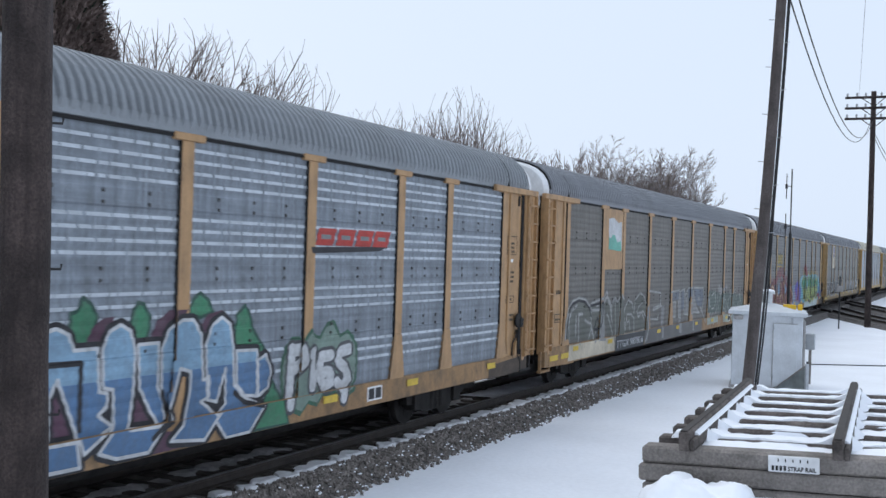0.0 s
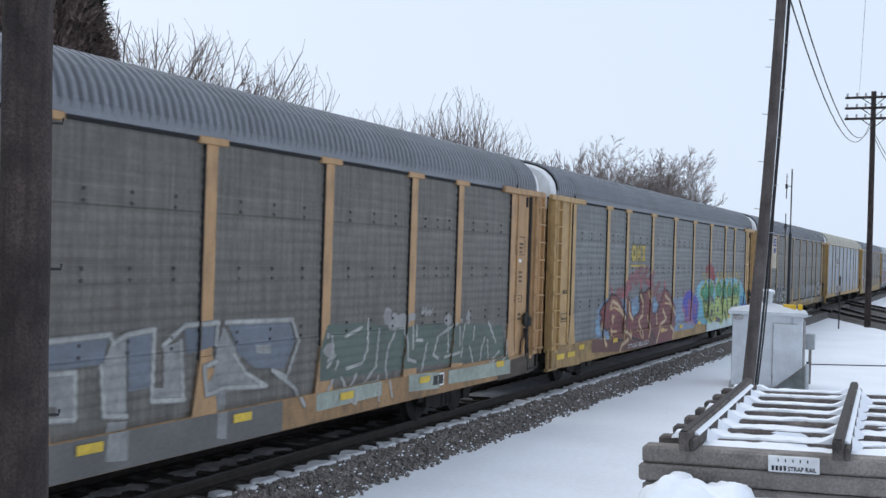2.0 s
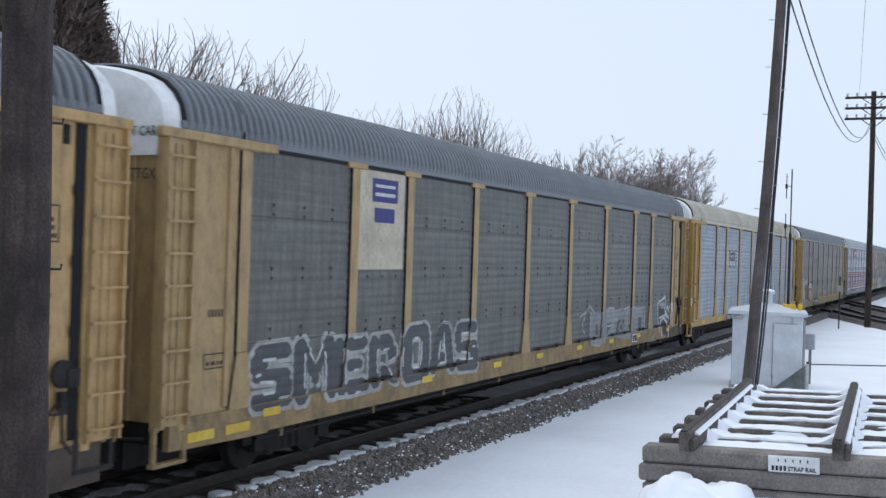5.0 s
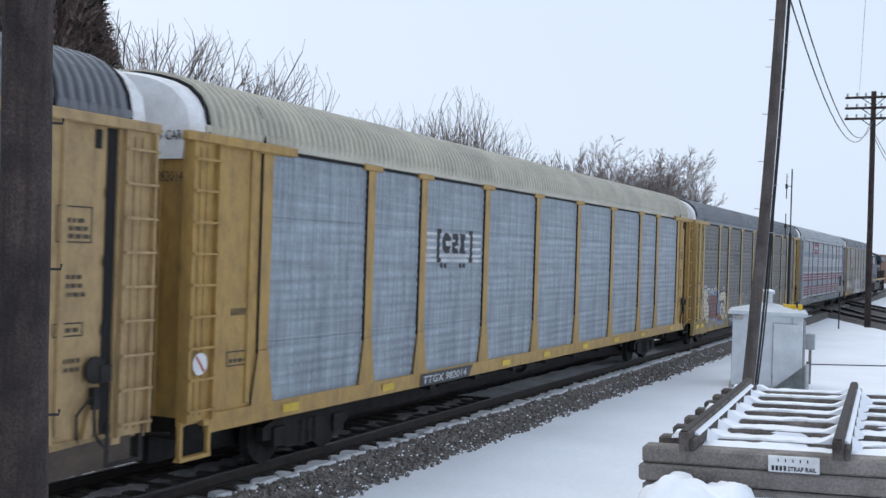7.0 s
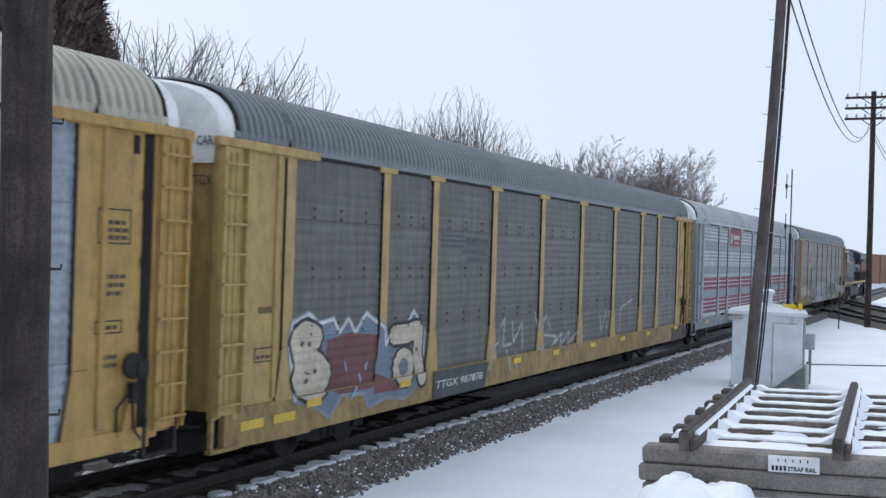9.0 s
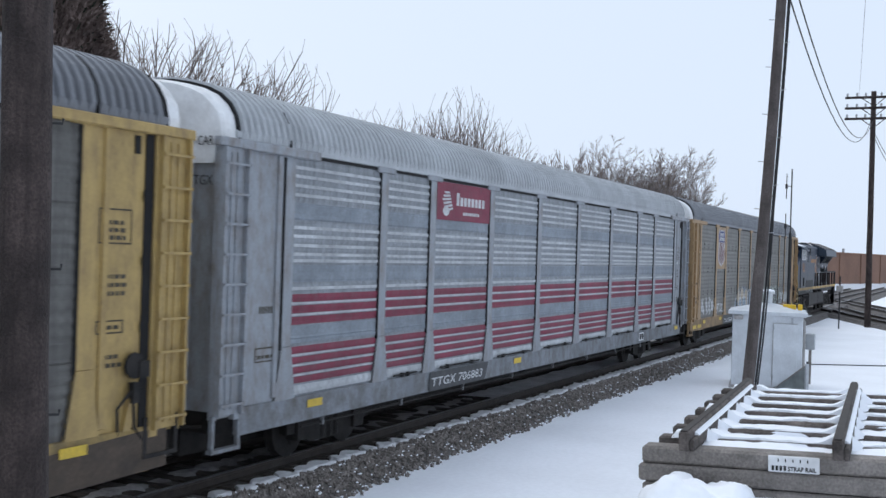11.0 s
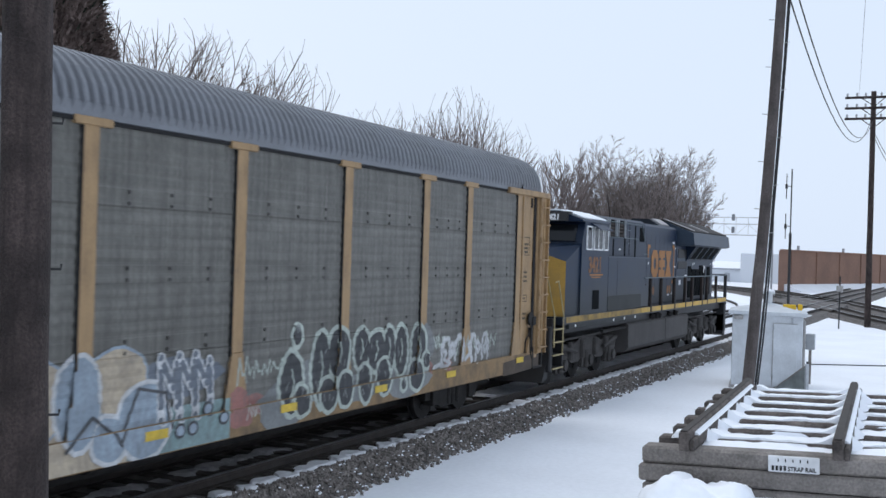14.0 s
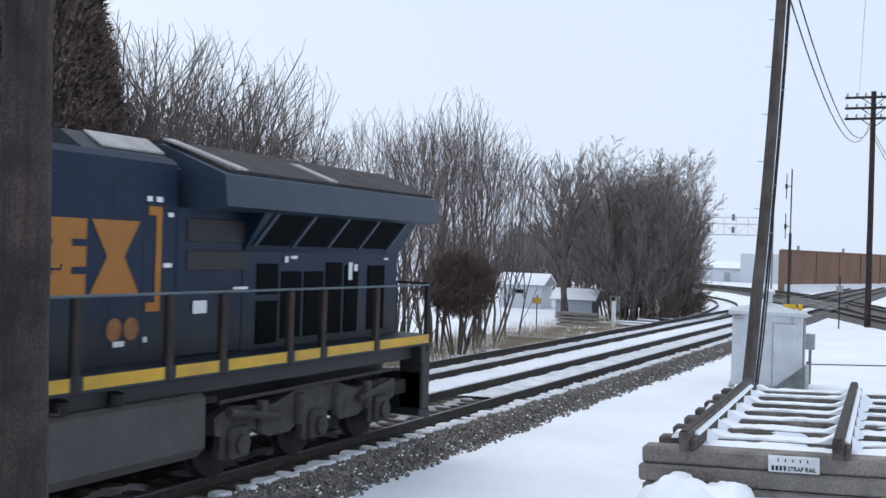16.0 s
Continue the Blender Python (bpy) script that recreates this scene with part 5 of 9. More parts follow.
def ball_bush(seed):
    """A dense round shrub: thin bare stems under a ball of fine twigs."""
    rnd = random.Random(seed)
    wood, twigs = Mesh(), Mesh()
    for s in range(7):
        a = s * 0.9
        stick(wood, Vector((0.25 * math.cos(a), 0.25 * math.sin(a), -0.2)), Vector((1.1 * math.cos(a), 1.1 * math.sin(a), 2.6)), 0.05, 0.03, 5)
    for k in range(15000):
        v = Vector((rnd.gauss(0, 1), rnd.gauss(0, 1), rnd.gauss(0, 1))).normalized()
        q = rnd.random() ** 0.45 * (1 + 0.12 * noise.noise(v * 2.5))
        c = Vector((v.x * 1.55 * q, v.y * 1.55 * q, 2.9 + v.z * 1.35 * q))
        d = (v + Vector((rnd.gauss(0, 0.5), rnd.gauss(0, 0.5), 0.5 + rnd.gauss(0, 0.4)))).normalized()
        stick(twigs, c, c + d * rnd.uniform(0.12, 0.34), 0.012, 0.007, 3)
    return wood.data("trunk"), twigs.data("crown")


THICK = (0.6, 0.22, 0.13, 0.08, (0, 9, 8, 12), 0.0085)
GROVE = (0.62, 0.2, 0.13, 0.1, (0, 7, 6, 10), 0.014)
KINDS = {
    "round": unit(forked_tree(3, 3, 0.36, 0.36, 0.085)),
    "round2": unit(forked_tree(8, 3, 0.4, 0.36, 0.08)),
    "round3": unit(forked_tree(14, 2, 0.3, 0.4, 0.095)),
    "slender": unit(forked_tree(5, 2, 0.2, 0.27, 0.07, 5, 0.0075, 2.1)),
    "slender2": unit(forked_tree(12, 2, 0.16, 0.3, 0.07, 5, 0.0075, 2.1)),
    "whip": unit(forked_tree(71, 2, 0.14, 0.24, 0.05, 4, 0.008, 2.6)),
    "sapling": unit(forked_tree(21, 4, 0.4, 0.33, 0.035, 4, 0.0055, 1.4)),
    "oak": unit(forked_tree(51, 1, 0.1, 0.5, 0.24, 7, 0.012, 1.9)),
    "dense": unit(bare_tree(31, 10.2, 8, 0.3, THICK, foot=1.2)),
    "dense2": unit(bare_tree(37, 9.8, 7, 0.32, THICK, foot=1.2)),
    "grove": unit(bare_tree(43, 9.0, 6, 0.34, GROVE, foot=1.3)),
    "grove2": unit(bare_tree(47, 9.0, 6, 0.3, GROVE, foot=1.3)),
    "brush": unit(bare_tree(41, 3.4, 26, 0.5, (0.7, 0.3, 0.14, 0.1, (0, 10, 12), 0.0075), 2, foot=1.0, thick=0.008)),
    "bush": unit(ball_bush(61)),
}
FIRST = {}


def plant(kind, x, y, height, turn=0.0, squash=1.0, name="bare_tree", label="leafless tree with fine brown twigs beside the line", twig=None):
    z = ground_z(x, y)
    m = pose(x, y, z, 0, 0, turn)
    key = (kind, name)
    if key in FIRST:
        t = copy_thing(FIRST[key], m)
    else:
        t = thing(name, label, "tree" if "tree" in name else "shrub", "row of bare trees", at=m)
        for stem in KINDS[kind][:-1]:
            part("trunk", stem, M_BARK, t)
        part("crown", KINDS[kind][-1], twig or M_TWIG, t)
        FIRST[key] = t
    t.scale = (height * squash, height * squash, height)
    return t


rnd = random.Random(77)
for x, y, h, k in ((21.9, 19.0, 10.1, "round2"), (23.6, 20.6, 10.6, "round3"), (27.2, 21.4, 9.5, "round2"), (30.6, 21.8, 9.0, "round"), (32.4, 20.6, 8.2, "round2"), (28.8, 18.8, 7.8, "slender2"), (25.2, 19.0, 8.0, "slender"), (22.9, 20.0, 9.6, "round"), (24.4, 21.0, 10.2, "round2"), (26.2, 19.6, 8.5, "round3"), (28.0, 20.2, 9.0, "round"), (29.6, 20.6, 8.8, "round2"), (31.2, 19.8, 7.7, "round3"),
                   (25.4, 22.5, 10.5, "round3"), (26.6, 22.4, 10.8, "round3"), (29.2, 22.6, 9.8, "round3"), (31.6, 22.6, 10.1, "round3"), (27.0, 18.2, 5.7, "sapling"), (30.2, 18.0, 5.7, "sapling"), (23.6, 18.2, 5.7, "sapling")):
    plant(k, x, y, h, rnd.uniform(0, 360))
for x, y, h, k in ((34.8, 18.4, 9.2, "slender2"), (36.6, 20.0, 9.0, "slender"), (38.4, 19.0, 9.7, "slender2"), (40.4, 19.8, 10.1, "slender"),
                   (42.6, 19.2, 9.8, "slender2"), (44.6, 19.8, 9.8, "slender"), (46.2, 20.0, 9.7, "slender2"),
                   (41.5, 22.6, 10.1, "slender"), (42.8, 21.4, 10.7, "slender2"), (47.0, 24.4, 11.3, "slender2"), (41.4, 18.6, 10.3, "slender2")):
    plant(k, x, y, h, rnd.uniform(0, 360))
plant("oak", 62.6, 22.0, 10.8, 40, 0.8, name="broad_tree", label="single bare tree with wide forking limbs behind a shed")
plant("oak", 68.0, 24.2, 10.9, 170, 0.75, name="broad_tree")
for x, y, h, k in ((64.2, 18.3, 8.9, "dense2"), (66.0, 19.6, 10.6, "dense"), (67.2, 17.6, 10.6, "dense2"), (69.2, 20.2, 11.9, "dense"), (70.2, 18.2, 11.5, "dense2"), (72.2, 19.4, 11.9, "dense"), (73.2, 17.4, 9.4, "dense2"), (75.0, 18.8, 11.2, "dense"),
                   (75.6, 18.2, 9.6, "dense2"), (71.4, 21.8, 12.1, "dense2"), (75.4, 21.6, 11.4, "dense"), (68.4, 16.9, 7.7, "dense"), (67.6, 19.0, 11.2, "dense2"), (70.8, 20.6, 12.0, "dense"), (73.6, 18.6, 10.7, "dense2"), (73.0, 20.4, 11.3, "dense")):
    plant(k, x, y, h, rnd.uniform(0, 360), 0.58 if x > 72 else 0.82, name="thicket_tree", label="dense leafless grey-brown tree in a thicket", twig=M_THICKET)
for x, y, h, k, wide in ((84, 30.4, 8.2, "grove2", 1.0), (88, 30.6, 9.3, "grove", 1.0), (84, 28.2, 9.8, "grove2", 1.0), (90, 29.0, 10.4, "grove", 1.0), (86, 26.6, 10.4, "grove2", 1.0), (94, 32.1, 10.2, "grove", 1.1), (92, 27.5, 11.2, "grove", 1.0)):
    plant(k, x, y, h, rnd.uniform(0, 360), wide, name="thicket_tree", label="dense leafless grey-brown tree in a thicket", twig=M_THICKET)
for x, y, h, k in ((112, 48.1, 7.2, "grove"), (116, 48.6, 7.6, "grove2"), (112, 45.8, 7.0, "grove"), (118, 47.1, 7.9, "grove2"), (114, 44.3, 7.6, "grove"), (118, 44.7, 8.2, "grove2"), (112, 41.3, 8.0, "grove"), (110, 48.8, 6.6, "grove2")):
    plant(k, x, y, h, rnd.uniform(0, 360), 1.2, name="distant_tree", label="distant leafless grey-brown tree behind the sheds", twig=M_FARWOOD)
for x, y, h in ((33.6, 20.5, 3.2), (66, 16.9, 2.0), (70, 16.7, 1.9), (74, 17.0, 2.2), (30, 21.5, 3.6), (26.5, 21, 3.8), (23.6, 22, 3.8), (78, 18.5, 3.2)):
    plant("brush", x, y, h, rnd.uniform(0, 360), name="brush", label="tangled brown leafless brush", twig=M_BRUSH)
plant("bush", 37.9, 17.7, 4.3, 20, name="round_bush", label="dense round brown leafless bush on thin stems", twig=M_BUSH)
for x, y, h in ((33.0, 19.2, 9.1), (35.6, 19.0, 9.6), (38.0, 18.8, 10.5), (40.0, 18.7, 10.9), (41.8, 19.0, 11.2), (43.4, 19.0, 11.1), (45.4, 19.6, 11.2), (47.6, 19.4, 10.6), (30.0, 20.0, 10.3), (31.8, 21.0, 10.5)):
    plant("whip", x, y, h, rnd.uniform(0, 360), name="young_tree", label="thin young leafless tree with few upright limbs")
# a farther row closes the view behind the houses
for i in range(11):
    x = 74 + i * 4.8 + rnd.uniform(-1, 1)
    plant(("round2", "round", "round3")[i % 3], x, 38 + rnd.uniform(-3, 5) + 0.12 * (x - 70), rnd.uniform(6, 8.5), rnd.uniform(0, 360), 1.35, name="far_tree", label="distant leafless tree behind the houses", twig=M_HAZETWIG)


def conifer(x, y, height, width, seed):
    """A broad evergreen: green sprays near the tip, russet ones below, hung in uneven tiers."""
    rnd = random.Random(seed)
    t = thing("evergreen_tree", "dark evergreen with russet winter foliage and green tip", "tree", at=pose(x, y, ground_z(x, y)))
    part("trunk", Mesh().tube([(0, 0, -0.3), (0, 0, height * 0.5), (0, 0, height)], [0.22, 0.14, 0.02], 8), M_BARK, t)
    # Solid core added so that no sky shows through the sprays.
    part("inner_shade", Mesh().tube([(0, 0, height * q) for q in (0.05, 0.3, 0.55, 0.75, 0.9, 0.99)], [width * 0.82, width * 0.8, width * 0.64, width * 0.44, width * 0.22, 0.02], 20), M_BUSH, t, "solid core standing in for the shaded inside")
    low, high = Mesh(), Mesh()
    for i in range(52000):
        u = rnd.random()
        z = height * (0.06 + 0.94 * u)
        rad = width * min(1.0, 1.25 * (1 - u) ** 0.62 + 0.04) * (0.55 + 0.45 * rnd.random() ** 0.4)
        rad *= 1 + 0.16 * noise.noise((math.cos(i) * 2, z * 1.4, seed))
        a = rnd.uniform(0, 2 * math.pi)
        c = Vector((math.cos(a) * rad, math.sin(a) * rad, z))
        out = Vector((math.cos(a), math.sin(a), rnd.uniform(-0.1, 0.9))).normalized()
        side = out.cross(Vector((0, 0, 1))).normalized() * rnd.uniform(0.022, 0.05)
        ln = rnd.uniform(0.1, 0.26)
        up = Vector((rnd.gauss(0, 0.05), rnd.gauss(0, 0.05), rnd.gauss(0, 0.05)))
        me = high if u > 0.80 + 0.05 * math.sin(a * 3) or rnd.random() < 0.05 else low
        me.add([c - side, c + out * ln * 0.5 + up * 0.6, c + side, c + out * ln + up, c + Vector((0, 0, -0.06))], [(0, 1, 3), (1, 2, 3), (0, 4, 1), (4, 2, 1)])
    part("foliage", low, M_DEADLEAF, t, "russet-brown sprays")
    part("tip_foliage", high, M_NEEDLE, t, "dark green sprays")
    sn = Mesh()
    for i in range(46):
        u = rnd.uniform(0.25, 0.75)
        a = rnd.uniform(3.4, 5.6)
        rad = width * 0.98 * min(1.0, 1.25 * (1 - u) ** 0.62)
        c = Vector((math.cos(a) * rad, math.sin(a) * rad, height * u))
        s = rnd.uniform(0.02, 0.05)
        sn.add([c + Vector(q) * s for q in ((1, 0, 0), (-1, 0, 0), (0, 1, 0), (0, -1, 0), (0, 0, 0.8), (0, 0, -0.5))],
               [(0, 2, 4), (2, 1, 4), (1, 3, 4), (3, 0, 4), (2, 0, 5), (1, 2, 5), (3, 1, 5), (0, 3, 5)])
    part("snow_clots", sn, M_SNOW, t)


conifer(19.9, 21.0, 12.6, 2.5, 4)
conifer(16.6, 22.8, 13.0, 2.6, 9)

gr = Mesh()
rnd = random.Random(5)
for i in range(5200):
    x = rnd.uniform(30, 56)
    y = 16.5 + 4.5 * rnd.random() ** 1.6
    if noise.noise((x * 0.4, y * 0.6, 2)) < -0.12:
        continue
    z = ground_z(x, y)
    h = rnd.uniform(0.3, 1.0)
    w = rnd.uniform(0.006, 0.014)
    lx, ly = rnd.gauss(0, 0.16), rnd.gauss(0, 0.16)
    gr.add([(x - w, y, z), (x + w, y, z), (x + lx, y + ly, z + h), (x, y + w, z)], [(0, 1, 2), (1, 3, 2), (3, 0, 2)])
tagged(part("dry_grass", gr, M_GRASS), "dry straw-coloured grass standing in snow", "grass", "", "stuff")

# ------------------------------------------------------------------ signal shed
shed = thing("signal_shed", "pale grey steel signal shed in the snow", "shed", at=pose(33.2, 5.28, SNOW_Z, 0, 0, 9.0))
part("wall", Mesh().bevelbox(0, 2.0, -1.0, 1.03, 0.0, 2.26, 0.02), M_SHED, shed)
part("base", Mesh().box(-0.06, 2.05, -1.05, 1.08, -0.1, 0.1), M_CONCRETE, shed)
roof = part("roof", Mesh().add([(-0.12, -1.12, 2.24), (2.12, -1.12, 2.24), (2.12, 1.15, 2.24), (-0.12, 1.15, 2.24), (-0.12, -1.12, 2.34), (2.12, -1.12, 2.34), (2.12, 1.15, 2.34), (-0.12, 1.15, 2.34), (0.95, 0.0, 2.6), (1.05, 0.03, 2.6)],
                               [(0, 3, 2, 1), (0, 1, 5, 4), (1, 2, 6, 5), (2, 3, 7, 6), (3, 0, 4, 7), (4, 5, 9, 8), (5, 6, 9), (6, 7, 8, 9), (7, 4, 8)]), M_SHED, shed)
part("vent", Mesh().tube([(0.95, 0.02, 2.5), (0.95, 0.02, 2.85)], 0.13, 10).tube([(0.95, 0.02, 2.85), (0.95, 0.02, 2.93)], 0.2, 10), M_SHED, roof)
part("vent_snow", Mesh().tube([(0.95, 0.02, 2.93), (0.95, 0.02, 2.97), (0.95, 0.02, 3.0)], [0.2, 0.17, 0.05], 10), M_SNOW, roof)
part("roof_box", Mesh().bevelbox(0.5, 0.75, -0.8, -0.42, 2.36, 2.56, 0.02).bevelbox(0.52, 0.73, -0.98, -0.85, 2.4, 2.58, 0.02), M_YELLOW, roof, "yellow box on the roof")
door = part("door", Mesh().bevelbox(-0.03, 0.0, -0.85, -0.15, 0.12, 2.0, 0.008), M_SHED, shed)
part("seam", Mesh().box(-0.034, -0.004, -0.165, -0.145, 0.12, 2.0).box(-0.034, -0.004, -0.85, -0.15, 2.0, 2.012), M_CONCRETE, shed)
for z in (0.35, 1.05, 1.8):
    part("hinge", Mesh().tube([(-0.04, -0.17, z), (-0.04, -0.17, z + 0.12)], 0.02, 6), M_STEEL, door)
part("lamp", Mesh().bevelbox(-0.14, 0, 0.72, 0.98, 2.08, 2.2, 0.02), M_CONCRETE, shed)
part("bracket", Mesh().box(-0.06, 0, -0.72, -0.66, 2.02, 2.18), M_STEEL, shed)
# Shade of the side wall, put in as a darker grey sheet.
part("side_panel", Mesh().bevelbox(0.1, 1.9, -1.08, -1.0, 0.05, 2.1, 0.02), M_CONCRETE, shed, "darker grey sheet standing in for the shaded side wall")
ramp = thing("ramp", "grey-green stepped side of a ramp before the shed door", "ramp", at=pose(32.25, 4.03, SNOW_Z, 0, 0, 48))
part("side_board", Mesh().prism([(0, -0.05), (1.34, -0.05), (1.34, 0.05), (0.05, 0.84), (0, 0.84)], "y", -0.03, 0.03), material("grey_green_board", (0.17, 0.19, 0.19), 0.8, spread=0.15), ramp)
part("top_rail", Mesh().tube([(1.36, -0.035, 0.06), (0.04, -0.035, 0.88)], 0.04, 6), M_TIMBER, ramp, "pale weathered rail")
part("end_post", Mesh().box(-0.06, 0.0, -0.05, 0.05, -0.1, 0.95), M_STEEL, ramp)
mp = thing("meter_post", "grey meter box on a post", "meter box", at=pose(35.7, 4.36, SNOW_Z))
part("post", Mesh().box(-0.04, 0.04, -0.04, 0.04, -0.1, 1.15), M_TIMBER, mp)
part("box", Mesh().bevelbox(-0.1, 0.1, -0.14, 0.14, 1.1, 1.6, 0.02), M_STEEL, mp)
fence = thing("barrier", "thin dark steel bar across the snow", "barrier")
part("bar", Mesh().tube([(38.3, 4.75, -0.05), (39.7, 2.4, -0.05), (42.5, -2.4, -0.05)], 0.022, 6), M_WIRE, fence)
for x, y in ((38.3, 4.75), (42.5, -2.4)):
    part("post", Mesh().tube([(x, y, -0.6), (x, y, 0.03)], 0.04, 6), M_WIRE, fence)


# ------------------------------------------------------------------ poles and wires
def wooden_pole(name, a, b, r0, r1, mat, label, sides=18, bow=0.0):
    t = thing(name, label, "pole")
    n = 14
    a, b = Vector(a), Vector(b)
    pts = [a.lerp(b, i / n) + Vector((0.012 * noise.noise((i * 0.9, 1, 0)), 0.012 * noise.noise((i * 0.9, 5, 0)) - bow * math.sin(math.pi * i / n), 0)) for i in range(n + 1)]
    part("shaft", Mesh().tube(pts, [r0 + (r1 - r0) * i / n for i in range(n + 1)], sides), mat, t, smooth=True)
    return t


near = wooden_pole("pole", (5.17, 5.49, -0.6), (5.045, 5.59, 8.4), 0.168, 0.15, M_POLE, "dark weathered wooden pole with iron steps")
for z in (2.24, 3.2, 4.16, 5.12):
    k = (z + 0.6) / 9.0
    x, y = 5.17 - 0.125 * k, 5.49 + 0.1 * k
    part("pole_step", Mesh().tube([(x + 0.08, y - 0.09, z), (x + 0.150, y - 0.165, z), (x + 0.152, y - 0.167, z + 0.035)], 0.009, 5), M_WIRE, near, "bent iron step")
mid = wooden_pole("pole", (19.4, 3.55, -0.7), (19.65, 3.03, 9.0), 0.112, 0.086, M_POLE2, "tall leaning grey wooden pole with steps", bow=0.065)
for i in range(13):
    z = 3.9 + i * 0.42
    k = (z + 0.7) / 9.7
    x, y = 19.4 + 0.25 * k, 3.55 - 0.52 * k - 0.065 * math.sin(math.pi * k)
    s = 1 if i % 2 else -1
    part("pole_step", Mesh().tube([(x, y + s * 0.08, z), (x, y + s * 0.19, z + 0.01)], 0.008, 5), M_STEEL, mid)
for off, w in ((0.03, 0.02), (0.075, 0.014)):
    cab_pts = [(19.46 + 0.25 * (z + 0.7) / 9.7, 3.55 - 0.52 * (z + 0.7) / 9.7 - 0.065 * math.sin(math.pi * (z + 0.7) / 9.7) - 0.1 - off * (0.5 + 0.5 * math.sin(math.pi * min(1, max(0, (z - 0.3) / 4)))), z) for z in (-0.6, 0.4, 1.2, 2.0, 2.8, 3.6, 4.4, 5.5, 7.0, 8.7)]
    part("conduit", Mesh().tube(cab_pts, w, 6), M_WIRE, mid, "dark cable running up the pole")
far = wooden_pole("pole", (70.45, 5.32, -0.7), (70.45, 5.36, 14.0), 0.19, 0.15, M_POLE, "wooden line pole with three crossarms")
for z in (12.25, 12.9, 13.55):
    arm = part("crossarm", Mesh().bevelbox(70.2, 70.32, 3.75, 6.98, z, z + 0.14, 0.01), M_POLE, far)
    for y in (3.9, 4.4, 4.9, 5.8, 6.3, 6.85):
        part("insulator", Mesh().tube([(70.26, y, z + 0.14), (70.26, y, z + 0.3), (70.26, y, z + 0.36)], [0.05, 0.07, 0.03], 6), M_STEEL, arm)
    part("brace", Mesh().tube([(70.28, 4.7, z + 0.02), (70.28, 5.3, z - 0.5), (70.28, 6.0, z + 0.02)], 0.03, 4), M_WIRE, far)


def cable(a, b, sag, r, n=18):
    a, b = Vector(a), Vector(b)
    t = thing("cable", "thin dark overhead cable hung between poles", "cable", "overhead cables")
    pts = [a.lerp(b, i / n) + Vector((0, 0, -sag * 4 * (i / n) * (1 - i / n))) for i in range(n + 1)]
    part("wire", Mesh().tube(pts, r, 5), M_WIRE, t)


cable((19.55, 3.09, 8.6), (70.3, 5.5, 12.1), 2.05, 0.016)
cable((19.55, 2.99, 8.8), (70.3, 5.35, 12.2), 2.0, 0.016)
cable((70.5, 5.3, 11.6), (52.0, 0.0, 10.2), 2.6, 0.018)
cable((70.5, 5.3, 11.3), (52.0, -0.2, 9.4), 2.6, 0.018)
for y in (4.2, 6.2):
    cable((70.26, y, 13.7), (20.0, y - 4.6, 12.2), 0.9, 0.007)
ant = thing("antenna_mast", "thin grey antenna mast with two dipoles", "antenna", at=pose(60.0, 8.53, SNOW_Z))
part("mast", Mesh().tube([(0, 0, 0), (0, 0, 5.4)], 0.075, 8).tube([(0, 0, 5.4), (0, 0, 8.85)], 0.035, 6), M_WIRE, ant)
for z in (5.1, 7.25):
    part("dipole", Mesh().tube([(0, 0.26, z), (0, 0.26, z + 1.35)], 0.025, 6).tube([(0, 0, z + 0.67), (0, 0.26, z + 0.67)], 0.02, 5).box(-0.06, 0.06, 0.2, 0.32, z + 0.55, z + 0.78), M_WIRE, ant)
whip = thing("whip_antenna", "slim pole standing behind the shed", "antenna", at=pose(52.0, 8.6, SNOW_Z))
part("mast", Mesh().tube([(0, 0, 0), (0, 0, 6.0)], 0.04, 6), M_CONCRETE, whip)
mk = thing("track_marker", "small grey box on a thin post", "marker post", at=pose(66.9, 6.62, SNOW_Z))
part("post", Mesh().tube([(0, 0, -0.1), (0, 0, 3.1)], 0.04, 6), M_WIRE, mk)
part("box", Mesh().bevelbox(-0.12, 0.12, -0.18, 0.18, 2.2, 2.55, 0.03), M_CONCRETE, mk)

# ------------------------------------------------------------------ far buildings and the signal bridge
ware = thing("warehouse", "long low brown windowless warehouse with snow along its foot", "warehouse", at=pose(144.6, 21.9, SNOW_Z, 0, 0, -13.9))
part("wall", Mesh().prism([(0, 0), (150, 0), (185, 24), (80, 24)], "z", 0, 5.3), M_BRICK, ware)
part("parapet", Mesh().prism([(-0.1, -0.15), (150.1, -0.15), (185.2, 24.1), (80, 24.1)], "z", 5.3, 5.5), M_BRICK, ware)
for i in range(14):
    part("pilaster", Mesh().box(4 + i * 9, 4.3 + i * 9, -0.14, 0, 0, 5.3), M_BRICK, ware)
for x in (14, 32, 60, 85):
    part("roof_vent", Mesh().tube([(x, 3, 5.4), (x, 3, 6.2)], 0.2, 8), M_FARGREY, ware)
part("foot_snow", Mesh().prism([(0, 0), (-2.6, 0), (-1.2, 0.5), (0, 0.9)], "x", 2, 60), M_SNOW, ware)
dep = thing("depot", "pale low building with a taller block", "building", at=pose(193.0, 33.5, SNOW_Z, 0, 0, 0))
part("block", Mesh().box(0, 14, -4.2, 2.2, 0, 5.1), M_FARWHITE, dep)
part("low_wing", Mesh().box(1, 12, 2.2, 12.5, 0, 2.15), M_FARWHITE, dep)
part("wing_roof", Mesh().box(0.6, 12.4, 2.2, 12.9, 2.15, 2.35), M_FARGREY, dep)
for y in (4.2, -1.0):
    part("door", Mesh().box(0.8 if y > 2 else -0.1, 1.1, y, y + 0.9, 0.1, 1.6), M_FARGREY, dep)
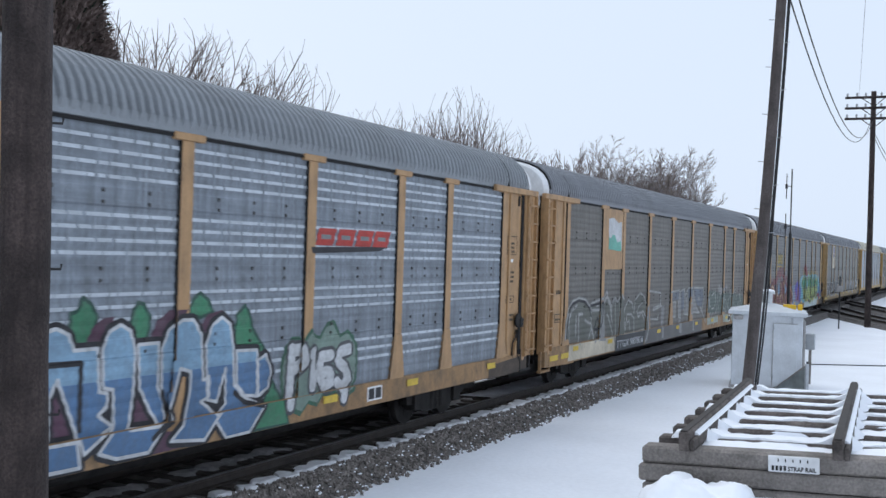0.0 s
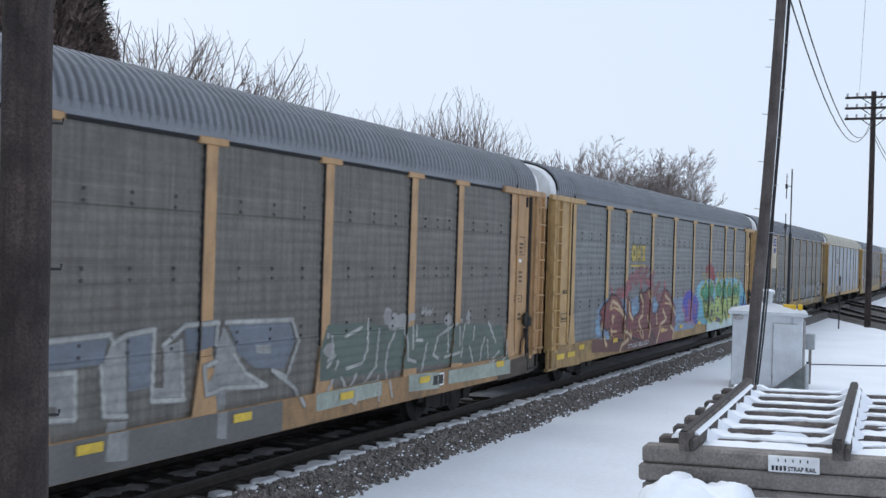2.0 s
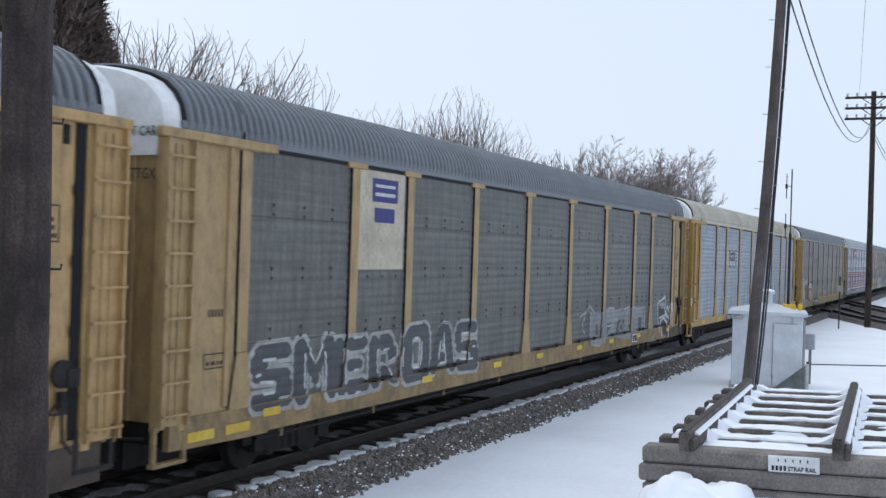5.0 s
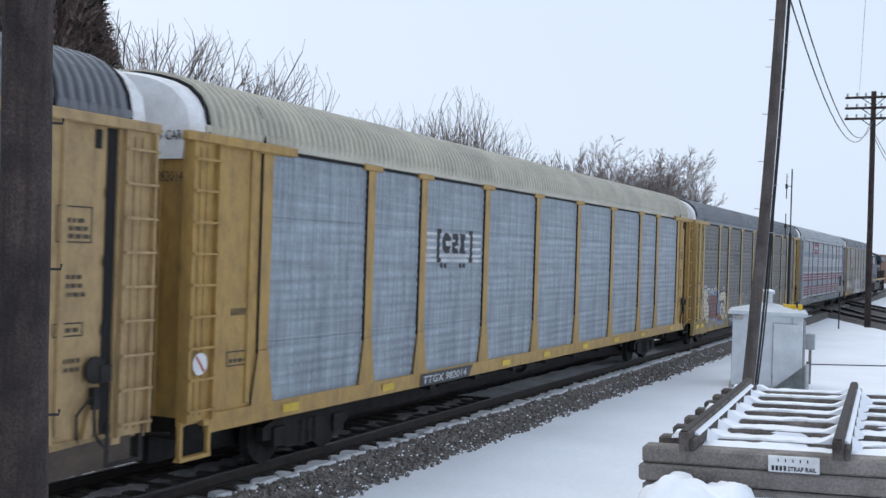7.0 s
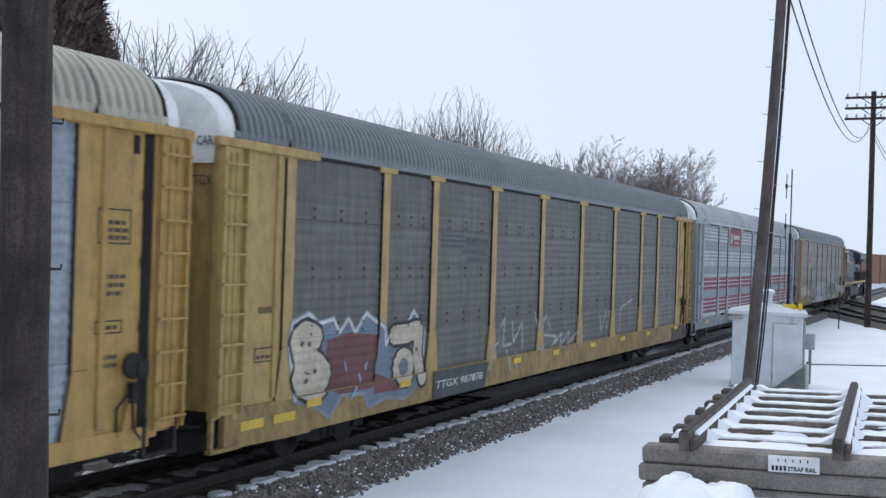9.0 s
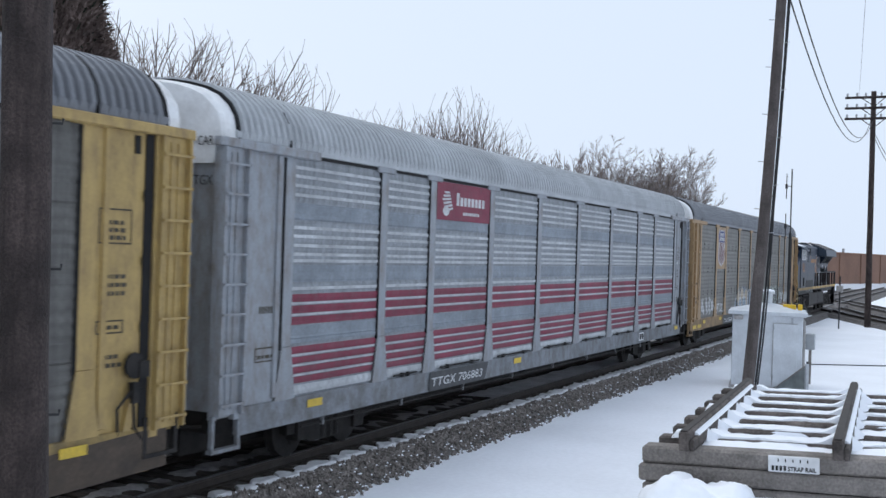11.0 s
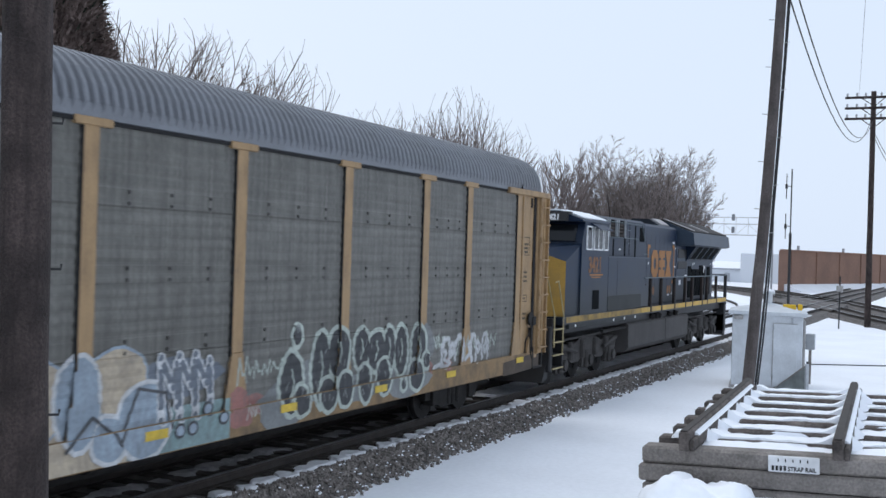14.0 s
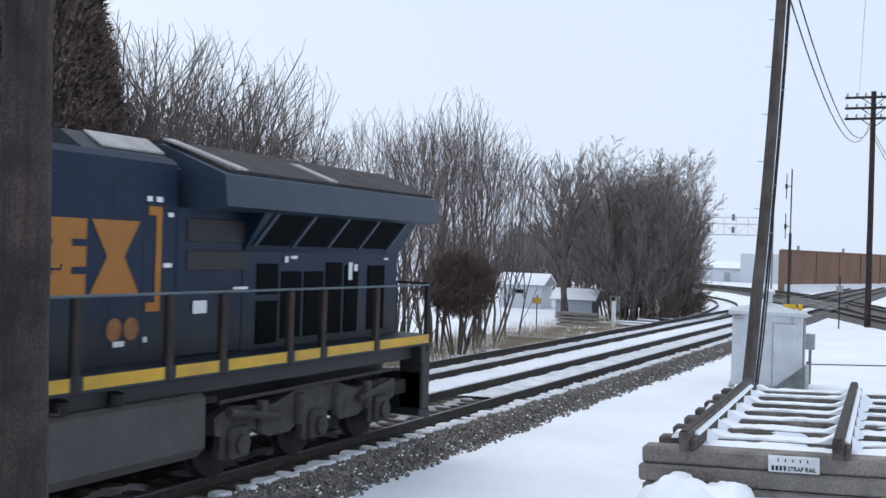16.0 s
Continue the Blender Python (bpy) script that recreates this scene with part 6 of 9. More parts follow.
gan = thing("signal_bridge", "pale lattice signal bridge over the far tracks", "signal bridge")
beam = Mesh()
Y0, Y1, XG = 23.6, 33.4, 150.0
for x in (XG, XG + 1.2):
    for z, r in ((6.9, 0.05), (8.4, 0.04), (9.3, 0.035)):
        beam.tube([(x, Y0, z), (x, Y1, z)], r, 4)
for i in range(7):
    y = Y0 + (Y1 - Y0) * i / 6
    beam.tube([(XG, y, 6.9), (XG, y, 9.3)], 0.035, 4)
    if i < 6:
        beam.tube([(XG, y, 6.9 if i % 2 else 8.4), (XG, y + (Y1 - Y0) / 6, 8.4 if i % 2 else 6.9)], 0.025, 4)
part("lattice_beam", beam, M_HAZEPALE, gan)
for y in (Y0, Y1):
    part("leg", Mesh().tube([(XG, y, -0.5), (XG, y, 8.8)], 0.13, 8), M_FARGREY, gan)
for y in (28.85, 32.2):
    for z in (7.15, 8.85):
        part("signal_head", Mesh().bevelbox(XG - 0.4, XG - 0.1, y - 0.2, y + 0.2, z, z + 0.85, 0.05), M_FARDARK, gan)


def cottage(x, y, w, d, h, roof_h, mat, label, turn=0, window=None):
    t = thing("cottage", label, "house", at=pose(x, y, ground_z(x, y) - 0.1, 0, 0, turn))
    part("wall", Mesh().box(0, d, 0, w, 0, h), mat, t)
    rf = part("roof", Mesh().prism([(-0.3, h), (d + 0.3, h), (d / 2, h + roof_h)], "y", -0.3, w + 0.3), M_FARGREY, t)
    part("roof_snow", Mesh().prism([(-0.33, h + 0.06), (d / 2, h + roof_h + 0.06), (d + 0.33, h + 0.06), (d / 2, h + roof_h + 0.22)], "y", -0.32, w + 0.32), M_SNOW, rf)
    if window:
        wi = part("window", Mesh().box(-0.05, 0.0, window[0], window[1], window[2], window[3]), M_GLASS, t)
        part("frame", Mesh().box(-0.07, -0.0, window[0] - 0.06, window[1] + 0.06, window[3], window[3] + 0.07), M_WHITE, wi)


cottage(75, 28.3, 3.3, 2.6, 1.8, 0.7, M_FARWHITE, "small white house with a snowy roof among trees", 3, (1.4, 2.1, 1.2, 1.5))
cottage(66, 21.45, 2.4, 2, 1.3, 0.55, M_FARGREY, "grey shed with a snowy roof behind the brush", 4)
sg = thing("sign_post", "faded yellow sign on a thin post", "sign", at=pose(50.3, 19.2, ground_z(50.3, 19.2)))
part("post", Mesh().tube([(0, 0, -0.1), (0, 0, 2.1)], 0.03, 6), M_WIRE, sg)
part("plate", Mesh().bevelbox(-0.05, -0.03, -0.24, 0.24, 1.65, 1.95, 0.005), M_SIGNYEL, sg)
rb = thing("signal_post", "white track signal post with a wooden board", "signal", at=pose(57.8, 17.5, SNOW_Z - 0.1))
part("post", Mesh().box(-0.1, 0.1, -0.1, 0.1, 0, 1.65), M_WHITE, rb)
part("board", Mesh().bevelbox(0.12, 0.2, -0.3, 0.28, 0.9, 1.75, 0.01), M_DULLWOOD, rb)
part("lamp_head", Mesh().tube([(-0.1, 0, 1.6), (-0.18, 0, 1.6)], 0.13, 10), M_BLACK, rb)
for i, (x, y, a, L) in enumerate(((53.5, 18.6, 20, 2.4), (55.5, 19.2, 75, 2.2), (56.2, 18.4, 95, 1.8), (59.5, 17.5, 84, 3.4), (61.0, 17.2, 88, 2.6), (49.0, 18.4, 80, 2.6), (46.5, 17.6, 100, 3.0), (63.2, 17.0, 70, 1.5), (66.0, 16.9, 60, 1.8))):
    t = thing("plank", "old snow-covered plank lying by the line", "plank", "old planks", at=pose(x, y, ground_z(x, y) + 0.04, 0, 0, a))
    part("board", Mesh().bevelbox(-L / 2, L / 2, -0.14, 0.14, -0.05, 0.12, 0.01), M_DULLWOOD, t)
    part("snow_cover", Mesh().prism([(-0.15, 0.12), (0.15, 0.12), (0.1, 0.19), (-0.1, 0.18)], "x", -L / 2 + 0.05, L / 2 - 0.05), M_SNOW, t)
crate = thing("crate_stack", "stack of old grey pallets behind the line", "pallets", at=pose(56.8, 19.4, ground_z(56.8, 19.4)))
for i in range(5):
    part("pallet", Mesh().box(0, 0.9, -1.1, 1.1, 0.2 * i, 0.2 * i + 0.13), M_DULLWOOD, crate)

# ------------------------------------------------------------------ old strap-rail track on show
show = thing("strap_rail_display", "old timber strap-rail track on a grey timber crib, dusted with snow", "track display", at=pose(9.428, 2.341, 1.711, -2.1, 0, 3.47))
TIES = [0.734 + 0.691 * i for i in range(7)]
for i, x in enumerate(TIES):
    left = 0.21 + 0.03 * noise.noise((i * 3.3, 1, 4))
    tie = part("crosstie", Mesh().bevelbox(x, x + 0.2, -2.0, left, -0.15, 0.0, 0.02), M_OLDTIE, show)
    c = Mesh()
    n = 6
    for q in range(n + 1):
        y = -0.08 + (0.16 + 0.08 * noise.noise((x, 3, 1))) * q / n
        h = 0.04 + 0.02 * noise.noise((x, y * 5, 5)) if q < n else 0.004
        e = 0.03 + 0.05 * noise.noise((x, y * 6, 1))
        c.v += [(x + e - 0.02, y, -0.01), (x + e + 0.03, y, h), (x + 0.17, y, h + 0.01), (x + 0.23, y, -0.03)]
    c.f = [(4 * q + a, 4 * q + a + 1, 4 * q + a + 5, 4 * q + a + 4) for q in range(n) for a in range(3)] + [(0, 1, 2, 3), (4 * n + 3, 4 * n + 2, 4 * n + 1, 4 * n)]
    if i % 3 == 0:
        part("snow_cap", c, M_SNOW, tie)
for y in (-0.167, -1.433):
    rail = part("timber_rail", Mesh().bevelbox(-0.06, 4.72, y - 0.045, y + 0.045, 0.0, 0.17, 0.012), M_OLDTIE, show)
    part("iron_strap", Mesh().box(-0.05, 4.7, y - 0.03, y + 0.03, 0.17, 0.18), M_RAIL, rail, "flat iron strap")
    part("ledge", Mesh().bevelbox(-0.05, 4.7, y - 0.09, y - 0.047, 0.0, 0.1, 0.01), M_OLDTIE, rail)
    part("rail_snow", Mesh().prism([(y - 0.088, 0.1), (y - 0.046, 0.1), (y - 0.046, 0.128), (y - 0.066, 0.12)], "x", 0.25, 4.5), M_SNOW, rail)
    # wedges of snow blown against the rail foot between the ties
    for i, x in enumerate(TIES[:-1]):
        w = 0.1 + 0.09 * abs(noise.noise((i * 2.7, y, 6)))
        part("snow_wedge", Mesh().add([(x - 0.12, y - 0.09, -0.03), (x + 0.3, y - 0.09, -0.03), (x + 0.05, y - 0.09 - w, -0.02), (x - 0.02, y - 0.09, 0.07 + 0.3 * w), (x + 0.12, y - 0.09, 0.05)], [(0, 2, 3), (2, 4, 3), (2, 1, 4), (0, 3, 4, 1), (0, 1, 2)]), M_SNOW, rail)


def bed_height(x, y):
    """Snow lies over each tie but leaves its front edge bare, and sags to the next tie."""
    i = min(6, max(0, int((x - TIES[0]) / 0.691 + 0.0001))) if x >= TIES[0] else -1
    lump = 0.012 * noise.noise((x * 3, y * 3, 2)) + 0.009 * noise.noise((x * 9, y * 9, 4))
    if i < 0:
        return -0.012 + lump + 0.02 * noise.noise((x * 4, y * 2, 9))
    u = x - TIES[i]
    n = noise.noise((i * 7.3, y * 2.2, 1)) + 0.5 * noise.noise((i * 3.1, y * 6.0, 8))
    bare = 0.03 + 0.09 * max(0.0, n + 0.25)
    over = 0.05 * max(0.0, noise.noise((i * 5.1, y * 1.6, 21)) - 0.2) * 6
    low = -0.05 + min(0.05, over) + 0.012 * n
    if u < bare:
        return low + (0.0 if u < 0.01 else -0.02)
    crest = 0.016 + 0.012 * n + lump
    drift = 0.06 * max(0.0, 1 - min(abs(y + 0.26), abs(y + 1.36)) / 0.12)
    return crest + drift - 0.055 * smooth(0.2, 0.6, u)


bedding = Mesh()
bx = sorted([0.16, 0.3, 0.45] + [TIES[i] + 0.69 * f for i in range(7) for f in (-0.16, -0.05, -0.004, 0.004, 0.02, 0.05, 0.08, 0.11, 0.14, 0.18, 0.23, 0.3, 0.4, 0.5, 0.6, 0.68, 0.76)])
by = [-3.6 + 3.36 * j / 72 for j in range(73)]
bedding.v = [(x + 0.012 * noise.noise((x * 2, y * 5, 6)), y, bed_height(x, y)) for x in bx for y in by]
bedding.f = [(i * 73 + j, (i + 1) * 73 + j, (i + 1) * 73 + j + 1, i * 73 + j + 1) for i in range(len(bx) - 1) for j in range(72)]
part("bed_snow", bedding, M_SNOW, show)
# timber blocks that stand out of the snow beyond the second rail
for x, y in ((2.5, -2.02), (3.4, -1.9), (1.35, -2.35), (0.75, -2.15), (1.5, -2.7)):
    part("timber_stub", Mesh().bevelbox(x, x + 0.16, y - 0.07, y + 0.05, -0.08, 0.045, 0.015), M_OLDTIE, show)
for i, z in enumerate((0.0, -0.158, -0.325, -0.49, -0.66, -0.83, -1.0)):
    part("crib_timber", Mesh().bevelbox(0.12 - 0.02 * (i % 2), 0.36, -4.6, 0.24 + 0.03 * (i % 2), z - 0.152, z, 0.022), M_TIMBER, show, "squared grey crib timber")
plate = part("sign_plate", Mesh().bevelbox(0.085, 0.115, -1.28, -0.86, -0.15, -0.012, 0.006), M_WHITE, show, "white sign with dark lettering")
SM = Matrix(((0, 0, -1, 0.083), (-1, 0, 0, -0.875), (0, 1, 0, -0.135), (0, 0, 0, 1)))
lettering("STRAP RAIL", 0.052, M_BLACK, plate, SM @ Matrix.Translation((0.148, 0, 0)) @ Matrix.Diagonal((0.87, 1, 1, 1)), "sign_words", 0.0014)
for k in range(4):
    part("sign_mark", Mesh().box(0.08, 0.086, -0.91 - 0.033 * k, -0.89 - 0.033 * k, -0.135, -0.095), M_BLACK, plate)
for k in range(5):
    part("sign_mark", Mesh().box(0.08, 0.086, -0.95 - 0.06 * k, -0.94 - 0.06 * k, -0.06, -0.035), M_BLACK, plate)

# drifted snow before the crib
dr = Mesh()
for i in range(41):
    for j in range(25):
        u, w = i / 40, j / 24
        x, y = 7.4 + 2.05 * u, 1.3 + 1.16 * w
        e = min(1.0, 5 * min(u + 0.1, 1 - u + 0.25)) * smooth(0.0, 0.3, w) * smooth(1.0, 0.86, w + 0.06 * noise.noise((x * 3, 1, 1)))
        dr.v.append((x, y, 0.95 + 0.55 * e + 0.2 * noise.noise((x * 2.3, y * 2.3, 4)) * e + 0.09 * noise.noise((x * 5, y * 5, 2)) * e + 0.035 * noise.noise((x * 14, y * 14, 7)) * e))
dr.f = [(i * 25 + j, (i + 1) * 25 + j, (i + 1) * 25 + j + 1, i * 25 + j + 1) for i in range(40) for j in range(24)]
tagged(part("snow_drift", dr, M_SNOW, smooth=True), "lumpy snow drift before the timber crib", "snow", "", "stuff")

# ------------------------------------------------------------------ paint on the cars
PZ = np.array([z for z, d in PROFILE])
PD = np.array([d for z, d in PROFILE])


def clip(poly, axis, value, keep_above):
    out = []
    n = len(poly)
    for i in range(n):
        a, b = poly[i], poly[(i + 1) % n]
        ia = (a[axis] >= value) == keep_above
        ib = (b[axis] >= value) == keep_above
        if ia:
            out.append(a)
        if ia != ib:
            t = (value - a[axis]) / (b[axis] - a[axis])
            out.append((a[0] + (b[0] - a[0]) * t, a[1] + (b[1] - a[1]) * t))
    return out


def window(poly, x0, x1, z0, z1):
    for axis, value, above in ((0, x0, True), (0, x1, False), (1, z0, True), (1, z1, False)):
        if len(poly) < 3:
            return []
        poly = clip(poly, axis, value, above)
    return poly if len(poly) >= 3 else []


def paint(car, k, layers, name="spray_paint", label="", posts=True, base=0.004):
    """Sprays flat shapes (x, z) on a car's near side, following ribs, posts and sill. layers: (shapes, material), lowest first."""
    me, mats, index = Mesh(), [], []
    sill = SILL_FEET[CARS.index(car)]

    def put(piece, depth, off, m):
        if len(piece) < 3:
            return
        c = len(me.v)
        area = sum(piece[i][0] * piece[(i + 1) % len(piece)][1] - piece[(i + 1) % len(piece)][0] * piece[i][1] for i in range(len(piece)))
        if abs(area) < 1e-5:
            return
        if area < 0:
            piece = piece[::-1]
        me.v += [(x, -HALF + (np.interp(z, PZ, PD) if depth is None else depth) - off, z) for x, z in piece]
        me.f.append(tuple(range(c, c + len(piece))))
        index.append(m)

    for li, (shapes, mat) in enumerate(layers):
        off = base + 0.0022 * li
        mats.append(mat)
        for poly in shapes:
            zs = [q[1] for q in poly]
            xs = [q[0] for q in poly]
            lo, hi = min(zs), max(zs)
            put(window(poly, -99, 99, sill + 0.01, FLOOR - 0.008), -0.05, off, li)
            for i in range(len(PZ) - 1):
                if PZ[i + 1] > lo and PZ[i] < hi and PZ[i + 1] - PZ[i] > 1e-4:
                    put(window(poly, -99, 99, PZ[i], PZ[i + 1]), None, off, li)
            if posts:
                for p in POSTS:
                    p = p * k
                    if max(xs) > p - 0.2 and min(xs) < p + 0.5:
                        put(window(poly, p, p + 0.25, 1.9, EAVE - 0.13), -0.038, off, li)
                        put(window(poly, p - 0.06, p + 0.31, 1.5, 1.9), -0.044, off, li)
                        put(window(poly, p - 0.13, p + 0.37, SILL + 0.25, 1.5), -0.044, off, li)
    data = me.data(name)
    for m in mats:
        data.materials.append(m)
    data.polygons.foreach_set("material_index", index)
    ob = new(name, data)
    ob.parent = car
    if label:
        ob["label"] = label
    return ob


def spray(tag, c, fade=0.35):
    return material("spray_" + tag, c, 0.6, spread=0.12, scale=1.6, fine=20, dirt=(0.12, 0.12, 0.12), dirt_amount=fade, dirt_scale=2.5, streak=0.5)


S_WHITE = spray("white", (0.52, 0.53, 0.54))
S_OFFWHITE = spray("chalk", (0.36, 0.36, 0.34), 0.6)
S_BLACK = spray("black", (0.018, 0.018, 0.022), 0.15)
S_DARKGREY = spray("charcoal", (0.06, 0.062, 0.068))
S_BLUE = spray("blue", (0.082, 0.162, 0.29))
S_PALEBLUE = spray("pale_blue", (0.2, 0.33, 0.45))
S_GREEN = spray("green", (0.045, 0.19, 0.10))
S_PLUM = spray("plum", (0.085, 0.035, 0.06))
S_MAROON = spray("maroon", (0.155, 0.04, 0.042))
S_TANH = spray("tan", (0.5, 0.34, 0.18))
S_HAZE = spray("haze_blue", (0.17, 0.23, 0.32), 0.5)
S_PINK = spray("pink", (0.34, 0.085, 0.105), 0.5)
S_PURPLE = spray("purple", (0.2, 0.075, 0.21))
S_ULTRA = spray("ultramarine", (0.05, 0.06, 0.34))
S_TEAL = spray("teal", (0.10, 0.33, 0.43))
S_EMER = spray("emerald", (0.03, 0.22, 0.11))
S_LIME = spray("lime", (0.33, 0.42, 0.13))
S_RED = spray("red", (0.22, 0.03, 0.035))
S_CREAM = spray("cream", (0.5, 0.44, 0.34))
S_GREY = spray("grey", (0.19, 0.2, 0.2), 0.5)
S_SLATE = spray("slate", (0.13, 0.15, 0.18), 0.5)
S_YELLOW = spray("yellow", (0.62, 0.43, 0.05), 0.2)
S_MUSTARD = spray("mustard", (0.42, 0.31, 0.05), 0.4)
S_LOGORED = spray("logo_red", (0.4, 0.045, 0.035), 0.15)
S_FERRED = spray("deep_red", (0.185, 0.024, 0.05), 0.3)
S_NAVY = spray("navy", (0.03, 0.035, 0.16), 0.15)
S_OLIVE = spray("olive", (0.11, 0.1, 0.05))


def disc(cx, cz, rx, rz=None, n=14, wob=0.0, seed=0):
    rz = rz or rx
    return [(cx + rx * (1 + wob * noise.noise((math.cos(i * 2 * math.pi / n) * 1.5, math.sin(i * 2 * math.pi / n) * 1.5, seed))) * math.cos(i * 2 * math.pi / n),
             cz + rz * (1 + wob * noise.noise((math.cos(i * 2 * math.pi / n) * 1.5, math.sin(i * 2 * math.pi / n) * 1.5, seed + 9))) * math.sin(i * 2 * math.pi / n)) for i in range(n)]


def stroke(pts, w):
    """A thick line as quads with round joints."""
    out = []
    for a, b in zip(pts, pts[1:]):
        d = Vector((b[0] - a[0], b[1] - a[1]))
        if d.length < 1e-6:
            continue
        n = Vector((-d.y, d.x)).normalized() * (w / 2)
        out.append([(a[0] + n.x, a[1] + n.y), (a[0] - n.x, a[1] - n.y), (b[0] - n.x, b[1] - n.y), (b[0] + n.x, b[1] + n.y)])
    out += [disc(p[0], p[1], w / 2, n=8) for p in pts]
    return out


def rect(x0, x1, z0, z1):
    return [(x0, z0), (x1, z0), (x1, z1), (x0, z1)]


def frame_of(x0, x1, z0, z1, w):
    return [rect(x0, x1, z0, z0 + w), rect(x0, x1, z1 - w, z1), rect(x0, x0 + w, z0 + w, z1 - w), rect(x1 - w, x1, z0 + w, z1 - w)]


CURVES = [
    [(0.05, 0.0), (0.02, 0.6), (0.2, 0.95), (0.42, 0.9), (0.5, 0.5), (0.44, 0.1)],
    [(0.5, 0.05), (0.46, 0.5), (0.6, 0.92), (0.82, 0.95), (0.98, 0.6), (0.92, 0.0)],
    [(0.1, 0.15), (0.45, 0.35), (0.3, 0.65), (0.7, 0.85)],
    [(0.95, 0.1), (0.6, 0.28), (0.75, 0.5), (0.4, 0.62), (0.55, 0.98)],
    [(0.0, 0.05), (0.35, 0.12), (0.7, 0.0), (1.05, 0.1)],
    [(0.2, 0.3), (0.35, 0.5), (0.2, 0.72), (0.08, 0.5), (0.2, 0.3)],
    [(0.75, 0.25), (0.92, 0.45), (0.78, 0.68), (0.62, 0.46), (0.75, 0.25)],
    [(0.05, 0.95), (0.3, 0.7), (0.25, 0.4), (0.6, 0.2), (1.0, 0.35)],
    [(0.5, 1.0), (0.62, 0.7), (0.5, 0.4), (0.66, 0.05)],
]


def throwup(x0, x1, z0, z1, count, seed, weight=0.2):
    """A row of wild interlocked shapes: their outlines, bodies and shines."""
    rnd = random.Random(seed)
    edge, body, shine, inner = [], [], [], []
    step = (x1 - x0) / count
    for i in range(count):
        form = rnd.sample(CURVES, 3)
        w = step * rnd.uniform(0.95, 1.12)
        h = (z1 - z0) * rnd.uniform(0.82, 1.0)
        xa, za = x0 + i * step - 0.03, z0 + (z1 - z0 - h) * rnd.random()
        lean = rnd.uniform(-0.12, 0.16)
        sw = weight * min(step * 1.5, z1 - z0)
        for s in form:
            pts = [(xa + w * (u + lean * (v - 0.5) + rnd.uniform(-0.03, 0.03)), za + h * (0.06 + 0.88 * v)) for u, v in s]
            edge += stroke(pts, sw * 1.55)
            body += stroke(pts, sw)
            shine += stroke([(p[0] - sw * 0.22, p[1] + sw * 0.2) for p in pts[:max(2, len(pts) // 2)]], sw * 0.16)
            inner += stroke([(p[0] + sw * 0.2, p[1] - sw * 0.18) for p in pts[len(pts) // 2 - 1:]], sw * 0.3)
    return edge, body, shine, inner


# angular letter-like forms as convex quads in a unit box
FORMS = {
    "arch": [[(0, 0), (0.34, 0), (0.34, 1), (0.03, 0.96)], [(0.66, 0), (1, 0), (0.97, 0.97), (0.66, 1)], [(0.3, 0.62), (0.7, 0.62), (0.75, 0.97), (0.25, 1.0)]],
    "cup": [[(0.0, 0.1), (0.36, 0.1), (0.34, 0.97), (0.02, 1)], [(0.66, 0.1), (1, 0.1), (0.97, 1), (0.67, 0.96)], [(0.05, 0), (0.95, 0), (0.96, 0.36), (0.04, 0.36)]],
    "kick": [[(0, 0), (0.34, 0), (0.36, 1), (0.02, 0.98)], [(0.34, 0.68), (0.92, 0.72), (0.78, 1), (0.34, 1)], [(0.64, 0.42), (0.98, 0.5), (0.96, 0.78), (0.66, 0.74)], [(0.3, 0.4), (0.66, 0.38), (1.02, 0), (0.64, 0.0)]],
    "tent": [[(0, 0), (0.3, 0), (0.58, 1), (0.3, 0.97)], [(0.7, 0), (1, 0), (0.72, 0.98), (0.42, 1)], [(0.24, 0.2), (0.76, 0.2), (0.68, 0.42), (0.32, 0.42)]],
    "crown": [[(0, 0), (0.28, 0), (0.3, 1), (0.02, 0.96)], [(0.72, 0), (1, 0), (0.98, 0.97), (0.7, 1)], [(0.2, 1), (0.24, 0.62), (0.56, 0.2), (0.6, 0.52)], [(0.8, 1), (0.76, 0.62), (0.44, 0.2), (0.42, 0.52)]],
    "snake": [[(0.08, 0.76), (0.96, 0.74), (0.9, 1), (0.12, 1)], [(0.02, 0.5), (0.38, 0.52), (0.4, 0.9), (0.04, 0.88)], [(0.05, 0.4), (0.92, 0.36), (0.95, 0.6), (0.08, 0.62)], [(0.62, 0.12), (0.98, 0.1), (0.98, 0.5), (0.62, 0.5)], [(0.03, 0), (0.94, 0), (0.96, 0.24), (0.0, 0.26)]],
    "gate": [[(0, 0), (0.32, 0), (0.34, 1), (0.02, 0.97)], [(0.68, 0), (1, 0), (0.98, 1), (0.68, 0.97)], [(0.28, 0.38), (0.72, 0.36), (0.72, 0.62), (0.28, 0.64)]],
    "ring": [[(0.0, 0.12), (0.34, 0.14), (0.34, 0.88), (0.02, 0.86)], [(0.66, 0.14), (1, 0.12), (0.98, 0.86), (0.66, 0.88)], [(0.1, 0.0), (0.9, 0.0), (0.98, 0.26), (0.02, 0.26)], [(0.04, 0.74), (0.96, 0.74), (0.86, 1), (0.14, 1)]],
    "comb": [[(0, 0), (0.34, 0), (0.34, 1), (0.02, 1)], [(0.3, 0), (1, 0.03), (0.94, 0.26), (0.3, 0.26)], [(0.3, 0.4), (0.86, 0.4), (0.82, 0.62), (0.3, 0.62)], [(0.3, 0.76), (0.96, 0.76), (1, 1), (0.3, 1)]],
}


